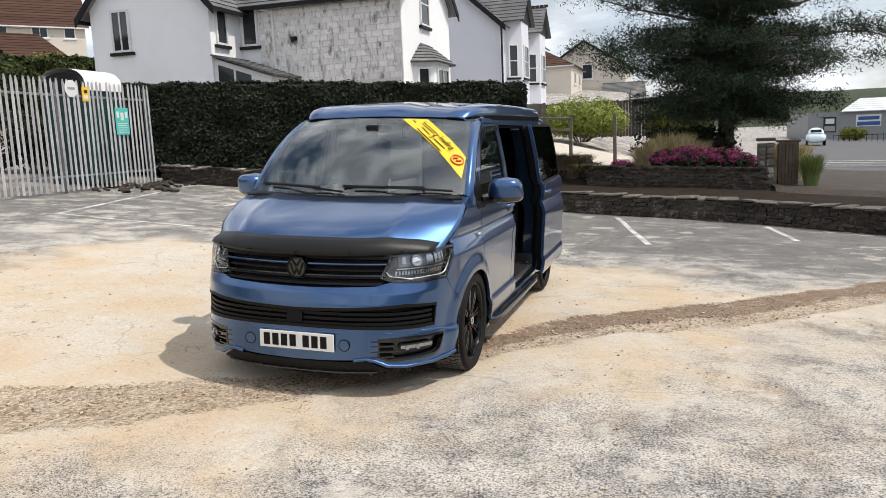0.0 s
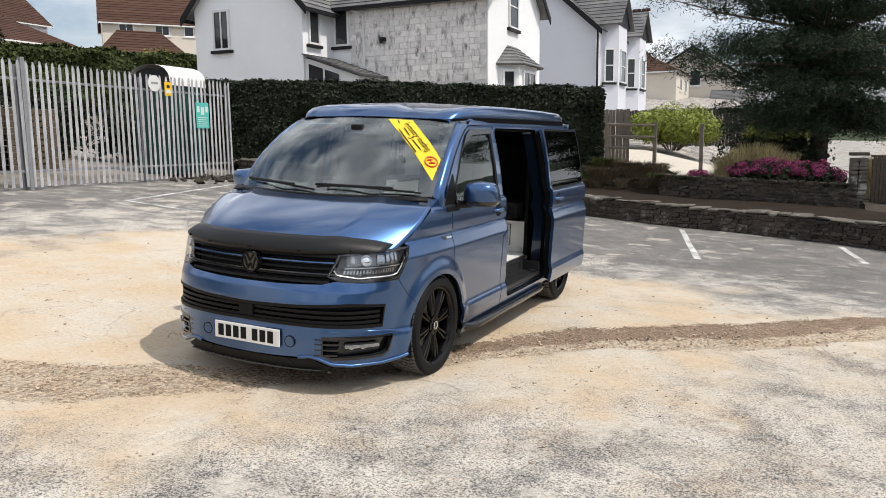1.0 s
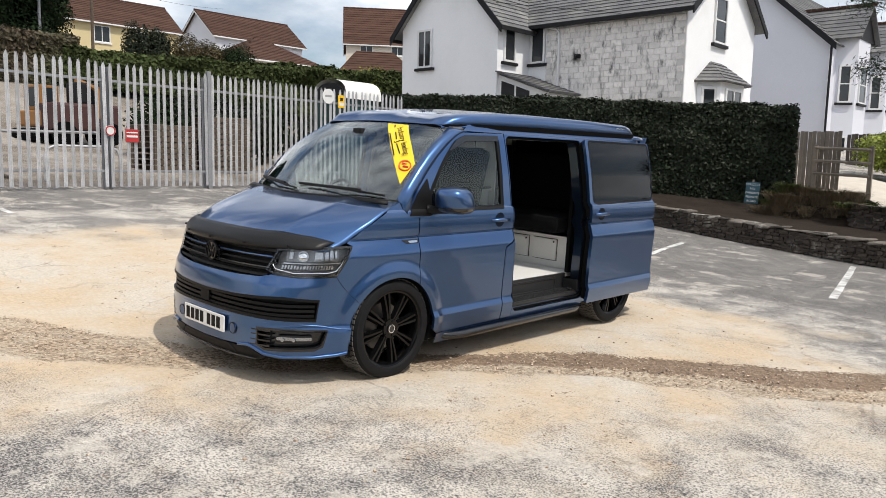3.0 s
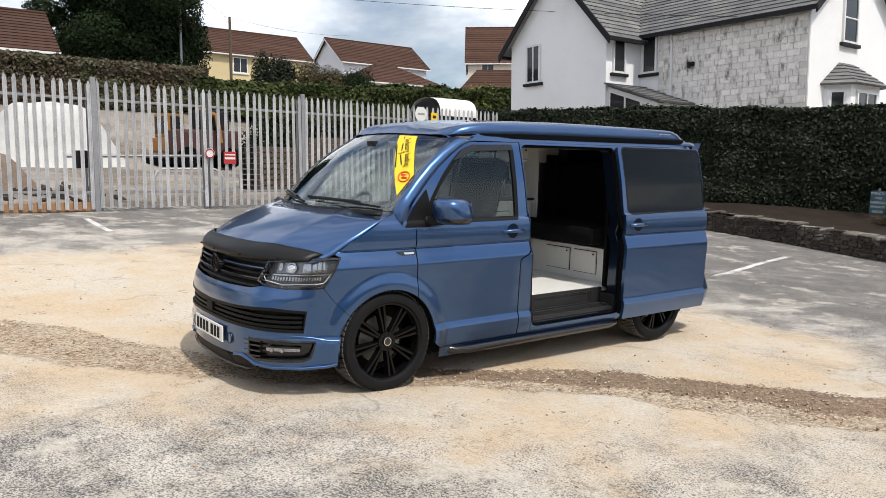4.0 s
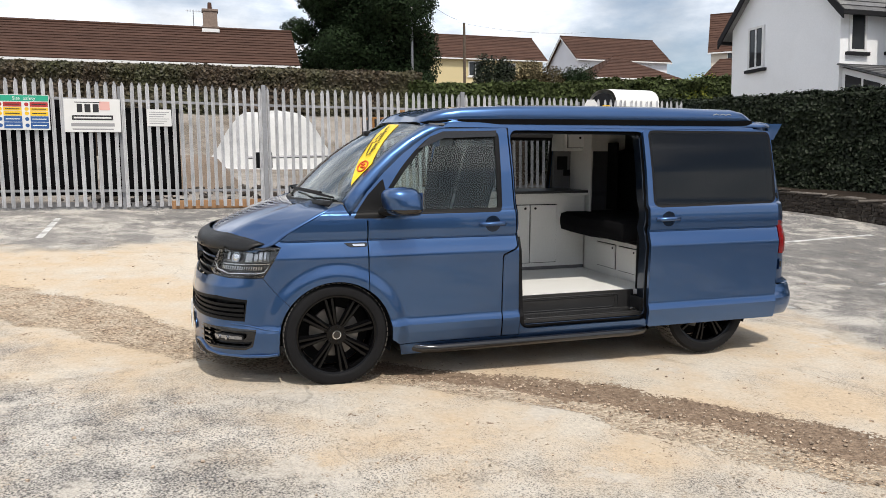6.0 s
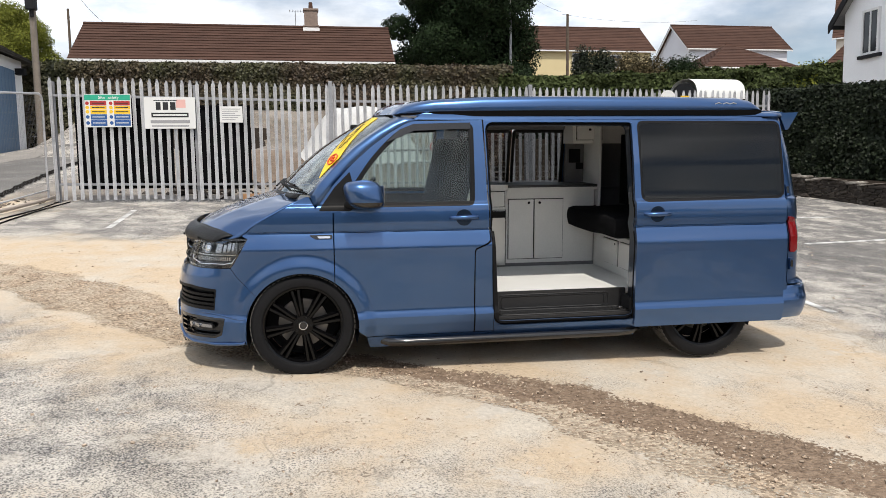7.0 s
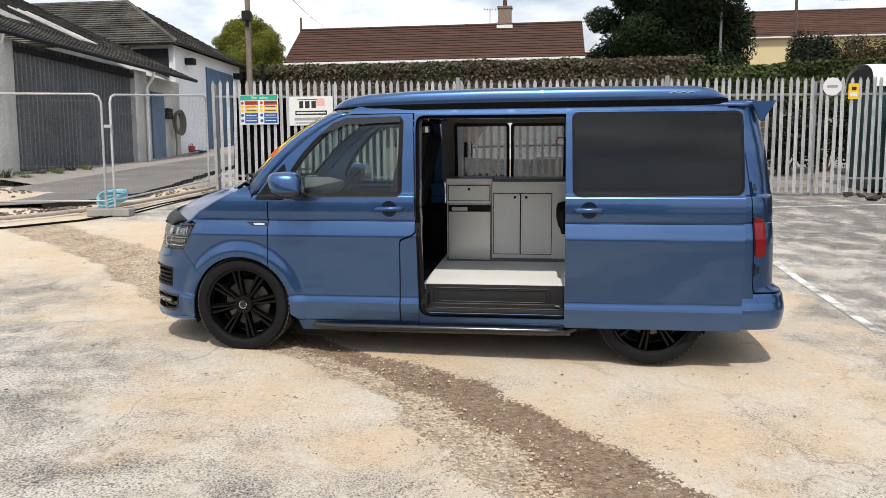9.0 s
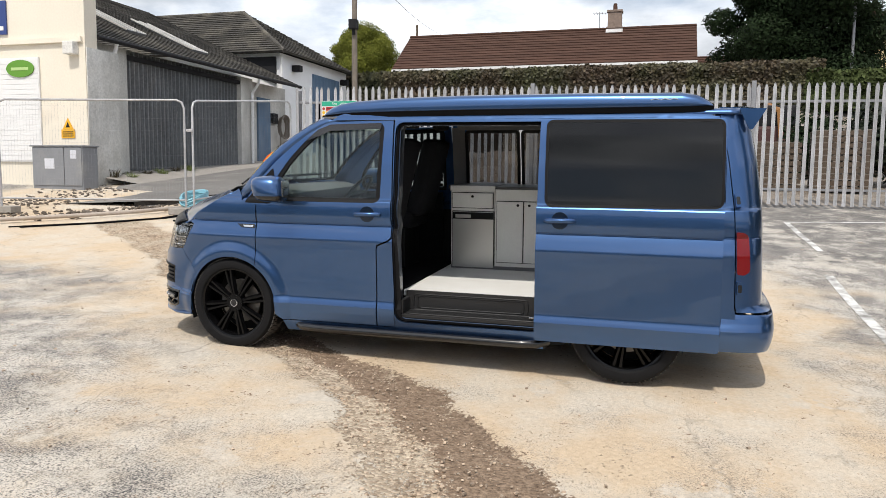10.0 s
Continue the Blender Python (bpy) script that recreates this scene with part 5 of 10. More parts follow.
structure(part("unseen_wall_east", bm, material("unseen_wall_dark", (0.10, 0.10, 0.095), 0.9, vary=0.25, scale=0.8, fine=20, bump=0.006)), "plain dark wall added out of view to darken the van's reflections", "wall")

# bank between the low wall and the hedge
bm = bmesh.new()
rows = []
for (x, y) in [(-10.6, 11.5), (-6.5, 12.45), (-3.0, 12.85), (0.0, 12.4), (3.4, 11.35), (5.6, 10.05), (9.0, 7.9), (14.0, 4.7)]:
    g = ground_z(x, y)
    row = [(x, y, g + 0.33)]
    for k, (dy, dz) in enumerate(((0.6, 0.33), (1.4, 0.36), (2.4, 0.42), (3.4, 0.40), (5.0, 0.2), (7.0, -0.4))):
        row.append((x + 0.1 * dy, y + dy, ground_z(x, y + dy) + dz + 0.05 * noise.noise(Vector((x, dy, 0)))))
    rows.append(row)
loft(bm, rows)
bmesh.ops.subdivide_edges(bm, edges=bm.edges[:], cuts=3, use_grid_fill=True)
for v in bm.verts:
    v.co.z += 0.05 * noise.noise(v.co * 1.7)
structure(part("bank", bm, M_soil, smooth=60), "bare brown earth bank behind the low wall", "bank")
stone_wall("low_stone_wall", W_LINE, 0.44, 0.34, "low rubble stone wall with a rough coping", 9, span=(-2.5, 5.9))


# ---- campervan ----
# Its own axes: x to its near side, y to its rear from the front axle, z up from the ground.
def metallic_paint(name, base, coat=1.0):
    m = bpy.data.materials.new(name)
    m.use_nodes = True
    n, l = m.node_tree.nodes, m.node_tree.links
    b = n["Principled BSDF"]
    b.inputs["Base Color"].default_value = (*base, 1)
    b.inputs["Metallic"].default_value, b.inputs["Roughness"].default_value = 0.92, 0.3
    b.inputs["Coat Weight"].default_value, b.inputs["Coat Roughness"].default_value = coat, 0.03
    co, nz, bp = n.new("ShaderNodeTexCoord"), n.new("ShaderNodeTexNoise"), n.new("ShaderNodeMapRange")
    nz.inputs["Scale"].default_value, nz.inputs["Detail"].default_value = 5.0, 8.0
    l.new(co.outputs["Object"], nz.inputs["Vector"])
    l.new(nz.outputs["Fac"], bp.inputs["Value"])
    bp.inputs["To Min"].default_value, bp.inputs["To Max"].default_value = 0.27, 0.34
    l.new(bp.outputs["Result"], b.inputs["Roughness"])
    return m


M_paint = metallic_paint("blue_metallic_paint", (0.047, 0.112, 0.262))
# the body's blue darkened, so recesses carry their shade in the colour
M_shaded_paint = metallic_paint("shaded_blue_paint", (0.016, 0.032, 0.065))
M_trim = material("black_trim", (0.0065, 0.0065, 0.007), 0.5, spec=0.2, vary=0.1, scale=10, fine=80)
M_gloss = plain("gloss_black", (0.008, 0.008, 0.009), 0.18, spec=0.5, coat=0.5)
M_guard = material("black_vinyl_guard", (0.008, 0.008, 0.0085), 0.42, spec=0.3, vary=0.1, scale=8, fine=200, bump=0.0008)
M_chrome = plain("chrome", (0.75, 0.76, 0.78), 0.12, metal=1.0)
M_lamp_dark = plain("lamp_housing", (0.012, 0.012, 0.014), 0.3, spec=0.5)
M_lamp_grey = plain("lamp_reflector", (0.42, 0.43, 0.45), 0.25, metal=1.0)
M_lamp_line = plain("lamp_lining", (0.22, 0.225, 0.235), 0.3, metal=0.9)
M_lamp_mid = plain("lamp_inner", (0.10, 0.10, 0.105), 0.35, metal=0.4)
M_clear = glass("clear_glass", (0.96, 0.97, 0.97), ior=1.25)
M_screen = glass("windscreen_glass", (0.74, 0.83, 0.79), ior=2.25)
M_side_glass = glass("side_glass", (0.62, 0.70, 0.68), ior=1.5)
M_privacy = glass("privacy_glass", (0.03, 0.032, 0.034), ior=1.5)
M_red = plain("red_lens", (0.17, 0.003, 0.005), 0.25, spec=0.3, coat=0.5)
M_plate = plain("plate_white", (0.80, 0.80, 0.78), 0.4)
M_ink = plain("black_ink", (0.006, 0.006, 0.007), 0.6, spec=0.2)
M_yellow = plain("sticker_yellow", (0.85, 0.60, 0.02), 0.45)
M_lining = material("grey_lining", (0.17, 0.17, 0.175), 0.85, vary=0.12, scale=10, fine=120)
M_carpet = material("black_cloth", (0.008, 0.008, 0.009), 0.95, spec=0.05, vary=0.3, scale=12, fine=150, bump=0.002)
M_cupboard = material("light_grey_laminate", (0.80, 0.79, 0.76), 0.45, vary=0.05, scale=4, fine=60)
M_worktop = material("dark_worktop", (0.06, 0.06, 0.062), 0.35, vary=0.2, scale=10, fine=90)
M_lino = material("pale_lino", (0.78, 0.78, 0.76), 0.5, vary=0.06, scale=4, fine=120)
M_steel = plain("brushed_steel", (0.55, 0.55, 0.54), 0.35, metal=0.9)
M_seat = material("dark_seat_cloth", (0.014, 0.014, 0.016), 0.9, spec=0.1, vary=0.2, scale=20, fine=150, bump=0.002)
M_alloy = plain("gloss_black_alloy", (0.003, 0.003, 0.0034), 0.16, spec=0.22)
M_disc = plain("brake_steel", (0.20, 0.19, 0.18), 0.45, metal=0.8)

VAN = thing("campervan", pose(-0.000, -0.000, -0.010, -0.23, 2.16, -0.04), "metallic blue campervan with open sliding side door", "campervan")

# plan of the nose, from the middle of the front round to the side
NOSE = [(0.0, -0.925), (0.15, -0.922), (0.30, -0.910), (0.45, -0.885), (0.58, -0.845), (0.69, -0.785), (0.78, -0.70), (0.845, -0.60), (0.885, -0.49), (0.912, -0.37), (0.932, -0.22), (0.945, -0.05), (0.952, 0.10), (0.955, 0.25)]
TAIL = [(0.955, 3.30), (0.950, 3.50), (0.938, 3.66), (0.915, 3.78), (0.875, 3.87), (0.80, 3.925), (0.65, 3.95), (0.40, 3.962), (0.0, 3.965)]


def smooth_line(pts, n=10):
    out = []
    P = [np.array(p) for p in pts]
    for i in range(len(P) - 1):
        a, b, c, d = P[max(i - 1, 0)], P[i], P[i + 1], P[min(i + 2, len(P) - 1)]
        for k in range(n):
            t = k / n
            out.append(0.5 * (2 * b + (c - a) * t + (2 * a - 5 * b + 4 * c - d) * t * t + (3 * b - a - 3 * c + d) * t ** 3))
    out.append(P[-1])
    return np.array(out)


RIM = np.vstack([smooth_line(NOSE), smooth_line(TAIL)])
RIM_Q = np.concatenate([[0], np.cumsum(np.linalg.norm(np.diff(RIM, axis=0), axis=1))])
HALF = len(smooth_line(NOSE))


def qy(y):
    """How far along the rim a place on the side is, by its y."""
    return float(np.interp(y, RIM[:, 1], RIM_Q))


def qx(x):
    """The same on the front, by its x."""
    return float(np.interp(x, RIM[:HALF, 0], RIM_Q[:HALF]))


WIDE = [(0.15, -0.060), (0.22, -0.034), (0.27, -0.016), (0.34, -0.002), (0.395, 0.003), (0.406, 0.000), (0.420, -0.004), (0.434, -0.010), (0.45, -0.0125), (0.56, -0.011), (0.70, -0.006), (0.82, 0.0), (0.880, 0.0015), (0.893, 0.0012), (0.902, -0.001), (0.940, -0.0125), (0.975, -0.024), (0.995, -0.032), (1.000, -0.035), (1.002, -0.046), (1.011, -0.046), (1.0125, -0.024), (1.06, -0.019), (1.11, -0.021), (1.150, -0.025), (1.172, -0.029), (1.181, -0.034), (1.188, -0.0435), (1.194, -0.0525), (1.203, -0.056), (1.45, -0.094), (1.65, -0.138), (1.765, -0.168), (1.81, -0.186)]
LEAN = [(0.15, 0.03), (0.24, 0.0), (0.50, 0.0), (0.62, 0.004), (0.70, 0.018), (0.745, 0.04), (0.80, 0.062), (0.95, 0.10), (1.06, 0.16), (1.30, 0.26)]


def skin(q, z, off=0.0):
    """A place on the van's skin: q along the rim (minus on the far side), z up, off outwards."""
    def at(a, h):
        s = 1 if a >= 0 else -1
        a = abs(a)
        x, y = float(np.interp(a, RIM_Q, RIM[:, 0])), float(np.interp(a, RIM_Q, RIM[:, 1]))
        k = clamp((-0.30 - y) / 0.42, 0, 1)
        t = clamp((y - 3.2) / 0.5, 0, 1)
        dx = lerp(WIDE, h)
        for wy in (0.0, 3.0):
            r = math.hypot(y - wy, h - 0.345)
            if h < 0.95 and abs(y - wy) < 0.6:
                dx += 0.024 * step01((0.515 - r) / 0.105)
        w = x * (1 + dx / 0.955)
        back = t * lerp([(0.2, -0.02), (0.5, 0.0), (1.0, -0.02), (1.2, -0.035), (1.5, -0.075), (1.8, -0.14)], h)
        back -= 0.075 * clamp((y - 3.66) / 0.22, 0, 1) * step01((h - 0.50) / 0.06)
        return Vector((s * w, y + k * lerp(LEAN, h) + back, h))
    p = at(q, z)
    if off:
        e = 0.004
        u, v = at(q + e, z) - at(q - e, z), at(q, z + e) - at(q, z - e)
        n = u.cross(v).normalized()
        p = p + n * off
    return p


def dense(loop, step=0.07):
    out = []
    for a, b in zip(loop, loop[1:] + loop[:1]):
        n = max(1, int(math.ceil(math.hypot(b[0] - a[0], b[1] - a[1]) / step)))
        out += [(a[0] + (b[0] - a[0]) * k / n, a[1] + (b[1] - a[1]) * k / n) for k in range(n)]
    return out


def rounded(loop, r=0.04, n=5):
    """A flat outline with its corners rounded; r may be one radius or one for each corner."""
    out = []
    m = len(loop)
    for i in range(m):
        a, b, c = Vector(loop[i - 1]), Vector(loop[i]), Vector(loop[(i + 1) % m])
        rr = r[i] if isinstance(r, (list, tuple)) else r
        if rr <= 0:
            out.append(tuple(b))
            continue
        k = min(rr, (a - b).length * 0.45, (c - b).length * 0.45)
        p, q = b + (a - b).normalized() * k, b + (c - b).normalized() * k
        for j in range(n + 1):
            t = j / n
            out.append(tuple(p.lerp(b, t).lerp(b.lerp(q, t), t)))
    return out


def panel(name, outline, mat, parent, holes=(), off=0.0, thick=0.006, label="", place=skin, grid=(0.05, 0.05), sharp=32, levels=True, dense_in=None):
    """A pressed panel: an outline on the van's skin, with holes, bent to the skin and given a thickness."""
    bm = bmesh.new()
    for loop in (outline, *holes):
        vs = [bm.verts.new((a, b, 0)) for a, b in dense(loop)]
        for i in range(len(vs)):
            bm.edges.new((vs[i], vs[(i + 1) % len(vs)]))
    bmesh.ops.triangle_fill(bm, use_beauty=True, use_dissolve=False, edges=bm.edges[:])
    us, zs = [v.co.x for v in bm.verts], [v.co.y for v in bm.verts]
    cuts_u = list(np.arange(min(us) + grid[0], max(us) - 0.004, grid[0]))
    cuts_z = list(np.arange(min(zs) + grid[1], max(zs) - 0.004, grid[1]))
    if dense_in:
        u0, u1, z1, step = dense_in
        cuts_u += [u for u in np.arange(u0, u1, step) if min(us) < u < max(us)]
        cuts_z += [z for z in np.arange(min(zs) + step, z1, step)]
    if levels:
        cuts_z += [z for z, _ in WIDE if min(zs) < z < max(zs)]
    for u in cuts_u:
        bmesh.ops.bisect_plane(bm, geom=bm.verts[:] + bm.edges[:] + bm.faces[:], dist=1e-5, plane_co=(u, 0, 0), plane_no=(1, 0, 0))
    for z in cuts_z:
        bmesh.ops.bisect_plane(bm, geom=bm.verts[:] + bm.edges[:] + bm.faces[:], dist=1e-5, plane_co=(0, z, 0), plane_no=(0, 1, 0))
    outer = {v: place(v.co.x, v.co.y, off) for v in bm.verts}
    inner = {v: place(v.co.x, v.co.y, off - thick) for v in bm.verts}
    edge = [e for e in bm.edges if len(e.link_faces) == 1]
    faces = [[v for v in f.verts] for f in bm.faces]
    out = bmesh.new()
    A = {v: out.verts.new(p) for v, p in outer.items()}
    B = {v: out.verts.new(p) for v, p in inner.items()}
    for f in faces:
        out.faces.new([A[v] for v in f])
        out.faces.new([B[v] for v in reversed(f)])
    for e in edge:
        a, b = e.verts
        out.faces.new((A[a], A[b], B[b], B[a]))
    e, count, shiny = 0.008, len(outer), mat is M_paint or mat is M_screen or mat is M_privacy
    lay = []
    for v in bm.verts if shiny else ():
        a, b = v.co.x, v.co.y
        mid, up, down = place(a, b, off), place(a, b + e, off), place(a, b - e, off)
        side = place(a + e, b, off) - place(a - e, b, off)
        if (up - mid).angle(mid - down, 0) > 0.30:      # a crease: each side keeps its own slope
            up, mid2 = place(a, b + 0.006, off), place(a, b + 0.002, off)
            down, mid3 = place(a, b - 0.006, off), place(a, b - 0.002, off)
            lay.append((b, side.cross(up - mid2).normalized(), side.cross(mid3 - down).normalized()))
        else:
            n0 = side.cross(up - down).normalized()
            lay.append((b, n0, n0))
    bm.free()
    ob = part(name, out, mat, parent, label, smooth=sharp)
    me = ob.data
    if shiny:
        normals = [None] * len(me.loops)
        for p in me.polygons:
            own = all(i < count for i in p.vertices)
            level = sum(lay[i][0] for i in p.vertices) / len(p.vertices) if own else 0
            for li in p.loop_indices:
                i = me.loops[li].vertex_index
                nn = (lay[i][1] if level > lay[i][0] else lay[i][2]) if own else p.normal
                normals[li] = nn if nn.dot(p.normal) >= 0 else -nn
        me.normals_split_custom_set(normals)
    return ob


def sides(pts):
    """Both outlines of a panel given by (y, z) on the near side: near and far."""
    near = [(qy(y), z) for y, z in pts]
    return near, [(-q, z) for q, z in reversed(near)]


def arch(wy, a0, a1, r=0.384, n=16):
    return [(wy + r * math.cos(radians(a0 + (a1 - a0) * k / n)), 0.345 + r * math.sin(radians(a0 + (a1 - a0) * k / n))) for k in range(n + 1)]


G = 0.004     # half of a shut line

# front wings
for side in (0, 1):
    loop = [(-0.375, 0.966), (-0.43, 0.985), (-0.32, 1.05), (-0.2, 1.115), (-0.08, 1.182), (0.0, 1.222), (0.06, 1.245), (0.105, 1.160), (0.222 - G, 1.136)] + arch(0, 55, 143.7) + [(-0.4965, 0.7655)]
    panel("front_wing", sides(loop)[side], M_paint, VAN, grid=(0.014, 0.016))
    panel("side_repeater", sides(rounded([(0.055, 0.985), (0.215, 0.985), (0.215, 0.957), (0.10, 0.957)], 0.012))[side], M_gloss, VAN, off=0.005, thick=0.006)
    panel("repeater_lens", sides(rounded([(0.11, 0.976), (0.20, 0.976), (0.20, 0.962), (0.125, 0.962)], 0.006))[side], M_chrome, VAN, off=0.008, thick=0.004)

# front doors
DOOR_LINE = [(0.092, 1.150), (0.235, 1.330), (0.36, 1.462), (0.495, 1.582), (0.62, 1.672), (0.735, 1.738), (0.80, 1.760), (0.86, 1.766)]
WIN_F = rounded([(0.375, 1.190), (0.372, 1.300), (0.495, 1.475), (0.60, 1.590), (0.70, 1.678), (0.80, 1.716), (1.205, 1.728), (1.200, 1.192)], [0.03, 0.05, 0.05, 0.05, 0.08, 0.06, 0.03, 0.03])


def grown(loop, d):
    """An outline moved outwards by d."""
    m = len(loop)
    area = sum(loop[i - 1][0] * loop[i][1] - loop[i][0] * loop[i - 1][1] for i in range(m))
    s = 1 if area > 0 else -1
    out = []
    for i in range(m):
        a, c = Vector(loop[i - 1]), Vector(loop[(i + 1) % m])
        t = (c - a)
        if t.length < 1e-9:
            out.append(loop[i])
            continue
        t.normalize()
        out.append((loop[i][0] + t.y * d * s, loop[i][1] - t.x * d * s))
    return out


for side in (0, 1):
    loop = DOOR_LINE[:-1] + [(1.296 - G, 1.768), (1.325 - G, 0.925), (1.300, 0.905), (1.216, 0.868), (1.208, 0.85), (1.208 - G, 0.262), (0.44, 0.262)] + arch(0, -6, 54) [0:] + [(0.224 + G, 1.134)]
    door = panel("front_door", sides(loop)[side], M_paint, VAN, holes=[sides(grown(WIN_F, 0.022))[side]], thick=0.022, dense_in=((qy(0.2), qy(0.56)) if side == 0 else (-qy(0.56), -qy(0.2))) + (0.93, 0.014))
    panel("window_seal", sides(grown(WIN_F, 0.022))[side], M_trim, door, holes=[sides(grown(WIN_F, -0.010))[side]], off=-0.003, thick=0.02)
    pane = panel("window_pane", sides(WIN_F)[side], M_side_glass, door, off=-0.012, thick=0.004)
    pane.visible_shadow = False
    panel("sail_panel", sides(rounded([(0.125, 1.150), (0.235, 1.305), (0.345, 1.415), (0.368, 1.30), (0.37, 1.172), (0.34, 1.146)], 0.015))[side], M_trim, door, off=0.004, thick=0.01)
    panel("wind_deflector", sides([(0.60, 1.612), (0.70, 1.700), (0.80, 1.738), (1.205, 1.748), (1.205, 1.705), (0.80, 1.690), (0.71, 1.65)])[side], M_gloss, door, off=0.012, thick=0.003)
    # handle: a bar over a disc whose darkened paint carries the dish's shade
    s = 1 if side == 0 else -1
    bm = bmesh.new()
    c = skin(s * qy(1.135), 1.088, 0.0)
    for k in range(1):
        rod(bm, (c.x - s * 0.004, c.y, c.z), (c.x + s * 0.003, c.y, c.z), 0.058, 24)
    part("handle_dish", bm, M_shaded_paint, door, smooth=30)
    bm = bmesh.new()
    pipe(bm, [(c.x, c.y - 0.098, c.z - 0.002), (c.x + s * 0.028, c.y - 0.085, c.z), (c.x + s * 0.034, c.y, c.z + 0.002), (c.x + s * 0.030, c.y + 0.075, c.z + 0.002), (c.x, c.y + 0.098, c.z)], [0.010, 0.014, 0.016, 0.017, 0.013], 10)
    part("handle", bm, M_paint, door, smooth=50)
    # B pillar with the fuel flap
    loopb = [(1.333, 0.915), (1.306, 0.895), (1.224, 0.858), (1.216, 0.84), (1.214, 0.262), (1.348, 0.262)]
    panel("pillar_panel", sides(loopb)[side], M_paint, VAN)
    panel("fuel_flap", sides(rounded([(1.222, 0.595), (1.330, 0.595), (1.326, 0.900), (1.306, 0.885), (1.228, 0.850)], 0.01))[side], M_paint, VAN, off=0.0015, thick=0.003)
    panel("door_card", sides([(0.30, 0.30), (1.19, 0.30), (1.19, 1.16), (0.30, 1.16)])[side], M_carpet, door, off=-0.07, thick=0.02, grid=(0.3, 0.1), label="black inner door lining")
    panel("gap_backing", sides([(1.16, 0.262), (1.40, 0.262), (1.36, 1.0), (1.16, 1.0)])[side], M_ink, VAN, off=-0.026, thick=0.004, grid=(0.2, 0.1))
    # sill
    panel("sill", sides([(0.44, 0.256), (2.44, 0.256), (2.44, 0.175), (0.46, 0.175)])[side], M_paint, VAN, grid=(0.4, 0.05))
    # strip over the doors
    panel("roof_rail", sides([(0.80, 1.772), (3.62, 1.772), (3.60, 1.808), (0.86, 1.808)])[side], M_paint, VAN, grid=(0.4, 0.05))


# ---- sliding door, open, and the opening ----
WIN_S = rounded([(0.058, 1.190), (0.048, 1.752), (1.168, 1.752), (1.178, 1.205)], [0.05, 0.04, 0.04, 0.05])
DOOR_S = rounded([(0.0, 0.262), (-0.004, 1.768), (1.186, 1.768), (1.196, 0.262)], [0.02, 0.03, 0.03, 0.02])


def skin_open(u, z, off=0.0):
    """The sliding door's skin at rest: run back along its rail and out from the side."""
    p = skin(qy(1.8) + (u - 0.6) * 0.0, z, off)
    return Vector((p.x + 0.082, 2.392 + u, p.z))


door = panel("sliding_door", DOOR_S, M_paint, VAN, holes=[grown(WIN_S, 0.012)], thick=0.03, place=skin_open, grid=(0.4, 0.05), label="open blue sliding door run back along the side")
panel("door_seal", grown(WIN_S, 0.012), M_ink, door, holes=[grown(WIN_S, -0.006)], off=-0.002, thick=0.02, place=skin_open, grid=(0.4, 0.08))
panel("window_pane", WIN_S, M_privacy, door, off=-0.003, thick=0.004, place=skin_open, grid=(0.3, 0.08), label="dark privacy glass")
inner = rounded([(0.012, 0.275), (0.010, 1.755), (1.174, 1.755), (1.184, 0.275)], 0.05)
panel("inner_trim", inner, M_carpet, door, holes=[grown(WIN_S, 0.02)], off=-0.032, thick=0.05, place=skin_open, grid=(0.4, 0.1), label="dark inner lining of the door")
bm = bmesh.new()
c = skin_open(0.158, 1.092)
rod(bm, (c.x - 0.004, c.y, c.z), (c.x + 0.003, c.y, c.z), 0.058, 24)
# flat disc, the hollow's shade given by its darker paint
part("handle_dish", bm, M_shaded_paint, door, smooth=30)
bm = bmesh.new()
pipe(bm, [(c.x, c.y - 0.098, c.z), (c.x + 0.028, c.y - 0.085, c.z), (c.x + 0.034, c.y, c.z + 0.002), (c.x + 0.030, c.y + 0.075, c.z + 0.002), (c.x, c.y + 0.098, c.z)], [0.013, 0.016, 0.017, 0.016, 0.012], 10)
part("handle", bm, M_paint, door, smooth=50)

OPEN = rounded([(1.345, 0.300), (1.312, 1.755), (2.455, 1.755), (2.455, 0.300)], [0.10, 0.07, 0.07, 0.10], 7)
near_side = [(1.352, 0.256), (2.62, 0.256)] + arch(3.0, 170, 10) + [(3.40, 0.262), (3.672, 0.262), (3.686, 0.50), (3.686, 1.20), (3.672, 1.785), (1.303, 1.772)]
panel("side_panel", sides(near_side)[0], M_paint, VAN, holes=[sides(OPEN)[0]], thick=0.01, grid=(0.09, 0.06), label="blue side panel round the door opening")
# jamb of the opening, with its shade put into a darker blue
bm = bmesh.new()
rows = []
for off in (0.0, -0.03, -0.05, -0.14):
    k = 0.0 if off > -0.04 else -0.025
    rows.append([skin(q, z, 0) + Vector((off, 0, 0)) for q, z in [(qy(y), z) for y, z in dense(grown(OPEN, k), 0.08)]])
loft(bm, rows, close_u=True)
part("door_jamb", bm, M_shaded_paint, VAN, smooth=40, label="jamb of the door opening, its blue paint darkened for shade")
bm = bmesh.new()
pts = [skin(qy(y), z, 0.0) + Vector((-0.035, 0, 0)) for y, z in dense(grown(OPEN, -0.012), 0.08)]
pipe(bm, pts, 0.011, 6, closed=True)
part("door_rubber", bm, M_rubber, VAN, smooth=60)
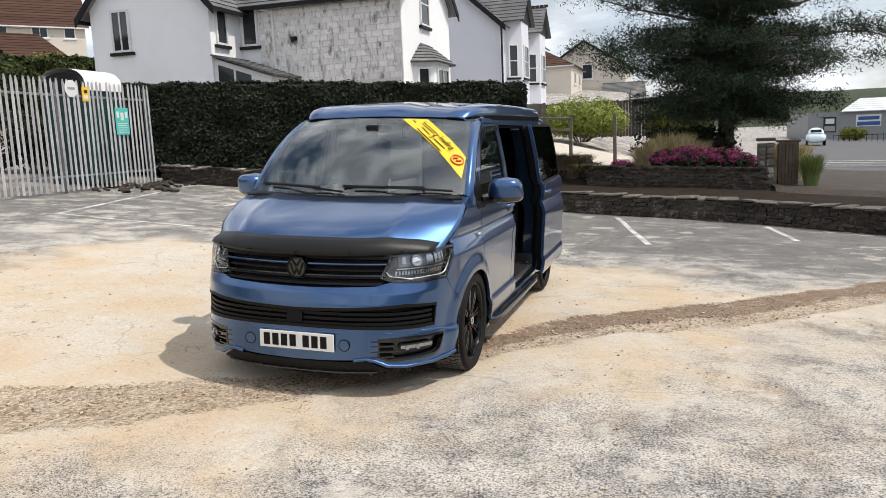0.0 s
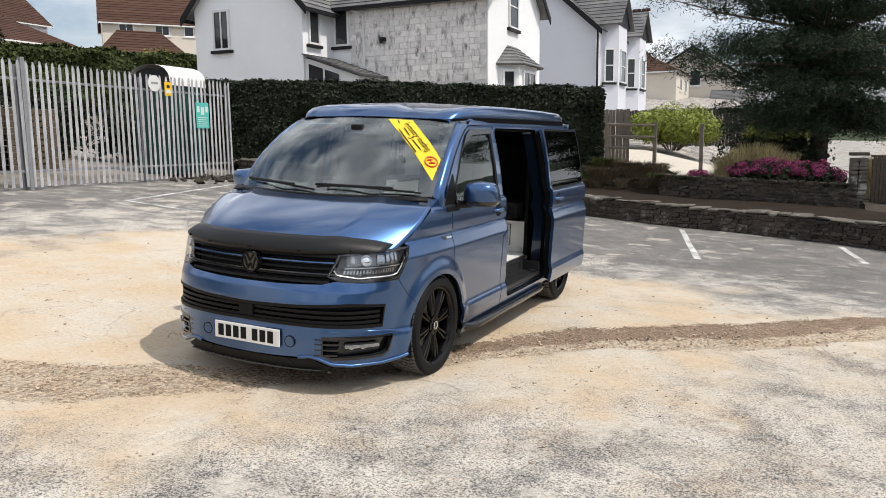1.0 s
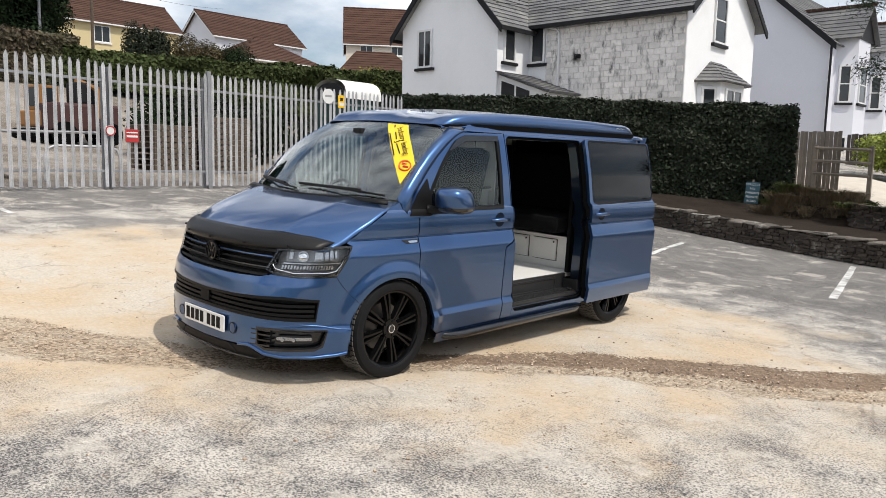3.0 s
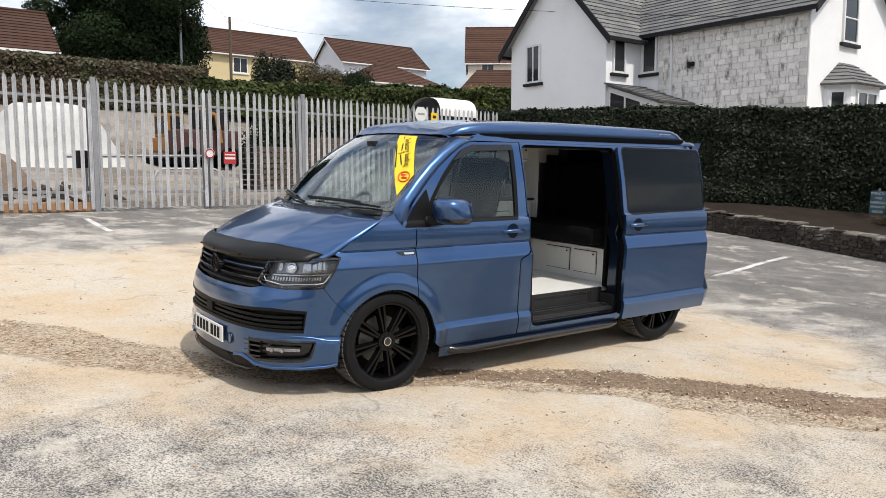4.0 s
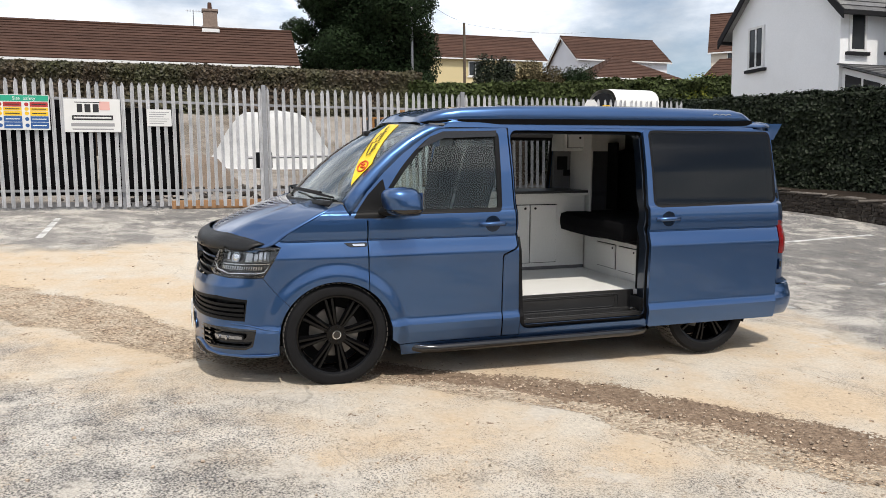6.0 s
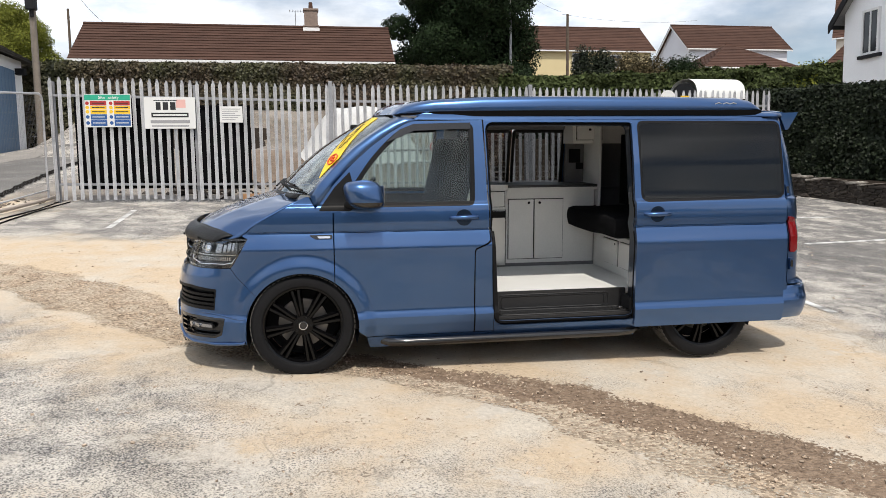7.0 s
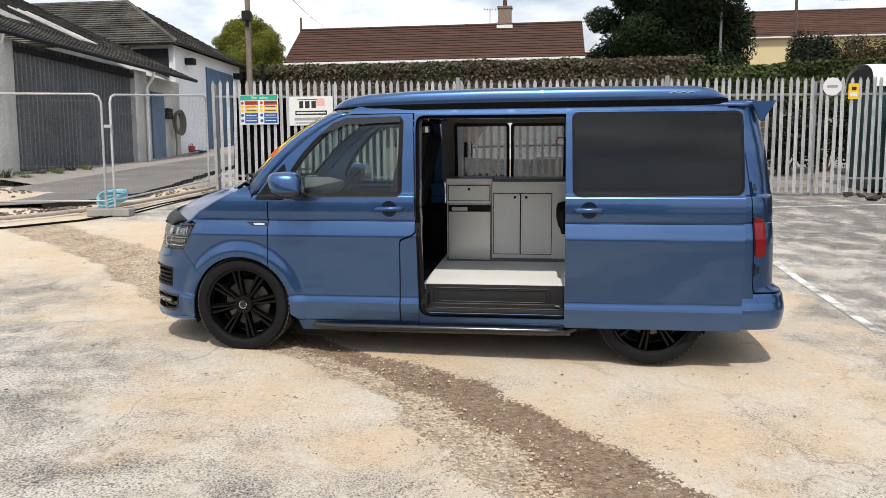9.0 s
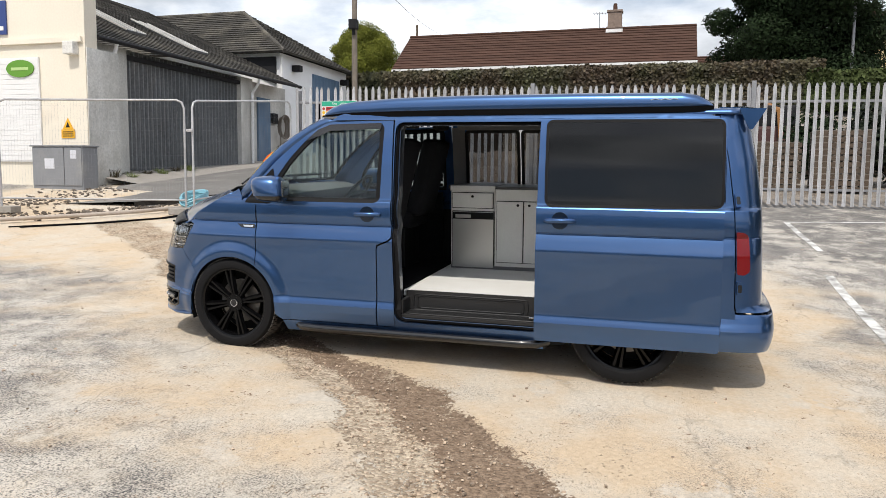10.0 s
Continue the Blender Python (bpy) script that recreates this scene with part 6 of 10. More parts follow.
# far side: one panel with a window
WIN_O = rounded([(1.42, 1.20), (1.42, 1.735), (2.46, 1.735), (2.46, 1.20)], 0.05)
panel("side_panel", sides(near_side)[1], M_paint, VAN, holes=[sides(WIN_O)[1]], thick=0.01, grid=(0.12, 0.08))
for a, b in ((1.42, 1.935), (1.945, 2.46)):
    w = rounded([(a, 1.20), (a, 1.735), (b, 1.735), (b, 1.20)], 0.045)
    fr = panel("far_window", sides(grown(w, 0.0))[1], M_trim, VAN, holes=[sides(grown(w, -0.028))[1]], off=-0.004, thick=0.02, grid=(0.2, 0.1))
    pane = panel("far_pane", sides(grown(w, -0.02))[1], glass("tinted_pane", (0.22, 0.23, 0.24), ior=1.5) if a < 1.5 else bpy.data.materials["tinted_pane"], fr, off=-0.010, thick=0.004, grid=(0.2, 0.1))
    pane.visible_shadow = False

# ---- nose ----
GRILLE_LOW = [(-qy(-0.60), 0.475), (-qx(0.5), 0.482), (0, 0.487), (qx(0.5), 0.482), (qy(-0.60), 0.475), (qy(-0.585), 0.615), (qx(0.70), 0.632), (qx(0.35), 0.612), (0, 0.603), (-qx(0.35), 0.612), (-qx(0.70), 0.632), (-qy(-0.585), 0.615)]
FOG = [(qx(0.545), 0.300), (qx(0.61), 0.272), (qy(-0.60), 0.278), (qy(-0.555), 0.300), (qy(-0.53), 0.415), (qx(0.76), 0.425), (qx(0.545), 0.418)]
half = [(0, 0.735), (qx(0.25), 0.738), (qx(0.52), 0.748), (qx(0.60), 0.768), (qx(0.75), 0.757), (qy(-0.56), 0.762), (qy(-0.50), 0.764)] + [(qy(y), z) for y, z in arch(0, 144, 176, n=8)] + [(qy(-0.386), 0.235), (qy(-0.46), 0.222), (qy(-0.60), 0.218), (qx(0.70), 0.222), (qx(0.60), 0.236), (qx(0.535), 0.268), (qx(0.48), 0.285), (qx(0.25), 0.274), (0, 0.270)]
full = half + [(-q, z) for q, z in reversed(half[1:-1])]
bumper = panel("front_bumper", full, M_paint, VAN, holes=[GRILLE_LOW, FOG, [(-q, z) for q, z in FOG]], thick=0.012, grid=(0.025, 0.025), label="blue front bumper with deep lower lip")
panel("grille_backing", grown(GRILLE_LOW, 0.02), M_ink, bumper, off=-0.055, thick=0.01, grid=(0.08, 0.1))
for k, z in enumerate((0.508, 0.540, 0.572)):
    qe = qy(-0.61)
    panel("grille_bar", [(-qe, z - 0.008), (0, z - 0.006), (qe, z - 0.008), (qe, z + 0.010), (0, z + 0.012), (-qe, z + 0.010)], M_trim, bumper, off=-0.012, thick=0.03, grid=(0.08, 0.1))
panel("grille_frame", grown(GRILLE_LOW, 0.004), M_trim, bumper, holes=[grown(GRILLE_LOW, -0.016)], off=0.002, thick=0.02, grid=(0.08, 0.1))
panel("sensor", [(-0.055, 0.515), (0.055, 0.515), (0.055, 0.585), (-0.055, 0.585)], M_ink, bumper, off=0.0, thick=0.02)
for s in (1, -1):
    f = FOG if s > 0 else [(-q, z) for q, z in FOG]
    panel("fog_recess", grown(f, 0.015), M_gloss, bumper, off=-0.045, thick=0.01, grid=(0.08, 0.1))
    for z in (0.300, 0.335, 0.372, 0.402):
        a, b = sorted((s * qx(0.50), s * qx(0.64)))
        panel("fog_fin", [(a, z - 0.004), (b, z - 0.006), (b, z + 0.006), (a, z + 0.004)], M_gloss, bumper, off=0.001, thick=0.03, grid=(0.1, 0.1))
    panel("fog_frame", grown(f, 0.003), M_gloss, bumper, holes=[grown(f, -0.014)], off=0.003, thick=0.03, grid=(0.08, 0.1))
    ql, qr = sorted((s * qx(0.67), s * qy(-0.62)))
    lamp = panel("fog_lamp", rounded([(ql, 0.328), (qr, 0.328), (qr, 0.376), (ql, 0.376)], 0.02), M_lamp_dark, bumper, off=-0.012, thick=0.02, grid=(0.04, 0.1))
    for k in range(2):
        c = skin(s * (qx(0.71) + k * 0.075), 0.352, -0.008)
        bm = bmesh.new()
        rod(bm, c, c + Vector((s * 0.006, -0.010, 0)), 0.013, 14)
        part("fog_lens", bm, M_lamp_grey, lamp, smooth=40)
    panel("fog_glass", rounded([(ql + 0.006, 0.346), (qr - 0.006, 0.346), (qr - 0.006, 0.368), (ql + 0.006, 0.368)], 0.008), M_lamp_grey, lamp, off=-0.006, thick=0.006, grid=(0.03, 0.03))
    # lip line under the recess and the round cover beside the plate
    edge = [(qx(0.40), 0.280), (qx(0.48), 0.290), (qx(0.535), 0.276), (qx(0.61), 0.244), (qx(0.72), 0.232), (qy(-0.60), 0.230), (qy(-0.46), 0.236), (qy(-0.392), 0.25)]
    bm = bmesh.new()
    pipe(bm, [skin(s * q, z, 0.004) for q, z in edge], 0.012, 8)
    part("lip", bm, M_paint, bumper, smooth=60)
    edge2 = [(qy(-0.388), 0.412), (qy(-0.46), 0.418), (qy(-0.56), 0.440), (qx(0.80), 0.452), (qx(0.62), 0.452), (qx(0.3), 0.456), (0, 0.458)]
    bm = bmesh.new()
    pipe(bm, [skin(s * q, z, -0.001) for q, z in edge2], 0.007, 8)
    part("crease", bm, M_paint, bumper, smooth=60)
    c = skin(s * 0.335, 0.375, 0.001)
    bm = bmesh.new()
    rod(bm, c + Vector((0, 0.004, 0)), c + Vector((0, -0.004, 0)), 0.036, 24)
    part("round_cover", bm, M_paint, bumper, smooth=30)
    c2 = c + Vector((0, -0.0045, 0))
    bm = bmesh.new()
    pipe(bm, [c2 + Vector((0.036 * math.cos(k * math.tau / 24), 0.001, 0.036 * math.sin(k * math.tau / 24))) for k in range(24)], 0.003, 6, closed=True)
    part("cover_ring", bm, M_trim, bumper)
# black splitter under the bumper
sp = [(0, 0.262), (qx(0.3), 0.264), (qx(0.50), 0.268), (qx(0.56), 0.235), (qx(0.62), 0.212), (qx(0.56), 0.190), (qx(0.3), 0.196), (0, 0.198)]
panel("splitter", sp + [(-q, z) for q, z in reversed(sp[1:-1])], M_trim, bumper, off=-0.006, thick=0.05, grid=(0.06, 0.05))
bm = bmesh.new()
pipe(bm, [skin(q, 0.196 + 0.02 * abs(q) ** 3, 0.006) for q in (-0.56, -0.42, -0.28, -0.14, 0.0, 0.14, 0.28, 0.42, 0.56)], 0.006, 8)
part("splitter_edge", bm, M_gloss, bumper, smooth=60)
for s in (1, -1):
    a, b = skin(s * 0.30, 0.262, -0.004), skin(s * 0.37, 0.215, -0.004)
    bm = bmesh.new()
    pipe(bm, [a, b], 0.007, 6)
    part("splitter_fin", bm, M_trim, bumper)
# number plate with plain bars
p0 = skin(0.0, 0.39, 0.0)
bm = bmesh.new()
box(bm, (-0.262, -0.006, -0.057), (0.262, 0.004, 0.057), bevel=0.004)
me = mesh_of("number_plate", bm)
me.materials.append(M_plate)
plate = new("number_plate", me)
plate.parent = bumper
plate.matrix_basis = Matrix.Translation((0.015, p0.y - 0.008, 0.391))
plate["label"] = "white number plate with dark bars"
bm = bmesh.new()
box(bm, (0, -0.0085, -0.039), (0.044, -0.0062, 0.039))
me = mesh_of("plate_bar", bm)
me.materials.append(M_ink)
for k in range(7):
    bars = new("plate_bar", me)
    bars.parent = bumper
    bars.matrix_basis = plate.matrix_basis @ Matrix.Translation((-0.232 + k * 0.062 + (0.030 if k > 3 else 0), 0, 0))

# upper grille
UG = [(0, 0.742), (qx(0.25), 0.745), (qx(0.52), 0.757), (qx(0.565), 0.785), (qx(0.595), 0.93), (qx(0.3), 0.945), (0, 0.945)]
UGF = UG + [(-q, z) for q, z in reversed(UG[1:-1])]
grille = panel("grille", grown(UGF, 0.008), M_ink, VAN, off=-0.06, thick=0.01, grid=(0.08, 0.1), label="black slatted grille with round badge")
for z, h, o in ((0.765, 0.016, -0.012), (0.803, 0.014, -0.004), (0.845, 0.012, -0.012), (0.880, 0.016, 0.0), (0.922, 0.018, -0.004)):
    qe = qx(0.56 + (z - 0.76) * 0.2)
    panel("grille_slat", [(-qe, z - h / 2), (0, z - h / 2 - 0.003), (qe, z - h / 2), (qe, z + h / 2), (0, z + h / 2 - 0.003), (-qe, z + h / 2)], M_trim, grille, off=o, thick=0.05, grid=(0.07, 0.1))
for z in (0.882, 0.812):
    qe = qx(0.575)
    panel("slat_trim", [(-qe, z - 0.004), (0, z - 0.007), (qe, z - 0.004), (qe, z + 0.004), (0, z + 0.001), (-qe, z + 0.004)], M_paint if z > 0.85 else M_gloss, grille, off=0.006, thick=0.008, grid=(0.07, 0.1))
c = skin(0.0, 0.85, 0.012)
bm = bmesh.new()
rod(bm, c + Vector((0, 0.02, 0)), c + Vector((0, -0.012, 0)), 0.076, 32, 0.070)
part("badge", bm, M_gloss, grille, smooth=30, label="round black badge")
bm = bmesh.new()
pipe(bm, [c + Vector((0.064 * math.cos(k * math.tau / 32), -0.014, 0.064 * math.sin(k * math.tau / 32))) for k in range(32)], 0.006, 6, closed=True)
for x0, z0, x1, z1 in ((-0.028, 0.050, 0.0, 0.006), (0.028, 0.050, 0.0, 0.006), (-0.045, 0.030, -0.018, -0.045), (0.045, 0.030, 0.018, -0.045), (-0.018, -0.045, 0.0, -0.004), (0.018, -0.045, 0.0, -0.004)):
    pipe(bm, [c + Vector((x0, -0.014, z0)), c + Vector((x1, -0.014, z1))], 0.006, 6)
part("badge_relief", bm, M_trim, grille, smooth=60)

# headlamps
LAMP = [(qx(0.545), 0.798), (qx(0.60), 0.936), (qx(0.75), 0.952), (qy(-0.50), 0.965), (qy(-0.375), 0.964), (qy(-0.44), 0.87), (qy(-0.495), 0.772), (qx(0.78), 0.762), (qx(0.62), 0.772)]
for s in (1, -1):
    f = LAMP if s > 0 else [(-q, z) for q, z in reversed(LAMP)]
    lamp = panel("headlamp", f, M_lamp_mid, VAN, off=-0.06, thick=0.01, grid=(0.05, 0.05), levels=False, label="clear headlamp with a chrome bowl, prisms and a light guide")
    panel("lamp_bezel", grown(f, 0.004), M_gloss, lamp, holes=[grown(f, -0.012)], off=-0.004, thick=0.05, grid=(0.06, 0.06), levels=False)
    lens = panel("lens", f, M_clear, lamp, off=0.002, thick=0.003, grid=(0.04, 0.04), levels=False)
    lens.visible_shadow = False
    guide = [(qx(0.575), 0.835), (qx(0.60), 0.806), (qx(0.72), 0.787), (qy(-0.56), 0.790), (qy(-0.50), 0.80), (qy(-0.46), 0.85), (qy(-0.43), 0.90)]
    bm = bmesh.new()
    pipe(bm, [skin(s * q, z, -0.022) for q, z in guide], 0.006, 8)
    part("light_guide", bm, M_chrome, lamp, smooth=60)
    # mirror-lined upper chamber with a round bowl and prisms, and the ribbed strip below
    a, b = sorted((s * qx(0.645), s * qy(-0.485)))
    panel("reflector", [(a, 0.862), (b, 0.862), (b, 0.950), (a, 0.940)], M_lamp_line, lamp, off=-0.048, thick=0.008, grid=(0.03, 0.03), levels=False)
    a, b = sorted((s * qx(0.64), s * qy(-0.47)))
    panel("lamp_shelf", [(a, 0.846), (b, 0.850), (b, 0.858), (a, 0.854)], M_lamp_grey, lamp, off=-0.030, thick=0.012, grid=(0.04, 0.04), levels=False)
    for q0, q1, z0, z1 in ((qx(0.668), qx(0.690), 0.880, 0.930), (qx(0.80), qx(0.835), 0.868, 0.936), (qx(0.842), qy(-0.575), 0.872, 0.944), (qy(-0.565), qy(-0.535), 0.872, 0.944), (qy(-0.522), qy(-0.505), 0.880, 0.944)):
        a, b = sorted((s * q0, s * q1))
        cell = panel("prism", rounded([(a, z0), (b, z0), (b, z1), (a, z1)], 0.006), M_lamp_grey, lamp, off=-0.034, thick=0.012, grid=(0.02, 0.02), levels=False)
        if b - a > 0.025:
            panel("prism_window", [(a + 0.005, z0 + 0.018), (b - 0.005, z0 + 0.018), (b - 0.005, z0 + 0.034), (a + 0.005, z0 + 0.030)], M_lamp_grey, cell, off=-0.030, thick=0.006, grid=(0.02, 0.02), levels=False)
    cc = skin(s * qx(0.745), 0.900, -0.045)
    nn = (skin(s * qx(0.745), 0.900, 0.0) - cc).normalized()
    bm = bmesh.new()
    rod(bm, cc, cc + nn * 0.024, 0.024, 28, 0.036)
    bowl = part("reflector_bowl", bm, M_lamp_grey, lamp, smooth=40)
    bm = bmesh.new()
    rod(bm, cc + nn * 0.0245, cc + nn * 0.030, 0.027, 28, 0.020)
    part("projector", bm, M_chrome, bowl, smooth=40)
    ql, qr = s * qx(0.63), s * qy(-0.52)
    for k in range(18):
        a, b = sorted((ql + (qr - ql) * (k + 0.12) / 18, ql + (qr - ql) * (k + 0.72) / 18))
        panel("indicator_rib", [(a, 0.812), (b, 0.812), (b, 0.838), (a, 0.838)], M_lamp_grey, lamp, off=-0.036, thick=0.008, grid=(0.02, 0.03), levels=False)

# bonnet, in lengthwise rows from its front edge to the screen
BC = [(-0.835, 0.955), (-0.80, 1.005), (-0.72, 1.058), (-0.60, 1.112), (-0.467, 1.160), (-0.30, 1.212), (-0.175, 1.248)]
BE = []
for by, bz in ((-0.60, 0.935), (-0.53, 0.958), (-0.435, 0.990), (-0.325, 1.055), (-0.205, 1.120), (-0.085, 1.188), (0.052, 1.246)):
    e = skin(qy(by), bz, -0.004)
    BE.append((e.x, e.y, e.z))
bm = bmesh.new()
rows = []
for (cy, cz), (ex, ey, ez) in zip(BC, BE):
    row = []
    for k in range(-32, 33):
        u = abs(k) / 32
        x = ex * k / 32
        w = u ** 2.6
        drop = 0.10 * u * u + 0.90 * clamp((u - 0.62) / 0.38, 0, 1) ** 1.2
        z = cz + (ez - cz) * drop + 0.007 * math.exp(-((u - 0.62) / 0.07) ** 2) * clamp((cy + 0.86) / 0.2, 0, 1)
        row.append((x, cy + (ey - cy) * w, z))
    rows.append(row)
loft(bm, rows)
bonnet = part("bonnet", bm, M_paint, VAN, smooth=60)
bonnet.modifiers.new("thickness", 'SOLIDIFY').thickness = 0.008
bonnet.modifiers["thickness"].offset = -1
# vinyl stone guard over the bonnet's front edge
bm = bmesh.new()
rows = []
for j in range(7):
    t = j / 6
    row = []
    for k in range(-20, 21):
        u = abs(k) / 20
        ex = 0.828
        x = ex * k / 20
        cy, cz = lerp([(0, -0.872), (0.25, -0.880), (0.6, -0.858), (1, -0.790)], t), lerp([(0, 0.930), (0.25, 0.955), (0.6, 1.004), (1, 1.044)], t)
        ey, ez = lerp([(0, -0.565), (0.25, -0.56), (0.6, -0.52), (1, -0.455)], t), lerp([(0, 0.945), (0.25, 0.962), (0.6, 0.990), (1, 1.008)], t)
        if u > 0.86:
            ez -= 0.02 * (u - 0.86) / 0.14 * t
        row.append((x, cy + (ey - cy) * u ** 2.55, cz + (ez - cz) * u ** 3.0 + 0.008 * math.exp(-((u - 0.66) / 0.10) ** 2) * t))
    rows.append(row)
loft(bm, rows)
guard = part("stone_guard", bm, M_guard, VAN, smooth=60, label="black vinyl stone guard on the bonnet's edge")
guard.modifiers.new("thickness", 'SOLIDIFY').thickness = 0.008
for x in (-0.66, -0.36, 0.0, 0.36, 0.66):
    u = abs(x) / 0.828
    y, z = -0.880 + 0.320 * u ** 2.55, 0.955 + 0.007 * u ** 3
    bm = bmesh.new()
    rod(bm, (x, y - 0.002, z), (x, y - 0.012, z), 0.008, 10)
    part("guard_stud", bm, M_ink, VAN)


def screen(u, v, off=0.0):
    """The windscreen: u across from -1 to 1, v from its foot to the roof."""
    a = Vector((0.848 * u, -0.185 + 0.250 * u * u, 1.254 + 0.006 * u * u))
    b = Vector((0.722 * u, 0.590 + 0.105 * u * u, 1.822 - 0.030 * u * u))
    p = a.lerp(b, v)
    n = Vector((0.25 * u, -0.58, 0.81)).normalized()
    return p + n * (0.050 * math.sin(math.pi * v) + off)


def place_screen(a, b, off=0.0):
    return screen(a, b, off)


edge = [(-1, 0), (1, 0), (1, 1), (-1, 1)]
ws = panel("windscreen", edge, M_screen, VAN, thick=0.005, place=place_screen, grid=(0.1, 0.1), levels=False)
ws.visible_shadow = False
panel("screen_border", edge, M_ink, VAN, holes=[rounded([(-0.955, 0.035), (0.955, 0.035), (0.955, 0.955), (-0.955, 0.955)], 0.05)], off=-0.006, thick=0.003, place=place_screen, grid=(0.1, 0.1), levels=False)
strip = panel("sticker", [(0.275, 0.955), (0.555, 0.955), (0.715, 0.775), (0.835, 0.63), (0.925, 0.50), (0.985, 0.40), (0.965, 0.16), (0.86, 0.315), (0.73, 0.49), (0.53, 0.715)], M_yellow, VAN, off=0.004, thick=0.002, place=place_screen, grid=(0.1, 0.1), levels=False, label="yellow advertising sticker across the windscreen")


def text_mesh(words, size, name="lettering"):
    cu = bpy.data.curves.new(name, 'FONT')
    cu.body, cu.size, cu.align_x, cu.align_y, cu.extrude = words, size, 'CENTER', 'CENTER', 0.0006
    ob = bpy.data.objects.new(name, cu)
    me = bpy.data.meshes.new_from_object(ob)
    bpy.data.objects.remove(ob)
    bpy.data.curves.remove(cu)
    return me


def on_screen(u, v, du, dv, off):
    """A frame on the windscreen whose x axis runs along the way (du, dv)."""
    p, q = screen(u, v, off), screen(u + du * 0.1, v + dv * 0.1, off)
    x = (q - p).normalized()
    n = Vector((0.25 * u, -0.58, 0.81)).normalized()
    y = n.cross(x).normalized()
    z = x.cross(y)
    return Matrix(((x.x, y.x, z.x, p.x), (x.y, y.y, z.y, p.y), (x.z, y.z, z.z, p.z), (0, 0, 0, 1)))


me = text_mesh("Industry leading", 0.066)
me.materials.append(M_ink)
shared("lettering", me, strip, on_screen(0.705, 0.69, 0.43, -0.49, 0.0065))
me = text_mesh("3", 0.07)
me.materials.append(M_ink)
shared("lettering", me, strip, on_screen(0.65, 0.665, 0.43, -0.49, 0.0065))
for k, (du, dv, w) in enumerate(((0.42, 0.91, 0.05), (0.575, 0.755, 0.12), (0.735, 0.57, 0.14), (0.63, 0.625, 0.34))):
    bm = bmesh.new()
    hh = 0.0045
    box(bm, (-w / 2, -hh, 0), (w / 2, hh, 0.0008))
    part("text_bar", bm, M_ink, strip, m=on_screen(du, dv, 0.43, -0.49, 0.0065))
bm = bmesh.new()
pipe(bm, [(0.052 * math.cos(k * math.tau / 28), 0.042 * math.sin(k * math.tau / 28), 0.001) for k in range(28)], 0.006, 4, closed=True)
pipe(bm, [(-0.030, -0.012, 0.001), (-0.012, 0.016, 0.001), (0.004, -0.014, 0.001), (0.026, 0.016, 0.001)], 0.009, 4)
part("round_mark", bm, plain("sticker_red", (0.62, 0.08, 0.02), 0.45), strip, m=on_screen(0.915, 0.365, 0.43, -0.49, 0.0065))
# scuttle and wipers
bm = bmesh.new()
loft(bm, [[(x, lerp([(0, -0.19), (1, -0.02)], abs(x / 0.86) ** 2) - 0.012, 1.240 - 0.004 * (x / 0.86) ** 2) for x in np.linspace(-0.86, 0.86, 17)], [(x * 0.965, lerp([(0, -0.175), (1, 0.0)], abs(x / 0.86) ** 2), 1.258 + 0.006 * (x / 0.86) ** 2) for x in np.linspace(-0.86, 0.86, 17)]])
sc = part("scuttle", bm, M_trim, VAN, smooth=40)
sc.modifiers.new("thickness", 'SOLIDIFY').thickness = 0.01
for u0, u1 in ((0.94, 0.10), (0.02, -0.80)):
    bm = bmesh.new()
    pipe(bm, [screen(u0 - 0.03 if u0 > 0.5 else u0, 0.015, 0.02), screen((u0 + u1) / 2, 0.035, 0.04), screen(u1, 0.06, 0.02)], 0.008, 6)
    pipe(bm, [screen(u0 - 0.25, 0.06, 0.014), screen(u1 - 0.1, 0.075, 0.012)], 0.011, 6)
    part("wiper", bm, M_trim, VAN, smooth=60)

# A pillars
for s in (1, -1):
    bm = bmesh.new()
    rows = []
    for k, v in enumerate((0.0, 0.15, 0.32, 0.50, 0.68, 0.84, 0.95, 1.0)):
        inn = screen(s, v, 0.002)
        oy, oz = DOOR_LINE[min(k, 7)]
        o = skin(s * qy(oy), oz, 0.0)
        if k == 0:
            m1, m2 = skin(s * qy(0.075), 1.236, 0.0), skin(s * qy(0.09), 1.195, 0.0)
        else:
            m1, m2 = inn.lerp(o, 0.38) + Vector((s * 0.020, -0.012, 0.006)), inn.lerp(o, 0.72) + Vector((s * 0.016, -0.008, 0.002))
        rows.append([inn, m1, m2, o])
    loft(bm, rows)
    ap = part("screen_pillar", bm, M_paint, VAN, smooth=50)
    ap.modifiers.new("thickness", 'SOLIDIFY').thickness = 0.008


# ---- roof ----
bm = bmesh.new()
rows = []
for y in (0.62, 0.72, 0.9, 1.3, 2.0, 2.8, 3.4, 3.60, 3.66):
    row = []
    for x, z in ((-0.772, 1.800), (-0.755, 1.826), (-0.70, 1.838), (-0.35, 1.850), (0, 1.853), (0.35, 1.850), (0.70, 1.838), (0.755, 1.826), (0.772, 1.800)):
        k = clamp((0.9 - y) / 0.28, 0, 1) ** 1.5
        row.append((x * (1 - 0.11 * k), y + 0.05 * (x / 0.77) ** 2 * k, z - 0.022 * k))
    rows.append(row)
loft(bm, rows)
r = part("roof", bm, M_paint, VAN, smooth=50)
r.modifiers.new("thickness", 'SOLIDIFY').thickness = 0.01
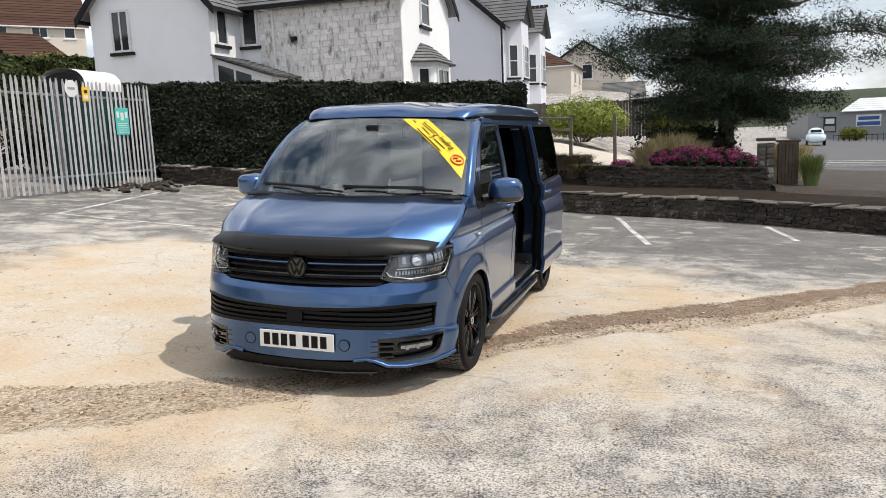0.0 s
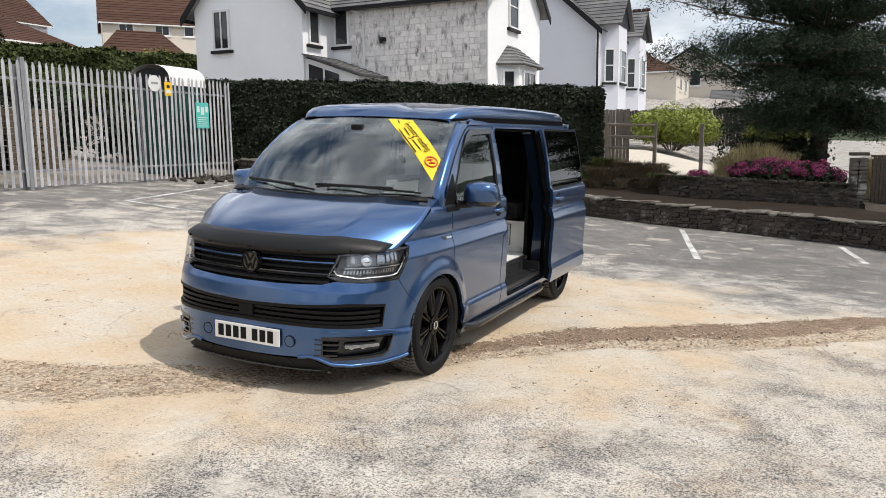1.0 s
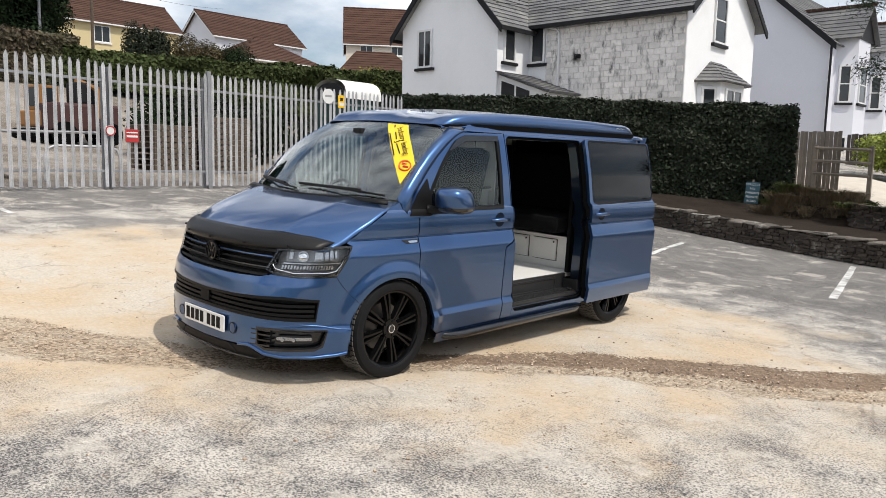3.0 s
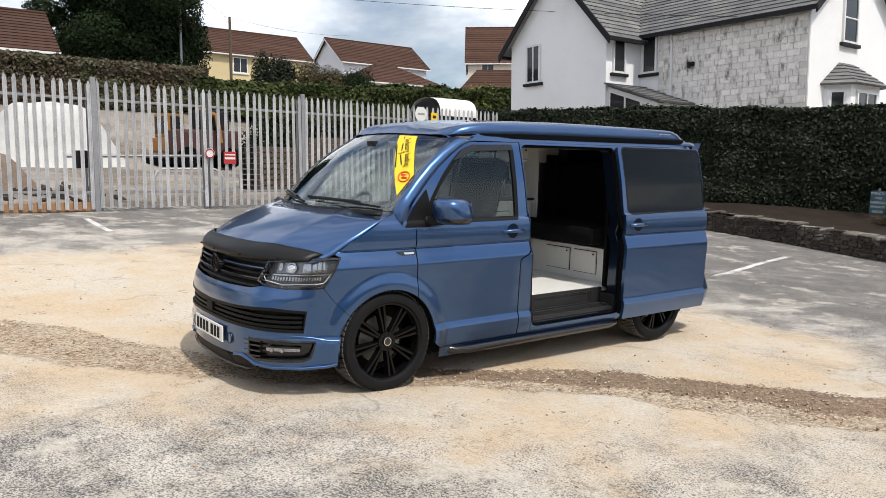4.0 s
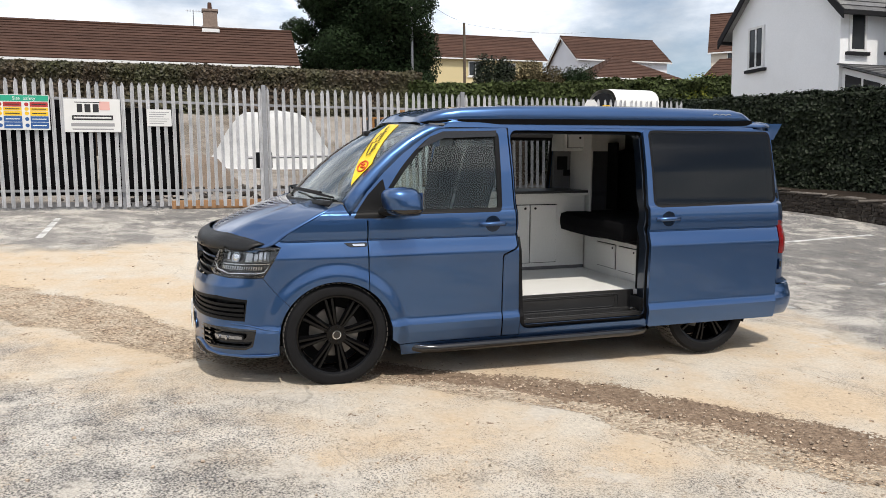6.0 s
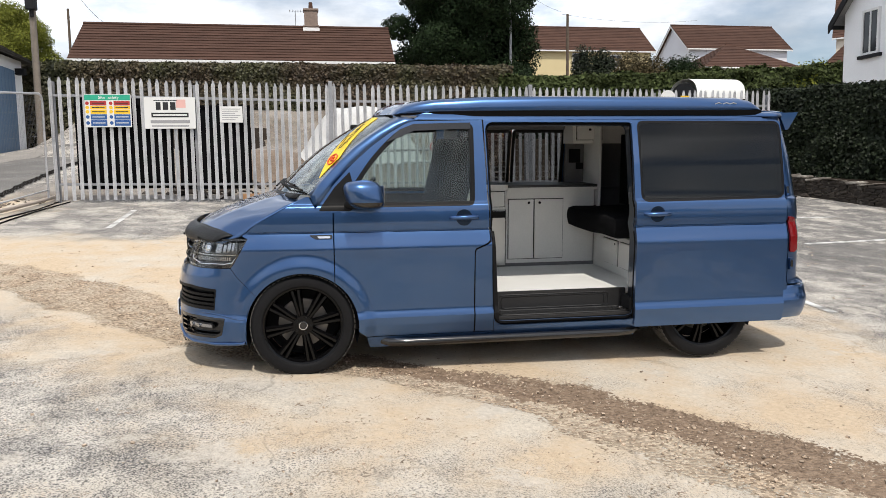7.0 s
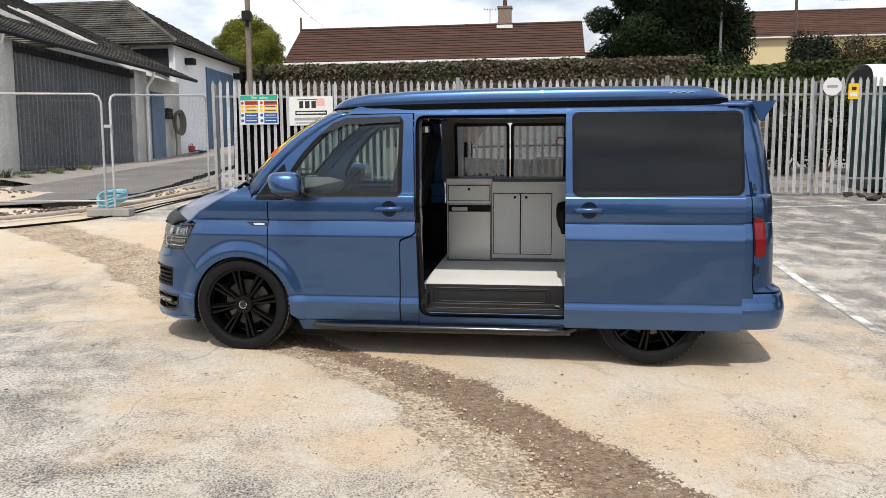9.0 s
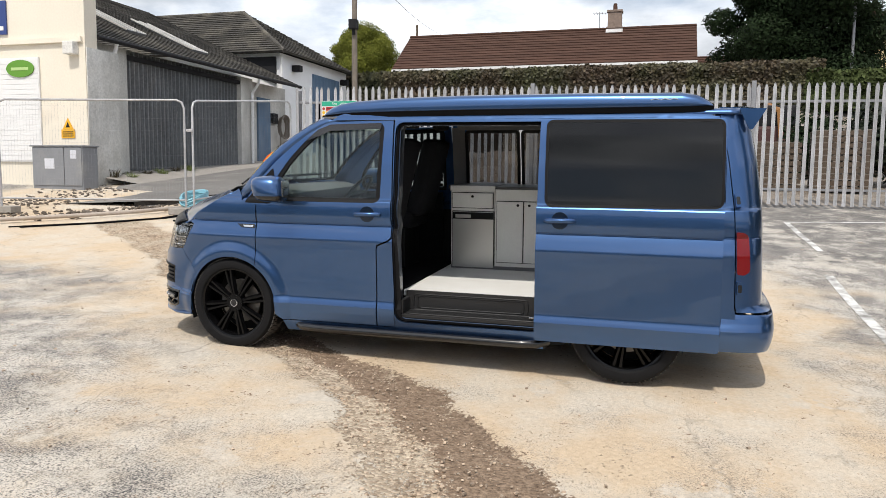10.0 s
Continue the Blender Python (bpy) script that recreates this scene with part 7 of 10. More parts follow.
SEC = [(0.575, 0.66, 1.806, 1.812), (0.62, 0.690, 1.808, 1.838), (0.70, 0.715, 1.812, 1.868), (0.80, 0.735, 1.818, 1.888), (0.95, 0.752, 1.824, 1.905), (1.30, 0.765, 1.830, 1.925), (1.8, 0.770, 1.836, 1.935), (2.6, 0.770, 1.840, 1.938), (3.30, 0.768, 1.844, 1.932), (3.40, 0.760, 1.846, 1.915), (3.47, 0.745, 1.848, 1.880), (3.50, 0.735, 1.850, 1.858)]
bm = bmesh.new()
rows = []
for y, hw, zb, zt in SEC:
    bow = 0.10 * clamp((1.0 - y) / 0.42, 0, 1) ** 1.2
    half = [(hw, zb), (hw + 0.006, zb + (zt - zb) * 0.3), (hw - 0.002, zb + (zt - zb) * 0.75), (hw - 0.022, zt), (hw - 0.055, zt + 0.008), (hw * 0.82, zt + 0.016), (hw * 0.80, zt + 0.008), (hw * 0.5, zt + 0.026), (hw * 0.48, zt + 0.018), (hw * 0.2, zt + 0.034), (0, zt + 0.036)]
    line = [(-x, z) for x, z in half] + [(x, z) for x, z in reversed(half[:-1])]
    rows.append([(x, y + bow * (x / hw) ** 2, zb + (z - zb) * (1 if zt - zb > 0.02 else 0.4)) for x, z in line])
vs = loft(bm, rows)
bm.faces.new(vs[-1])
bm.faces.new(list(reversed(vs[0])))
part("pop_top", bm, M_paint, VAN, smooth=38, label="blue elevating roof, closed")
bm = bmesh.new()
rows = []
for y, hw, zb, zt in SEC:
    bow = 0.10 * clamp((1.0 - y) / 0.42, 0, 1) ** 1.2
    k = clamp((0.95 - y) / 0.38, 0, 1)
    rows.append([(x, y + bow * (x / hw) ** 2 - 0.008 * k, z) for x, z in ((-hw - 0.012, zb - 0.034 + 0.004 * k), (-hw - 0.014, zb + 0.004), (-hw + 0.06, zb + 0.004), (0, zb + 0.004), (hw - 0.06, zb + 0.004), (hw + 0.014, zb + 0.004), (hw + 0.012, zb - 0.034 + 0.004 * k), (0, zb - 0.036))])
loft(bm, rows, close_u=True, caps=True)
part("roof_seal", bm, M_rubber, VAN, smooth=40, label="black rubber seal under the elevating roof")
bm = bmesh.new()
for y0 in (0.0, 0.09, 0.17):
    pipe(bm, [(0.769, 3.10 + y0 * 0.7, 1.892), (0.772, 3.13 + y0 * 0.7, 1.902), (0.770, 3.155 + y0 * 0.7, 1.894)], 0.004, 5)
part("roof_script", bm, M_steel, VAN, label="small pale script mark")

# ---- tail ----
T = 3.30
tail_half = [(qy(3.697), 0.52), (qy(3.697), 1.20), (qy(3.683), 1.79), (RIM_Q[-1], 1.82), (RIM_Q[-1], 0.52)]
for s in (1, -1):
    f = tail_half if s > 0 else [(-q, z) for q, z in reversed(tail_half)]
    wq = RIM_Q[-1]
    hole = [(wq - 0.62, 1.20), (wq - 0.56, 1.70), (wq - 0.004, 1.72), (wq - 0.004, 1.20)]
    hole = rounded(hole, [0.06, 0.06, 0, 0])
    hole = hole if s > 0 else [(-q, z) for q, z in reversed(hole)]
    tg = panel("tailgate_half", f, M_paint, VAN, holes=[hole], thick=0.012, grid=(0.07, 0.08), label="blue tailgate")
    panel("rear_pane", hole, M_privacy, tg, off=-0.002, thick=0.004, grid=(0.1, 0.1))
    tl = [(qy(3.704), 0.772), (qy(3.702), 0.90), (qy(3.702), 1.045), (qy(3.77), 1.040), (qy(3.81), 1.02), (qy(3.82), 0.79), (qy(3.77), 0.768)]
    tl = tl if s > 0 else [(-q, z) for q, z in reversed(tl)]
    lamp = panel("tail_lamp", rounded(tl, 0.02), M_red, VAN, off=0.014, thick=0.03, grid=(0.03, 0.04), label="red tail lamp")
    for zz in (1.245, 0.685):
        a, b = sorted((s * qy(3.703), s * qy(3.755)))
        panel("hinge", rounded([(a, zz - 0.05), (b, zz - 0.05), (b, zz + 0.04), (a, zz + 0.04)], 0.012), M_paint, VAN, off=0.020, thick=0.03, grid=(0.03, 0.05))
        panel("hinge_recess", rounded([(a + 0.008, zz - 0.028), (b - 0.012, zz - 0.028), (b - 0.012, zz + 0.022), (a + 0.008, zz + 0.022)], 0.008), M_gloss, VAN, off=0.0225, thick=0.004, grid=(0.03, 0.05))
    rb = [(qy(3.40), 0.262), (qy(3.652), 0.262), (qy(3.652), 0.50), (RIM_Q[-1], 0.50), (RIM_Q[-1], 0.23), (qy(3.75), 0.23), (qy(3.55), 0.24)]
    rb = [(q, z) for q, z in [(qy(3.60), 0.505), (RIM_Q[-1], 0.505), (RIM_Q[-1], 0.24), (qy(3.60), 0.255)]]
    rb = rb if s > 0 else [(-q, z) for q, z in reversed(rb)]

    def skin_bump(q, z, off=0.0):
        k = -0.028 + 0.040 * math.sin(math.pi * clamp((z - 0.20) / 0.32, 0, 1)) ** 0.6
        return skin(q, z, off + k)
    panel("rear_bumper", rb, M_paint, VAN, off=0.004, thick=0.015, grid=(0.05, 0.03), place=skin_bump, label="blue rear bumper")
    bm = bmesh.new()
    loft(bm, [[skin_bump(s * q, 0.504, 0.003), skin(s * q, 0.512, -0.03), skin(s * q, 0.512, -0.16)] for q in np.linspace(qy(3.60), RIM_Q[-1], 16)])
    part("bumper_top", bm, M_paint, VAN, smooth=40)
bm = bmesh.new()
rows = []
for x in np.linspace(-0.70, 0.70, 15):
    e = 0.03 * abs(x / 0.70) ** 4
    rows.append([(x, 3.54, 1.845), (x, 3.70, 1.868 - e), (x, 3.825 - e, 1.848 - e), (x, 3.825 - e, 1.832 - e), (x, 3.72, 1.80), (x, 3.60, 1.79)])
loft(bm, rows, close_u=True, caps=True)
for s in (1, -1):
    prism(bm, [(s * 0.70, 3.66, 1.83), (s * 0.70, 3.825, 1.835), (s * 0.70, 3.745, 1.70), (s * 0.70, 3.725, 1.70)], (s * 0.03, 0, 0))
part("tailgate_spoiler", bm, M_paint, VAN, smooth=40, label="blue spoiler over the tailgate")


# ---- wheels ----
M_tyre = material("tyre_rubber", (0.010, 0.010, 0.011), 0.7, spec=0.15, vary=0.2, scale=10, fine=70)
# tread rubber paler than the sidewall: sunlight on it put into the colour
M_tread = material("sunlit_tread", (0.115, 0.108, 0.100), 0.9, spec=0.1, vary=0.3, scale=12, fine=60)


def build_wheel():
    w = new("wheel")
    w.parent = VAN
    W = 0.245
    bm = bmesh.new()
    prof = [(0.262, -W / 2 + 0.02), (0.272, -W / 2 + 0.006), (0.30, -W / 2), (0.325, -W / 2 + 0.008), (0.338, -W / 2 + 0.025), (0.345, -W / 2 + 0.05), (0.3455, 0), (0.345, W / 2 - 0.05), (0.338, W / 2 - 0.025), (0.325, W / 2 - 0.008), (0.30, W / 2), (0.272, W / 2 - 0.006), (0.262, W / 2 - 0.02)]
    n = 96
    rows = []
    for k in range(n + 1):
        a = k * math.tau / n
        row = []
        for i, (r, x) in enumerate(prof):
            rr = r
            if 4 <= i <= 8:
                rr -= 0.006 if (k + (i % 2)) % 3 == 0 else 0.0
            row.append((x, rr * math.cos(a), rr * math.sin(a)))
        rows.append(row)
    loft(bm, rows)
    bmesh.ops.remove_doubles(bm, verts=bm.verts[:], dist=1e-5)
    tyre = part("tyre", bm, M_tyre, w, smooth=30)
    bm = bmesh.new()
    block_rows = 60
    for k in range(block_rows):
        a = k * math.tau / block_rows
        for j in range(5):
            x0 = -W / 2 + 0.028 + j * 0.0385
            b0 = a + (0.03 if j % 2 else 0.0)
            loft(bm, [[(x0 + dx, 0.3405 * math.cos(b0 + q), 0.3405 * math.sin(b0 + q)), (x0 + dx, rr * math.cos(b0 + q), rr * math.sin(b0 + q))] for dx, q, rr in ((0, 0, 0.346), (0.034, 0.008, 0.346), (0.034, 0.078, 0.346), (0, 0.070, 0.346), (0, 0, 0.346))])
            bm.faces.new([bm.verts.new((x0 + dx, 0.346 * math.cos(b0 + q), 0.346 * math.sin(b0 + q))) for dx, q in ((0, 0), (0.034, 0.008), (0.034, 0.078), (0, 0.070))])
    td = part("tread", bm, M_tread, tyre)
    td["kind"] = "stuff"
    bm = bmesh.new()
    rows = []
    for k in range(64 + 1):
        a = k * math.tau / 64
        rows.append([(x, r * math.cos(a), r * math.sin(a)) for r, x in ((0.262, -0.10), (0.245, -0.09), (0.238, 0.06), (0.246, 0.085), (0.252, 0.098), (0.266, 0.104), (0.270, 0.098))])
    loft(bm, rows)
    bmesh.ops.remove_doubles(bm, verts=bm.verts[:], dist=1e-5)
    for k in range(8):
        for d in (-0.085, 0.085):
            rows = []
            for t in (0, 0.25, 0.6, 1.0):
                r = 0.05 + (0.245 - 0.05) * t
                a = (k + 0.25) * math.tau / 8 + d * (1.2 - 0.2 * t) * (1.0 if t > 0.1 else 1.6)
                hw = 0.012 + 0.004 * t
                xf = 0.080 + 0.018 * t * (1.4 - t)
                c, s_ = math.cos(a), math.sin(a)
                rows.append([(xf - 0.03, r * c - hw * 1.4 * s_, r * s_ + hw * 1.4 * c), (xf, r * c - hw * 0.5 * s_, r * s_ + hw * 0.5 * c), (xf, r * c + hw * 0.5 * s_, r * s_ - hw * 0.5 * c), (xf - 0.03, r * c + hw * 1.4 * s_, r * s_ - hw * 1.4 * c)])
            loft(bm, rows, close_u=True, caps=True)
    rod(bm, (0.03, 0, 0), (0.088, 0, 0), 0.074, 28, 0.066)
    rim = part("rim", bm, M_alloy, w, smooth=35, label="gloss black multi-spoke alloy rim")
    bm = bmesh.new()
    rod(bm, (0.086, 0, 0), (0.095, 0, 0), 0.034, 24, 0.032)
    part("hub_cap", bm, M_gloss, rim, smooth=30)
    bm = bmesh.new()
    pipe(bm, [(0.0955, 0.026 * math.cos(j * math.tau / 24), 0.026 * math.sin(j * math.tau / 24)) for j in range(24)], 0.0042, 6, closed=True)
    part("cap_ring", bm, M_chrome, rim, smooth=60)
    for k in range(5):
        a = k * math.tau / 5
        bm = bmesh.new()
        rod(bm, (0.08, 0.052 * math.cos(a), 0.052 * math.sin(a)), (0.092, 0.052 * math.cos(a), 0.052 * math.sin(a)), 0.009, 6)
        part("wheel_bolt", bm, M_trim, rim)
    bm = bmesh.new()
    rod(bm, (-0.03, 0, 0), (-0.005, 0, 0), 0.165, 40)
    part("brake_disc", bm, M_disc, w, smooth=30)
    bm = bmesh.new()
    rod(bm, (-0.09, 0, 0), (-0.085, 0, 0), 0.24, 40)
    part("inner_face", bm, M_ink, w)
    return w


w0 = build_wheel()
w0.matrix_basis = pose(0.825, 0, 0.356) @ Matrix.Diagonal((1.04, 1.04, 1.04, 1))
for x, y, s, turn in ((0.825, 3.0, 1, 23), (-0.825, 0, -1, 11), (-0.825, 3.0, -1, 40)):
    copy_thing(w0, pose(x, y, 0.356, 0, 0, 0 if s > 0 else 180) @ pose(0, 0, 0, turn, 0, 0) @ Matrix.Diagonal((1.04, 1.04, 1.04, 1)))
# wheel housings and underbody
for wy in (0.0, 3.0):
    for s in (1, -1):
        bm = bmesh.new()
        rows = []
        for x in (0.93, 0.55):
            rows.append([(s * x, wy + 0.392 * math.cos(radians(a)), 0.345 + 0.392 * math.sin(radians(a))) for a in range(-20, 201, 10)])
        vs = loft(bm, rows)
        bm.faces.new(vs[1])
        part("wheel_housing", bm, M_ink, VAN, smooth=60)
bm = bmesh.new()
box(bm, (-0.86, 0.45, 0.20), (0.86, 2.58, 0.30))
box(bm, (-0.55, -0.80, 0.22), (0.55, 0.45, 0.50))
box(bm, (-0.80, 2.58, 0.30), (0.80, 3.80, 0.42))
part("underbody", bm, M_ink, VAN)
bm = bmesh.new()
pipe(bm, [(0.88, 0.53, 0.225), (0.935, 0.60, 0.215), (0.952, 0.72, 0.212), (0.952, 1.5, 0.212), (0.952, 2.28, 0.212), (0.935, 2.40, 0.215), (0.88, 2.47, 0.225)], 0.030, 12)
bar = part("side_bar", bm, M_gloss, VAN, smooth=60, label="black tubular side bar")
for y in (0.9, 1.5, 2.1):
    bm = bmesh.new()
    rod(bm, (0.948, y, 0.212), (0.80, y, 0.24), 0.018, 8)
    part("bar_bracket", bm, M_trim, bar)


# ---- mirrors ----
def mirror(s):
    h = new("door_mirror")
    h.parent = VAN

    def ball(z0, z1, mat, name, hx, hy, hz, parent, grow=0.0):
        bm = bmesh.new()
        rows = []
        for k in range(13):
            t = k / 12
            z = z0 + (z1 - z0) * t
            f = (1 - abs(z) ** 3.2) ** (1 / 3.2) if abs(z) < 1 else 0.02
            row = []
            for j in range(28):
                a = j * math.tau / 28
                ca, sa = math.cos(a), math.sin(a)
                cx = math.copysign(abs(ca) ** 0.72, ca)
                cy = math.copysign(abs(sa) ** 0.72, sa)
                yy = cy * hy * f * (0.55 if cy > 0 else 1.0)
                row.append((cx * (hx + grow) * f * (1 - 0.10 * z), yy - 0.02 * z, z * hz))
            rows.append(row)
        loft(bm, rows, close_u=True, caps=True)
        return part(name, bm, mat, parent, smooth=50)
    ball(-0.50, 1.0, M_paint, "mirror_cover", 0.132, 0.158, 0.098, h)
    ball(-1.0, -0.48, M_gloss, "mirror_base", 0.132, 0.158, 0.098, h, 0.002)
    bm = bmesh.new()
    box(bm, (-0.09, 0.078, -0.055), (0.09, 0.0875, 0.06), bevel=0.003)
    part("mirror_glass", bm, M_chrome, h)
    bm = bmesh.new()
    pipe(bm, [(-s * 0.04, 0.0, -0.07), (-s * 0.12, -0.06, -0.078), (-s * 0.18, -0.10, -0.075)], [0.030, 0.026, 0.034], 8)
    part("mirror_arm", bm, M_trim, h, smooth=50)
    h.matrix_basis = pose(s * 1.062, 0.455, 1.268, 0, 0, s * 12)
    return h


mirror(1), mirror(-1)

# ---- cab ----
bm = bmesh.new()
loft(bm, [[(x, lerp([(0, -0.16), (0.8, 0.02)], abs(x)), 1.235) for x in np.linspace(-0.80, 0.80, 9)], [(x, 0.20, 1.235) for x in np.linspace(-0.82, 0.82, 9)], [(x, 0.34, 1.20) for x in np.linspace(-0.84, 0.84, 9)], [(x, 0.36, 1.05) for x in np.linspace(-0.85, 0.85, 9)], [(x, 0.28, 0.85) for x in np.linspace(-0.85, 0.85, 9)]])
part("dashboard", bm, M_lining, VAN, smooth=40)
bm = bmesh.new()
wc, wu = Vector((-0.40, 0.50, 1.16)), Vector((0, 0.62, 0.78))
pipe(bm, [wc + (Vector((1, 0, 0)) * math.cos(k * math.tau / 32) + wu * math.sin(k * math.tau / 32)) * 0.19 for k in range(32)], 0.016, 8, closed=True)
pipe(bm, [wc - Vector((0.19, 0, 0)), wc + Vector((0.19, 0, 0))], 0.018, 8)
pipe(bm, [wc, wc - wu * 0.18], 0.018, 8)
pipe(bm, [wc, wc + Vector((0, -0.2, -0.16))], 0.04, 8)
part("steering_wheel", bm, M_trim, VAN, smooth=60)


def cab_seat(x):
    st = new("cab_seat")
    st.parent = VAN
    bm = bmesh.new()
    box(bm, (-0.25, -0.25, 0.0), (0.25, 0.27, 0.16), bevel=0.05)
    part("seat_cushion", bm, M_seat, st, smooth=60)
    bm = bmesh.new()
    box(bm, (-0.24, -0.07, 0.0), (0.24, 0.07, 0.68), bevel=0.055, m=pose(0, 0.27, 0.12, -14, 0, 0))
    part("seat_back", bm, M_seat, st, smooth=60)
    bm = bmesh.new()
    box(bm, (-0.13, -0.05, 0.0), (0.13, 0.05, 0.18), bevel=0.04, m=pose(0, 0.46, 0.86, -8, 0, 0))
    part("head_rest", bm, M_seat, st, smooth=60)
    bm = bmesh.new()
    box(bm, (-0.21, -0.2, -0.36), (0.21, 0.2, 0.0), bevel=0.02)
    part("seat_box", bm, M_trim, st)
    st.matrix_basis = pose(x, 0.83, 0.86)
    return st


cab_seat(0.42), cab_seat(-0.42)
bm = bmesh.new()
box(bm, (-0.85, 0.30, 0.44), (0.85, 1.34, 0.50))
part("cab_floor", bm, M_carpet, VAN)
bm = bmesh.new()
box(bm, (-0.05, 0.40, 1.70), (0.05, 0.46, 1.755), bevel=0.015)
box(bm, (-0.14, 0.47, 1.69), (0.14, 0.50, 1.755), bevel=0.015)
part("rear_view_mirror", bm, M_trim, VAN)

# ---- living space ----
bm = bmesh.new()
box(bm, (-0.90, 1.34, 0.455), (0.715, 3.62, 0.500), bevel=0.004)
part("floor", bm, M_lino, VAN, label="pale grey vinyl floor")
bm = bmesh.new()
box(bm, (0.712, 1.37, 0.33), (0.735, 2.44, 0.502))
box(bm, (0.735, 1.37, 0.33), (0.905, 2.44, 0.356), bevel=0.004)
box(bm, (0.735, 1.37, 0.356), (0.90, 1.40, 0.46), bevel=0.01)
box(bm, (0.735, 2.41, 0.356), (0.90, 2.44, 0.46), bevel=0.01)
M_step = material("step_plastic", (0.022, 0.022, 0.023), 0.45, spec=0.4, vary=0.15, scale=10, fine=90, bump=0.0006)
step = part("step_well", bm, M_step, VAN, label="ribbed black step in the doorway")
for y0, y1, z0, z1, x in ((1.46, 2.27, 0.376, 0.466, 0.737), (1.43, 2.30, 0.366, 0.478, 0.736)):
    ring = rounded([(y0, z0), (y1, z0), (y1, z1), (y0, z1)], 0.03)
    bm = bmesh.new()
    pipe(bm, [(x, y, z) for y, z in ring], 0.004, 6, closed=True)
    part("riser_moulding", bm, M_step, step, smooth=60)
bm = bmesh.new()
pipe(bm, [(x, y, 0.360) for x, y in rounded([(0.745, 1.42), (0.895, 1.42), (0.895, 2.395), (0.745, 2.395)], 0.05)], 0.007, 8, closed=True)
part("tray_rim", bm, M_step, step, smooth=60)
for k in range(12):
    bm = bmesh.new()
    x = 0.745 + k * 0.013
    box(bm, (x, 1.42, 0.356), (x + 0.006, 2.36, 0.361))
    part("rib", bm, M_step, step)
bm = bmesh.new()
box(bm, (0.84, 2.33, 0.375), (0.88, 2.37, 0.39), bevel=0.005)
part("step_lamp", bm, M_lamp_grey, VAN)
# lining of walls and ceiling
bm = bmesh.new()
loft(bm, [[(-0.90, y, 0.50), (-0.89, y, 1.15), (-0.862, y, 1.19)] for y in (1.36, 3.62)])
loft(bm, [[(-0.765, y, 1.735), (-0.74, y, 1.79)] for y in (1.36, 3.62)])
loft(bm, [[(-0.866, y, 1.18), (-0.772, y, 1.75)] for y in (2.47, 3.62)])
loft(bm, [[(-0.866, y, 1.18), (-0.772, y, 1.75)] for y in (1.30, 1.42)])
lw = part("wall_lining", bm, M_lining, VAN)
lw.modifiers.new("thickness", 'SOLIDIFY').thickness = 0.012
bm = bmesh.new()
box(bm, (-0.75, 0.72, 1.785), (0.75, 3.46, 1.800))
part("ceiling_lining", bm, M_lining, VAN)
bm = bmesh.new()
box(bm, (0.70, 2.48, 0.50), (0.735, 3.46, 1.78))
box(bm, (-0.735, 3.46, 0.50), (0.735, 3.49, 1.78))
part("rear_lining", bm, M_carpet, VAN)


def unit(name, y0, y1, z0, z1, x=-0.42, mat=None, depth=0.42, label=""):
    bm = bmesh.new()
    box(bm, (x - depth, y0, z0), (x, y1, z1), bevel=0.004)
    return part(name, bm, mat or M_cupboard, VAN, label)


def front(parent, y0, y1, z0, z1, x=-0.42, mat=None, knob=True, top=True, name="door"):
    """A cupboard door set in a dark gap, with a round catch."""
    bm = bmesh.new()
    box(bm, (x + 0.0005, y0 - 0.006, z0 - 0.006), (x + 0.003, y1 + 0.006, z1 + 0.006))
    part("door_gap", bm, M_ink, parent)
    bm = bmesh.new()
    box(bm, (x + 0.001, y0, z0), (x + 0.017, y1, z1), bevel=0.004)
    d = part(name, bm, mat or M_cupboard, parent)
    if knob:
        bm = bmesh.new()
        ky = y1 - 0.045 if knob == 1 else (y0 + 0.045 if knob == 2 else (y0 + y1) / 2)
        rod(bm, (x + 0.017, ky, z1 - 0.03), (x + 0.020, ky, z1 - 0.03), 0.012, 14)
        part("catch", bm, M_trim, parent)
    return d


fr = unit("fridge_unit", 1.395, 1.790, 0.50, 1.21, label="pale cupboard with drawer and steel fridge")
front(fr, 1.412, 1.775, 1.045, 1.175, knob=3, name="drawer")
front(fr, 1.412, 1.785, 0.515, 1.010, mat=M_steel, knob=0, name="fridge_door")
bm = bmesh.new()
box(bm, (-0.404, 1.412, 0.945), (-0.400, 1.785, 1.005))
part("fridge_panel", bm, M_ink, fr)
bm = bmesh.new()
box(bm, (-0.400, 1.44, 0.955), (-0.398, 1.58, 0.985))
part("fridge_handle", bm, M_steel, fr)
kc = unit("kitchen_unit", 1.795, 2.62, 0.50, 1.21, label="pale kitchen cupboard with two doors")
front(kc, 1.815, 2.045, 0.570, 1.105, knob=1)
front(kc, 2.055, 2.320, 0.570, 1.105, knob=2)
bm = bmesh.new()
box(bm, (-0.425, 1.395, 0.50), (-0.415, 2.62, 0.53))
part("plinth", bm, M_lining, VAN)
bm = bmesh.new()
box(bm, (-0.862, 1.375, 1.212), (-0.392, 1.80, 1.242), bevel=0.006)
box(bm, (-0.862, 1.805, 1.212), (-0.392, 2.64, 1.236), bevel=0.006)
part("worktop", bm, M_worktop, VAN, label="dark worktop")
bm = bmesh.new()
box(bm, (-0.40, 1.395, 1.195), (-0.388, 1.80, 1.240), bevel=0.003)
box(bm, (-0.40, 1.805, 1.190), (-0.388, 2.64, 1.212), bevel=0.003)
part("worktop_edge", bm, M_cupboard, VAN)
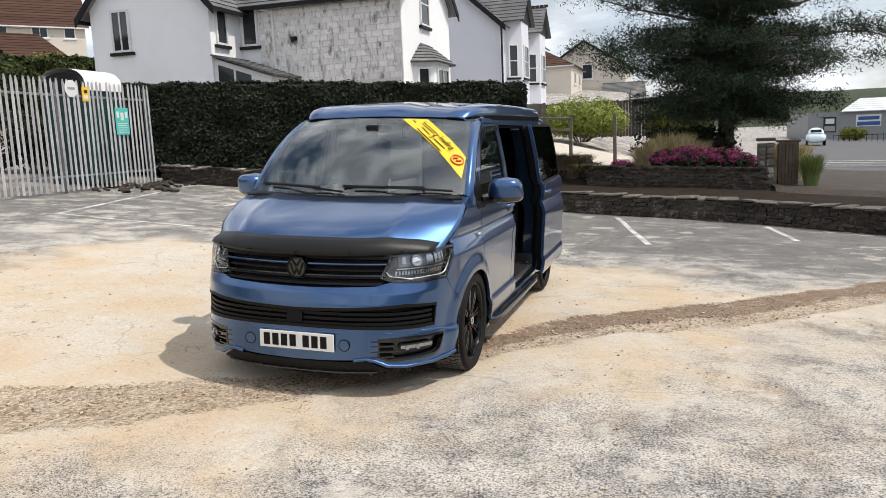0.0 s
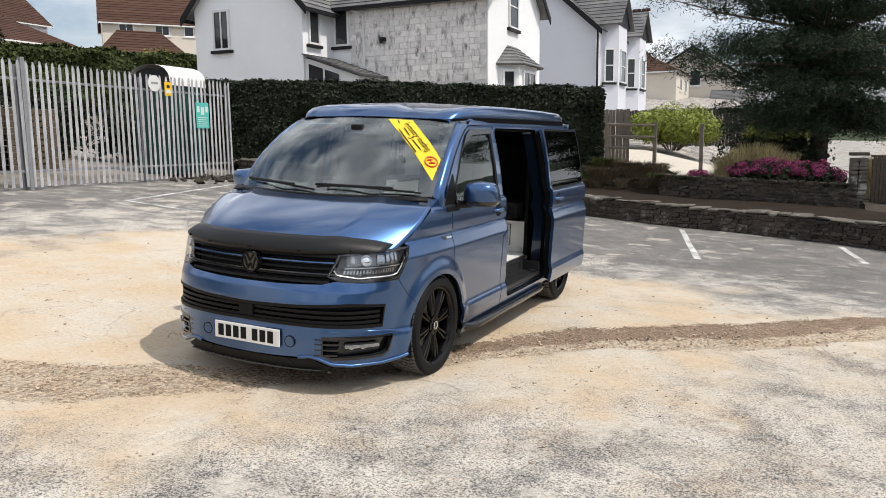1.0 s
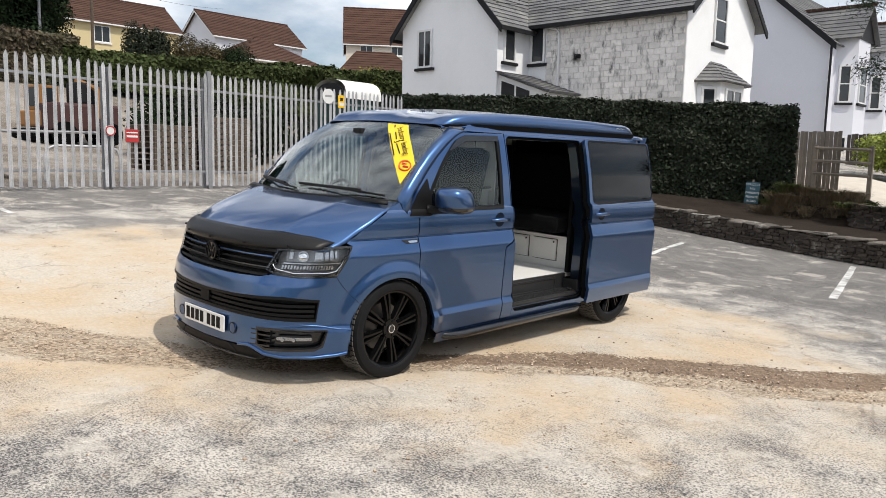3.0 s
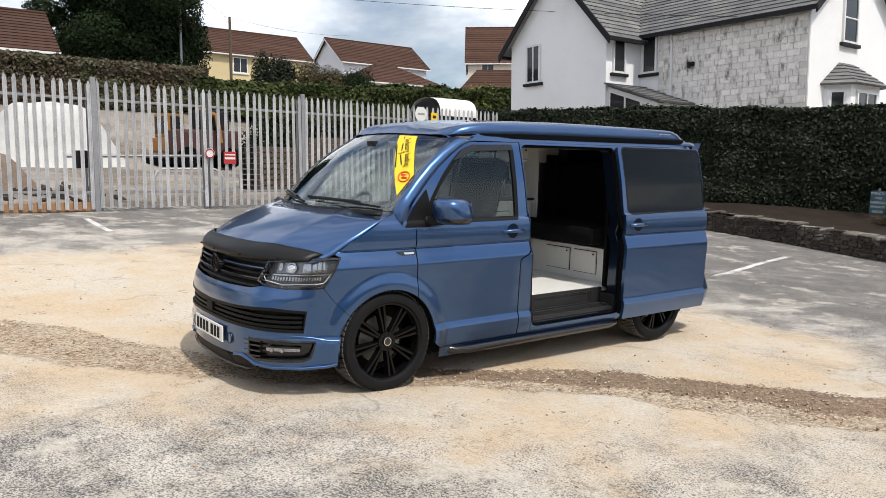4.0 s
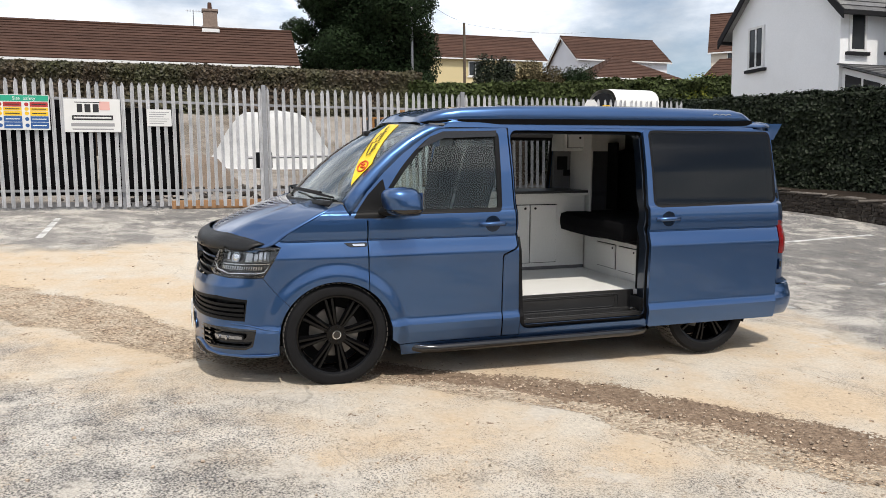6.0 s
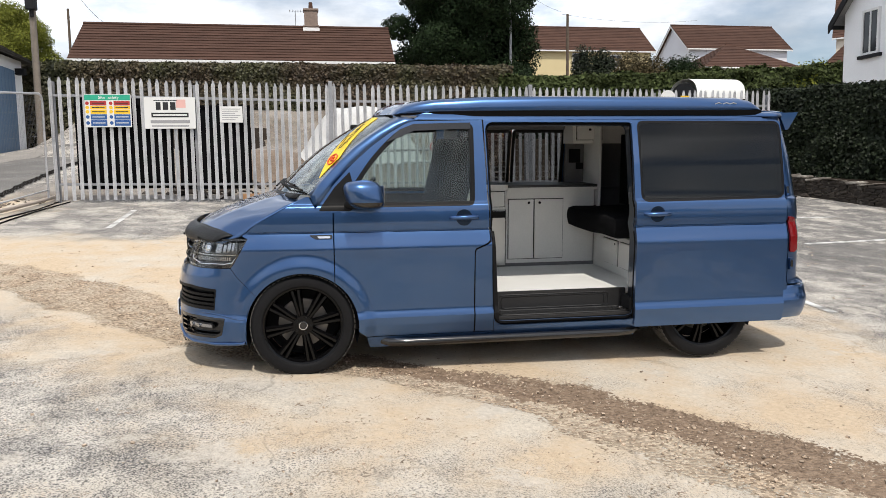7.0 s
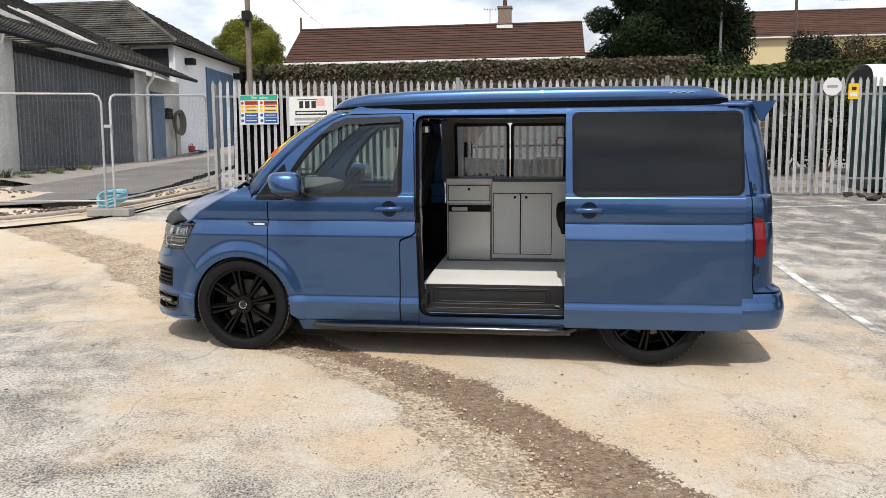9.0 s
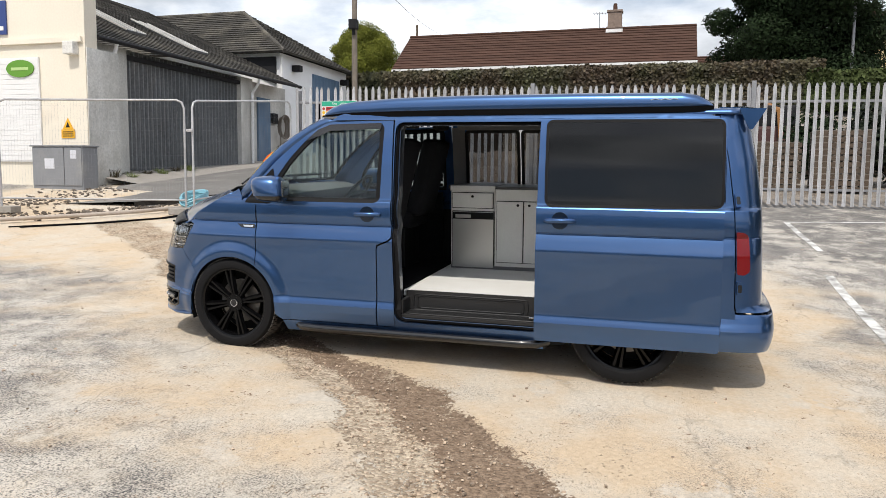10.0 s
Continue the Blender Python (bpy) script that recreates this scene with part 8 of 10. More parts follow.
oh = unit("overhead_locker", 2.44, 3.1, 1.60, 1.775, x=-0.52, depth=0.26, label="pale overhead locker")
front(oh, 2.48, 2.72, 1.635, 1.755, x=-0.52, knob=3)
unit("tall_panel", 2.64, 2.66, 0.50, 1.775, x=-0.36, depth=0.46)
unit("wall_board", 2.46, 2.64, 1.24, 1.60, x=-0.76, depth=0.03, mat=M_lining)
bm = bmesh.new()
box(bm, (-0.758, 2.49, 1.42), (-0.745, 2.60, 1.55), bevel=0.004)
box(bm, (-0.758, 2.56, 1.36), (-0.745, 2.63, 1.42), bevel=0.004)
part("control_panel", bm, M_ink, VAN)
# bench seat across the rear
bm = bmesh.new()
box(bm, (-0.40, 2.62, 0.50), (0.70, 3.35, 0.82), bevel=0.004)
bench = part("bench_base", bm, M_cupboard, VAN, label="pale bench base with two locker doors")
for x0, x1 in ((-0.15, 0.16), (0.22, 0.50)):
    bm = bmesh.new()
    box(bm, (x0 - 0.006, 2.617, 0.566), (x1 + 0.006, 2.6195, 0.786))
    part("door_gap", bm, M_ink, bench)
    bm = bmesh.new()
    box(bm, (x0, 2.603, 0.572), (x1, 2.619, 0.780), bevel=0.004)
    part("door", bm, M_cupboard, bench)
    bm = bmesh.new()
    rod(bm, (x1 - 0.03, 2.603, 0.755), (x1 - 0.03, 2.600, 0.755), 0.010, 12)
    part("catch", bm, M_trim, bench)
bm = bmesh.new()
box(bm, (-0.55, 2.36, 0.86), (0.66, 3.25, 1.04), bevel=0.07)
bmesh.ops.subdivide_edges(bm, edges=bm.edges[:], cuts=3, use_grid_fill=True)
for v in bm.verts:
    v.co += Vector((0, 1, 1)) * 0.010 * noise.noise(v.co * 6)
part("bench_cushion", bm, M_carpet, VAN, smooth=60, label="black bench cushion")
bm = bmesh.new()
box(bm, (-0.55, 3.0, 1.0), (0.66, 3.2, 1.62), bevel=0.07, m=None)
part("bench_back", bm, M_carpet, VAN, smooth=60)
bm = bmesh.new()
box(bm, (-0.50, 2.9, 1.05), (-0.34, 2.92, 1.68))
part("black_screen", bm, M_ink, VAN)


# ---- signs on the fence ----
def board(name, y0, y1, z0, z1, mat, label, x=None, category="sign", t=0.012):
    xa = (fence_x((y0 + y1) / 2) if x is None else x) + 0.022
    b = thing(name, pose(xa, (y0 + y1) / 2 + 0.07, (z0 + z1) / 2 - fall(xa, (y0 + y1) / 2)), label, category)
    w, h = (y1 - y0) / 2, (z1 - z0) / 2
    bm = bmesh.new()
    box(bm, (0, -w, -h), (t, w, h), bevel=0.003)
    part("sheet", bm, mat, b)
    return b


def patch(b, y0, y1, z0, z1, mat, name="block", x=0.013):
    bm = bmesh.new()
    box(bm, (x, y0, z0), (x + 0.0015, y1, z1))
    return part(name, bm, mat, b)


def words(b, text, size, y, z, mat, x=0.0145):
    me = text_mesh(text, size)
    me.materials.append(mat)
    return shared("lettering", me, b, pose(x, y, z, 90, 0, 90))


S_white = plain("sign_white", (0.70, 0.70, 0.69), 0.45)
S_black = plain("sign_black", (0.015, 0.015, 0.016), 0.45)
S_green = plain("sign_green", (0.02, 0.35, 0.22), 0.45)
S_red = plain("sign_red", (0.40, 0.03, 0.03), 0.45)
S_yellow = plain("sign_yellow", (0.80, 0.50, 0.02), 0.45)
S_blue = plain("sign_dark_blue", (0.02, 0.09, 0.28), 0.45)
S_teal = plain("sign_teal", (0.10, 0.50, 0.45), 0.45)
S_pink = plain("sign_pink", (0.72, 0.42, 0.38), 0.45)
S_grey = plain("sign_grey", (0.30, 0.30, 0.31), 0.5)

b = board("company_sign", -3.16, -2.20, 1.82, 2.43, S_white, "white company sign with black bars on the fence")
for y0, y1, z0, z1 in ((-0.26, -0.17, 0.06, 0.21), (-0.13, -0.03, 0.06, 0.21), (0.01, 0.11, 0.06, 0.21)):
    patch(b, y0, y1, z0, z1, S_black)
patch(b, 0.12, 0.30, 0.10, 0.26, S_pink)
patch(b, -0.30, 0.14, 0.235, 0.25, S_black)
patch(b, -0.35, 0.35, -0.085, 0.005, S_black, "banner")
patch(b, -0.32, 0.32, -0.055, -0.025, S_white, "text_bar", 0.015)
patch(b, -0.37, 0.37, -0.20, -0.14, S_grey, "text_bar")
patch(b, -0.35, 0.35, -0.265, -0.24, S_grey, "text_bar")
b = board("site_safety_sign", -4.25, -3.39, 1.81, 2.44, S_white, "site safety board with coloured panels on the fence")
patch(b, -0.42, 0.42, 0.20, 0.305, S_green, "header")
words(b, "Site", 0.085, -0.10, 0.25, S_white)
words(b, "safety", 0.085, 0.115, 0.25, S_white)
for side in (-1, 1):
    c = side * 0.215
    for z0, z1, m in ((0.10, 0.185, S_red), (0.03, 0.09, S_yellow), (-0.06, 0.02, S_yellow), (-0.17, -0.07, S_blue), (-0.29, -0.18, S_blue)):
        patch(b, c - 0.10, c + 0.195, z0, z1, m)
        patch(b, c - 0.07, c + 0.16, (z0 + z1) / 2 - 0.008, (z0 + z1) / 2 + 0.008, S_white if m is S_blue else S_black, "text_bar", 0.015)
        bm = bmesh.new()
        rod(bm, (0.013, c - 0.155, (z0 + z1) / 2), (0.0145, c - 0.155, (z0 + z1) / 2), 0.034, 18)
        part("symbol", bm, m, b)
b = board("white_notice", -1.74, -1.30, 1.98, 2.30, S_white, "white paper notice on the fence")
for k in range(6):
    patch(b, -0.18, 0.18 - 0.05 * (k % 3), 0.10 - k * 0.042, 0.112 - k * 0.042, S_grey, "text_bar")
b = board("yellow_sign", 8.37, 8.57, 2.63, 2.94, S_yellow, "small yellow warning sign on the fence")
patch(b, -0.07, 0.07, -0.10, -0.02, S_white)
patch(b, -0.04, 0.05, 0.02, 0.09, S_black, "symbol")
b = board("teal_sign", 9.38, 9.81, 1.94, 2.56, S_teal, "teal safety notice on the fence")
for k in range(5):
    patch(b, -0.16, 0.16 - 0.04 * (k % 2), -0.26 + 0.05 * k, -0.245 + 0.05 * k, S_white, "text_bar")
patch(b, -0.05, 0.05, 0.02, 0.20, S_white, "symbol")
patch(b, -0.18, -0.10, 0.08, 0.22, S_white, "symbol")
patch(b, 0.10, 0.18, 0.08, 0.22, S_white, "symbol")
rs = thing("round_sign", pose(fence_x(8.12) + 0.03, 8.12, 2.95), "round pale pictogram sign on the fence", "sign")
bm = bmesh.new()
rod(bm, (0, 0, 0), (0.01, 0, 0), 0.18, 24)
part("disc", bm, S_white, rs)
bm = bmesh.new()
box(bm, (0.0105, -0.10, -0.02), (0.013, 0.10, 0.03))
part("symbol", bm, S_grey, rs)
b = board("gate_sign", 2.92, 3.18, 1.43, 1.68, S_red, "small red and white sign on the gate")
patch(b, -0.11, 0.11, -0.03, 0.01, S_white, "text_bar")
patch(b, -0.11, 0.11, 0.05, 0.075, S_white, "text_bar")
rs = thing("round_sign", pose(fence_x(2.63) + 0.03, 2.69, 1.62 - fall(-9.8, 2.6)), "small round prohibition sign on the gate", "sign")
bm = bmesh.new()
rod(bm, (0, 0, 0), (0.01, 0, 0), 0.10, 20)
part("disc", bm, S_white, rs)
bm = bmesh.new()
pipe(bm, [(0.012, 0.085 * math.cos(k * math.tau / 20), 0.085 * math.sin(k * math.tau / 20)) for k in range(20)], 0.012, 6, closed=True)
part("ring", bm, S_red, rs)

# ---- mesh site fence panels ----
def site_panel(name, a, b, label):
    a, b = Vector((*a, 0)), Vector((*b, 0))
    za, zb = ground_z(a.x, a.y) + 0.12, ground_z(b.x, b.y) + 0.12
    t = thing(name, pose(0, 0, 0), label, "fence", "mesh site fence panels")
    d = (b - a).normalized()
    bm = bmesh.new()
    r = 0.14
    pts = [a + Vector((0, 0, za)), a + Vector((0, 0, za + 1.95 - r)), a + d * r * 0.3 + Vector((0, 0, za + 1.95 - r * 0.3)), a + d * r + Vector((0, 0, za + 1.95)), b - d * r + Vector((0, 0, zb + 1.95)), b - d * r * 0.3 + Vector((0, 0, zb + 1.95 - r * 0.3)), b + Vector((0, 0, zb + 1.95 - r)), b + Vector((0, 0, zb))]
    pipe(bm, pts, 0.021, 8)
    pipe(bm, [a + Vector((0, 0, za + 0.15)), b + Vector((0, 0, zb + 0.15))], 0.016, 8)
    part("tube_frame", bm, M_galv, t, smooth=60)
    bm = bmesh.new()
    L = (b - a).length
    n = int(L / 0.06)
    for k in range(1, n):
        p = a.lerp(b, k / n)
        z = za + (zb - za) * k / n
        rod(bm, p + Vector((0, 0, z + 0.15)), p + Vector((0, 0, z + 1.93)), 0.0009, 3, caps=False)
    for k in range(8):
        rod(bm, a + Vector((0, 0, za + 0.3 + k * 0.22)), b + Vector((0, 0, zb + 0.3 + k * 0.22)), 0.0009, 3, caps=False)
    w = part("mesh_infill", bm, M_rail, t)
    w["kind"] = "stuff"
    return t


site_panel("site_fence_panel", (-5.86, -5.02), (-9.35, -4.88), "galvanised mesh site fence panel")
site_panel("site_fence_panel", (-5.76, -5.12), (-5.0, -8.54), "galvanised mesh site fence panel")
site_panel("site_fence_panel", (-4.95, -8.64), (-4.4, -12.1), "galvanised mesh site fence panel")
for x, y in ((-5.81, -5.07), (-4.97, -8.59)):
    ft = thing("ballast_block", pose(x, y, ground_z(x, y), 0, 0, 8), "grey concrete block holding the site fence", "ballast block", "ballast blocks of the site fence")
    bm = bmesh.new()
    box(bm, (-0.14, -0.36, 0), (0.14, 0.36, 0.13), bevel=0.02)
    part("block", bm, M_concrete, ft)
cl = thing("fence_clip", pose(-5.81, -5.07, 2.08), "steel clip joining two fence panels", "clip")
bm = bmesh.new()
box(bm, (-0.03, -0.09, -0.025), (0.03, 0.09, 0.025), bevel=0.008)
part("clamp", bm, M_galv, cl)
hs = thing("hose_coil", pose(-6.35, -5.25, ground_z(-6.35, -5.25)), "coiled pale blue hose on the ground", "hose")
bm = bmesh.new()
pts = []
for k in range(90):
    a = k * 0.42
    pts.append((0.30 * math.cos(a) * (1 + 0.1 * math.sin(k * 0.7)), 0.22 * math.sin(a) - 0.1, 0.05 + 0.20 * abs(math.sin(a * 0.5)) + k * 0.0016))
pipe(bm, pts, 0.018, 6)
part("hose", bm, plain("blue_hose", (0.22, 0.48, 0.58), 0.4), hs, smooth=60)
rl = thing("hose_reel", pose(-20.4, -11.05, 3.1), "wound hose on a wall reel", "hose reel")
bm = bmesh.new()
for j in range(4):
    pipe(bm, [((0.30 + 0.03 * j) * math.cos(k * math.tau / 24), 0.02 + 0.05 * j, (0.36 + 0.03 * j) * math.sin(k * math.tau / 24)) for k in range(24)], 0.03, 6, closed=True)
pipe(bm, [(0.3, 0.1, -0.1), (0.35, 0.15, -0.8), (0.5, 0.2, -1.2)], 0.03, 6)
part("hose", bm, M_wood, rl, smooth=60)

M_broken = material("broken_tarmac", (0.105, 0.085, 0.068), 0.95, vary=0.4, scale=4, fine=40, second=(0.26, 0.22, 0.18), mask=(0.5, 0.65))
# rough broken edge, rubble and a board across the west end of the car park
def rubble(name, spots, size, mat, label, seed):
    r = random.Random(seed)
    bm = bmesh.new()
    for x, y, n, spread in spots:
        for _ in range(n):
            px, py = x + r.gauss(0, spread), y + r.gauss(0, spread)
            k = len(bm.verts)
            bm.from_mesh(STONES[r.randrange(7)])
            bm.verts.ensure_lookup_table()
            s = size * r.uniform(0.4, 1.4)
            bmesh.ops.transform(bm, matrix=Matrix.Translation((px, py, ground_z(px, py) + s * 0.2)) @ pose(0, 0, 0, r.uniform(-30, 30), r.uniform(-30, 30), r.uniform(0, 360)) @ Matrix.Diagonal((s, s * r.uniform(0.6, 1), s * r.uniform(0.25, 0.5), 1)), verts=bm.verts[k:])
    ob = part(name, bm, mat)
    return tagged(ob, label, "rubble", "", "stuff")


rubble("rubble", [(-7.0, -7.2, 60, 0.28), (-7.8, -6.6, 60, 0.3), (-8.6, -6.0, 50, 0.3), (-9.6, -5.6, 40, 0.35), (-7.4, -9.0, 50, 0.5), (-8.4, -9.6, 70, 0.5), (-10.5, -9.8, 50, 0.5), (-5.4, -7.0, 120, 0.30), (-6.3, -6.4, 120, 0.26), (-4.7, -7.8, 90, 0.35), (-6.4, -9.3, 120, 0.5)], 0.055, M_broken, "broken tarmac and earth along a dug trench", 3)
rubble("rubble", [(-11.5, -2.0, 60, 0.7), (-12.5, 0.2, 50, 0.9), (-9.9, 9.6, 26, 0.4), (-9.7, 10.5, 26, 0.35)], 0.16, M_stone, "loose stones along the foot of the fence", 4)
r6 = random.Random(66)
gs = bmesh.new()
for k in range(420):
    x, y = r6.uniform(-5.5, 4.8), r6.uniform(-3.6, 7.5)
    if abs(x) < 0.95 and -0.95 < y < 4.0:
        continue
    n0 = len(gs.verts)
    gs.from_mesh(STONES[r6.randrange(7)])
    gs.verts.ensure_lookup_table()
    s = r6.choice((0.008, 0.011, 0.014, 0.020))
    bmesh.ops.transform(gs, matrix=Matrix.Translation((x, y, ground_z(x, y) + 0.012 * noise.noise(Vector((x * 0.7, y * 0.7, 2.0))) + s * 0.2)) @ pose(0, 0, 0, r6.uniform(-30, 30), 0, r6.uniform(0, 360)) @ Matrix.Diagonal((s, s * 0.7, s * 0.6, 1)), verts=gs.verts[n0:])
for k in range(1500):
    a, b2 = r6.choice(list(zip(SILT, SILT[1:])))
    t = r6.random()
    x, y = a[0] + (b2[0] - a[0]) * t + r6.gauss(0, 0.26), a[1] + (b2[1] - a[1]) * t + r6.gauss(0, 0.22)
    n0 = len(gs.verts)
    gs.from_mesh(STONES[r6.randrange(7)])
    gs.verts.ensure_lookup_table()
    s = r6.choice((0.005, 0.006, 0.008, 0.010, 0.013, 0.019))
    bmesh.ops.transform(gs, matrix=Matrix.Translation((x, y, ground_z(x, y) - 0.006 + s * 0.15)) @ pose(0, 0, 0, r6.uniform(-30, 30), 0, r6.uniform(0, 360)) @ Matrix.Diagonal((s, s * 0.8, s * 0.6, 1)), verts=gs.verts[n0:])
tagged(part("gravel", gs, material("loose_gravel", (0.44, 0.345, 0.26), 0.9, vary=0.3, island=0.6)), "loose stones lying on the car park", "gravel", "", "stuff")
pk = thing("ground_pipe", pose(0, 0, 0), "long pale pipe lying along the trench", "pipe")
bm = bmesh.new()
pipe(bm, [(x, y, ground_z(x, y) + 0.07) for x, y in ((-9.9, -4.95), (-9.0, -5.02), (-8.0, -5.14), (-7.0, -5.32), (-6.2, -5.56), (-5.4, -6.0), (-4.7, -6.6), (-3.9, -7.45), (-3.0, -8.6))], 0.036, 8)
part("tube", bm, material("dusty_pipe", (0.40, 0.34, 0.29), 0.7, vary=0.2, scale=3, fine=20), pk, smooth=60)
for off in (0.0, 0.16):
    cb = thing("ground_cable", pose(0, 0, 0), "thin dark cable lying across the ground", "cable", "cables on the ground")
    bm = bmesh.new()
    pipe(bm, [(x, y + off + 0.05 * math.sin(x * 2 + off * 9), ground_z(x, y) + 0.018) for x, y in ((-9.5, -4.75), (-8.4, -4.82), (-7.3, -4.9), (-6.2, -5.0), (-5.2, -5.3), (-4.4, -5.9), (-3.6, -6.9))], 0.012, 6)
    part("wire", bm, M_rubber, cb, smooth=60)
# raised tarmac slab with a broken dark edge
EDGE = [(-24.0, -7.25), (-18.1, -7.1), (-12.2, -6.35), (-9.6, -5.95), (-8.2, -5.85), (-7.0, -6.25), (-6.2, -6.9)]
bm = bmesh.new()
rows = []
for x in np.arange(-24.0, -6.3, 0.16):
    ye = float(np.interp(x, [p[0] for p in EDGE], [p[1] for p in EDGE])) + 0.07 * noise.noise(Vector((x * 2.1, 0, 3))) + 0.04 * noise.noise(Vector((x * 6.0, 1, 3)))
    row = [(x, ye + 0.10, ground_z(x, ye) - 0.06), (x, ye + 0.03 * noise.noise(Vector((x * 5, 4, 0))), ground_z(x, ye) + 0.02), (x, ye - 0.02, ground_z(x, ye) + 0.11)]
    for k in range(1, 7):
        y = ye - 0.02 + (-9.35 - ye) * k / 6
        row.append((x, y, ground_z(x, y) + 0.11 - (0.05 if x < -9 else 0.17) * k / 6 + 0.012 * noise.noise(Vector((x, y, 0)))))
    rows.append(row)
vs = loft(bm, rows)
bm.normal_update()
for f in bm.faces:
    f.material_index = 1 if abs(f.normal.z) < 0.7 else 0
structure(part("slab", bm, [material("yard_tarmac", (0.155, 0.148, 0.140), 0.9, vary=0.25, scale=0.9, fine=30, bump=0.006, second=(0.25, 0.235, 0.215), mask=(0.48, 0.66)), material("broken_edge", (0.028, 0.025, 0.022), 0.95, spec=0.1, vary=0.5, scale=6, fine=30, bump=0.03)]), "raised grey tarmac slab with a broken dark edge", "slab")
# clutter at the foot of the workshop wall
rc = thing("red_can", pose(-21.15, -10.85, ground_z(-21.15, -10.85) + 0.06), "small red plastic can by the workshop wall", "can")
bm = bmesh.new()
box(bm, (-0.14, -0.09, 0), (0.14, 0.09, 0.26), bevel=0.04)
body = part("can_body", bm, plain("red_plastic", (0.40, 0.02, 0.02), 0.4), rc, smooth=50)
bm = bmesh.new()
pipe(bm, [(-0.09, 0, 0.24), (-0.07, 0, 0.33), (0.07, 0, 0.33), (0.09, 0, 0.24)], 0.015, 6)
part("can_handle", bm, bpy.data.materials["red_plastic"], rc, smooth=60)
bs = thing("blue_sheet", pose(-21.9, -10.8, ground_z(-21.9, -10.8) + 0.03, 0, 0, 8), "crumpled blue plastic sheet on the ground", "sheet")
bm = bmesh.new()
rows = []
for j in range(9):
    rows.append([(-0.6 + 1.2 * i / 16, -0.18 + 0.36 * j / 8, 0.03 + 0.11 * abs(noise.noise(Vector((i * 0.6, j * 0.5, 2)))) * math.sin(math.pi * j / 8)) for i in range(17)])
loft(bm, rows)
part("folds", bm, plain("blue_plastic", (0.04, 0.16, 0.40), 0.45), bs, smooth=60).modifiers.new("thickness", 'SOLIDIFY').thickness = 0.006
# timber along the foot of the gate
tb = thing("timber_baulk", pose(fence_x(-0.35) - 0.14, -0.35, ground_z(-9.75, -0.35), 0, 0, 2.6), "orange-brown timber baulk along the fence's foot", "timber")
bm = bmesh.new()
box(bm, (-0.07, -0.95, 0.0), (0.07, 0.95, 0.17), bevel=0.012)
part("baulk", bm, material("orange_timber", (0.34, 0.19, 0.095), 0.8, vary=0.3, scale=4, fine=30, bump=0.004), tb)
# concrete apron before the shed doors
bm = bmesh.new()
loft(bm, [[(x, -10.9, 0.50 + (-x - 10) * 0.012 - fall(x, -10.9)), (x, -9.3, ground_z(x, -9.3) + 0.075), (x, -9.1, ground_z(x, -9.1) - 0.05)] for x in (-9.7, -12, -14, -17, -20, -24)])
structure(part("apron", bm, M_concrete), "worn concrete apron before the shed", "apron")

# ---- yard behind the fence ----
def heap(name, x, y, w, d, h, mat, label, seed, flat=0.35, category="heap"):
    bm = bmesh.new()
    n, m = 36, 26
    rows = []
    for j in range(m + 1):
        row = []
        for i in range(n + 1):
            u, v = -1 + 2 * i / n, -1 + 2 * j / m
            r = math.hypot(u, v)
            k = step01(clamp((1.02 - r) / (1 - flat), 0, 1))
            px, py = x + v * d / 2, y + u * w / 2
            row.append((px, py, ground_z(px, py) - 0.05 + h * k * (1 + 0.10 * noise.noise(Vector((u * 3, v * 3, seed)))) + 0.04 * noise.noise(Vector((u * 9, v * 9, seed)))))
        rows.append(row)
    loft(bm, rows)
    return tagged(part(name, bm, mat, smooth=60), label, category)


heap("chippings_mound", -22.3, 1.95, 5.2, 4.2, 1.95, material("pale_chippings", (0.60, 0.60, 0.59), 0.95, vary=0.12, scale=3, fine=40, bump=0.03), "large heap of pale stone chippings in the yard", 3.3)
heap("rubble_mound", -14.6, -1.0, 3.0, 2.6, 0.8, material("brown_rubble", (0.22, 0.17, 0.13), 0.95, vary=0.35, scale=4, fine=30, bump=0.05), "low heap of brown rubble by the fence", 5.1)
heap("earth_mound", -24.0, -3.5, 4.0, 3.0, 1.1, M_soil, "heap of dark earth in the yard", 6.1)

dg = thing("excavator", pose(-21.5, 5.7, ground_z(-21.5, 5.7), 0, 0, 20) @ Matrix.Diagonal((0.85, 0.85, 0.85, 1)), "small yellow excavator parked in the yard", "excavator")
M_dy = material("machine_yellow", (0.26, 0.12, 0.03), 0.5, vary=0.2)
bm = bmesh.new()
box(bm, (-0.6, -0.7, 0.55), (0.7, 0.7, 1.15), bevel=0.08)
part("body", bm, M_dy, dg)
bm = bmesh.new()
box(bm, (-0.4, -0.6, 1.15), (0.5, 0.2, 2.1), bevel=0.06)
part("cab", bm, M_dy, dg)
bm = bmesh.new()
box(bm, (0.5, -0.5, 1.3), (0.52, 0.1, 2.0))
box(bm, (-0.3, -0.62, 1.3), (0.4, -0.605, 2.0))
part("cab_glass", bm, M_pane, dg)
for s in (-1, 1):
    bm = bmesh.new()
    box(bm, (-0.9, s * 0.75 - 0.2, 0.0), (0.9, s * 0.75 + 0.2, 0.5), bevel=0.2)
    part("track", bm, M_rubber, dg)
bm = bmesh.new()
pipe(bm, [(0.6, 0.4, 1.0), (1.3, 0.4, 2.3), (2.2, 0.4, 2.0), (2.4, 0.4, 0.9)], [0.13, 0.15, 0.11, 0.09], 6)
part("boom", bm, M_dy, dg)
tk = thing("trailer_tank", pose(-20.5, 6.4, ground_z(-20.5, 6.4)) @ Matrix.Diagonal((0.9, 0.9, 0.9, 1)), "dark red machine parked in the yard", "machine")
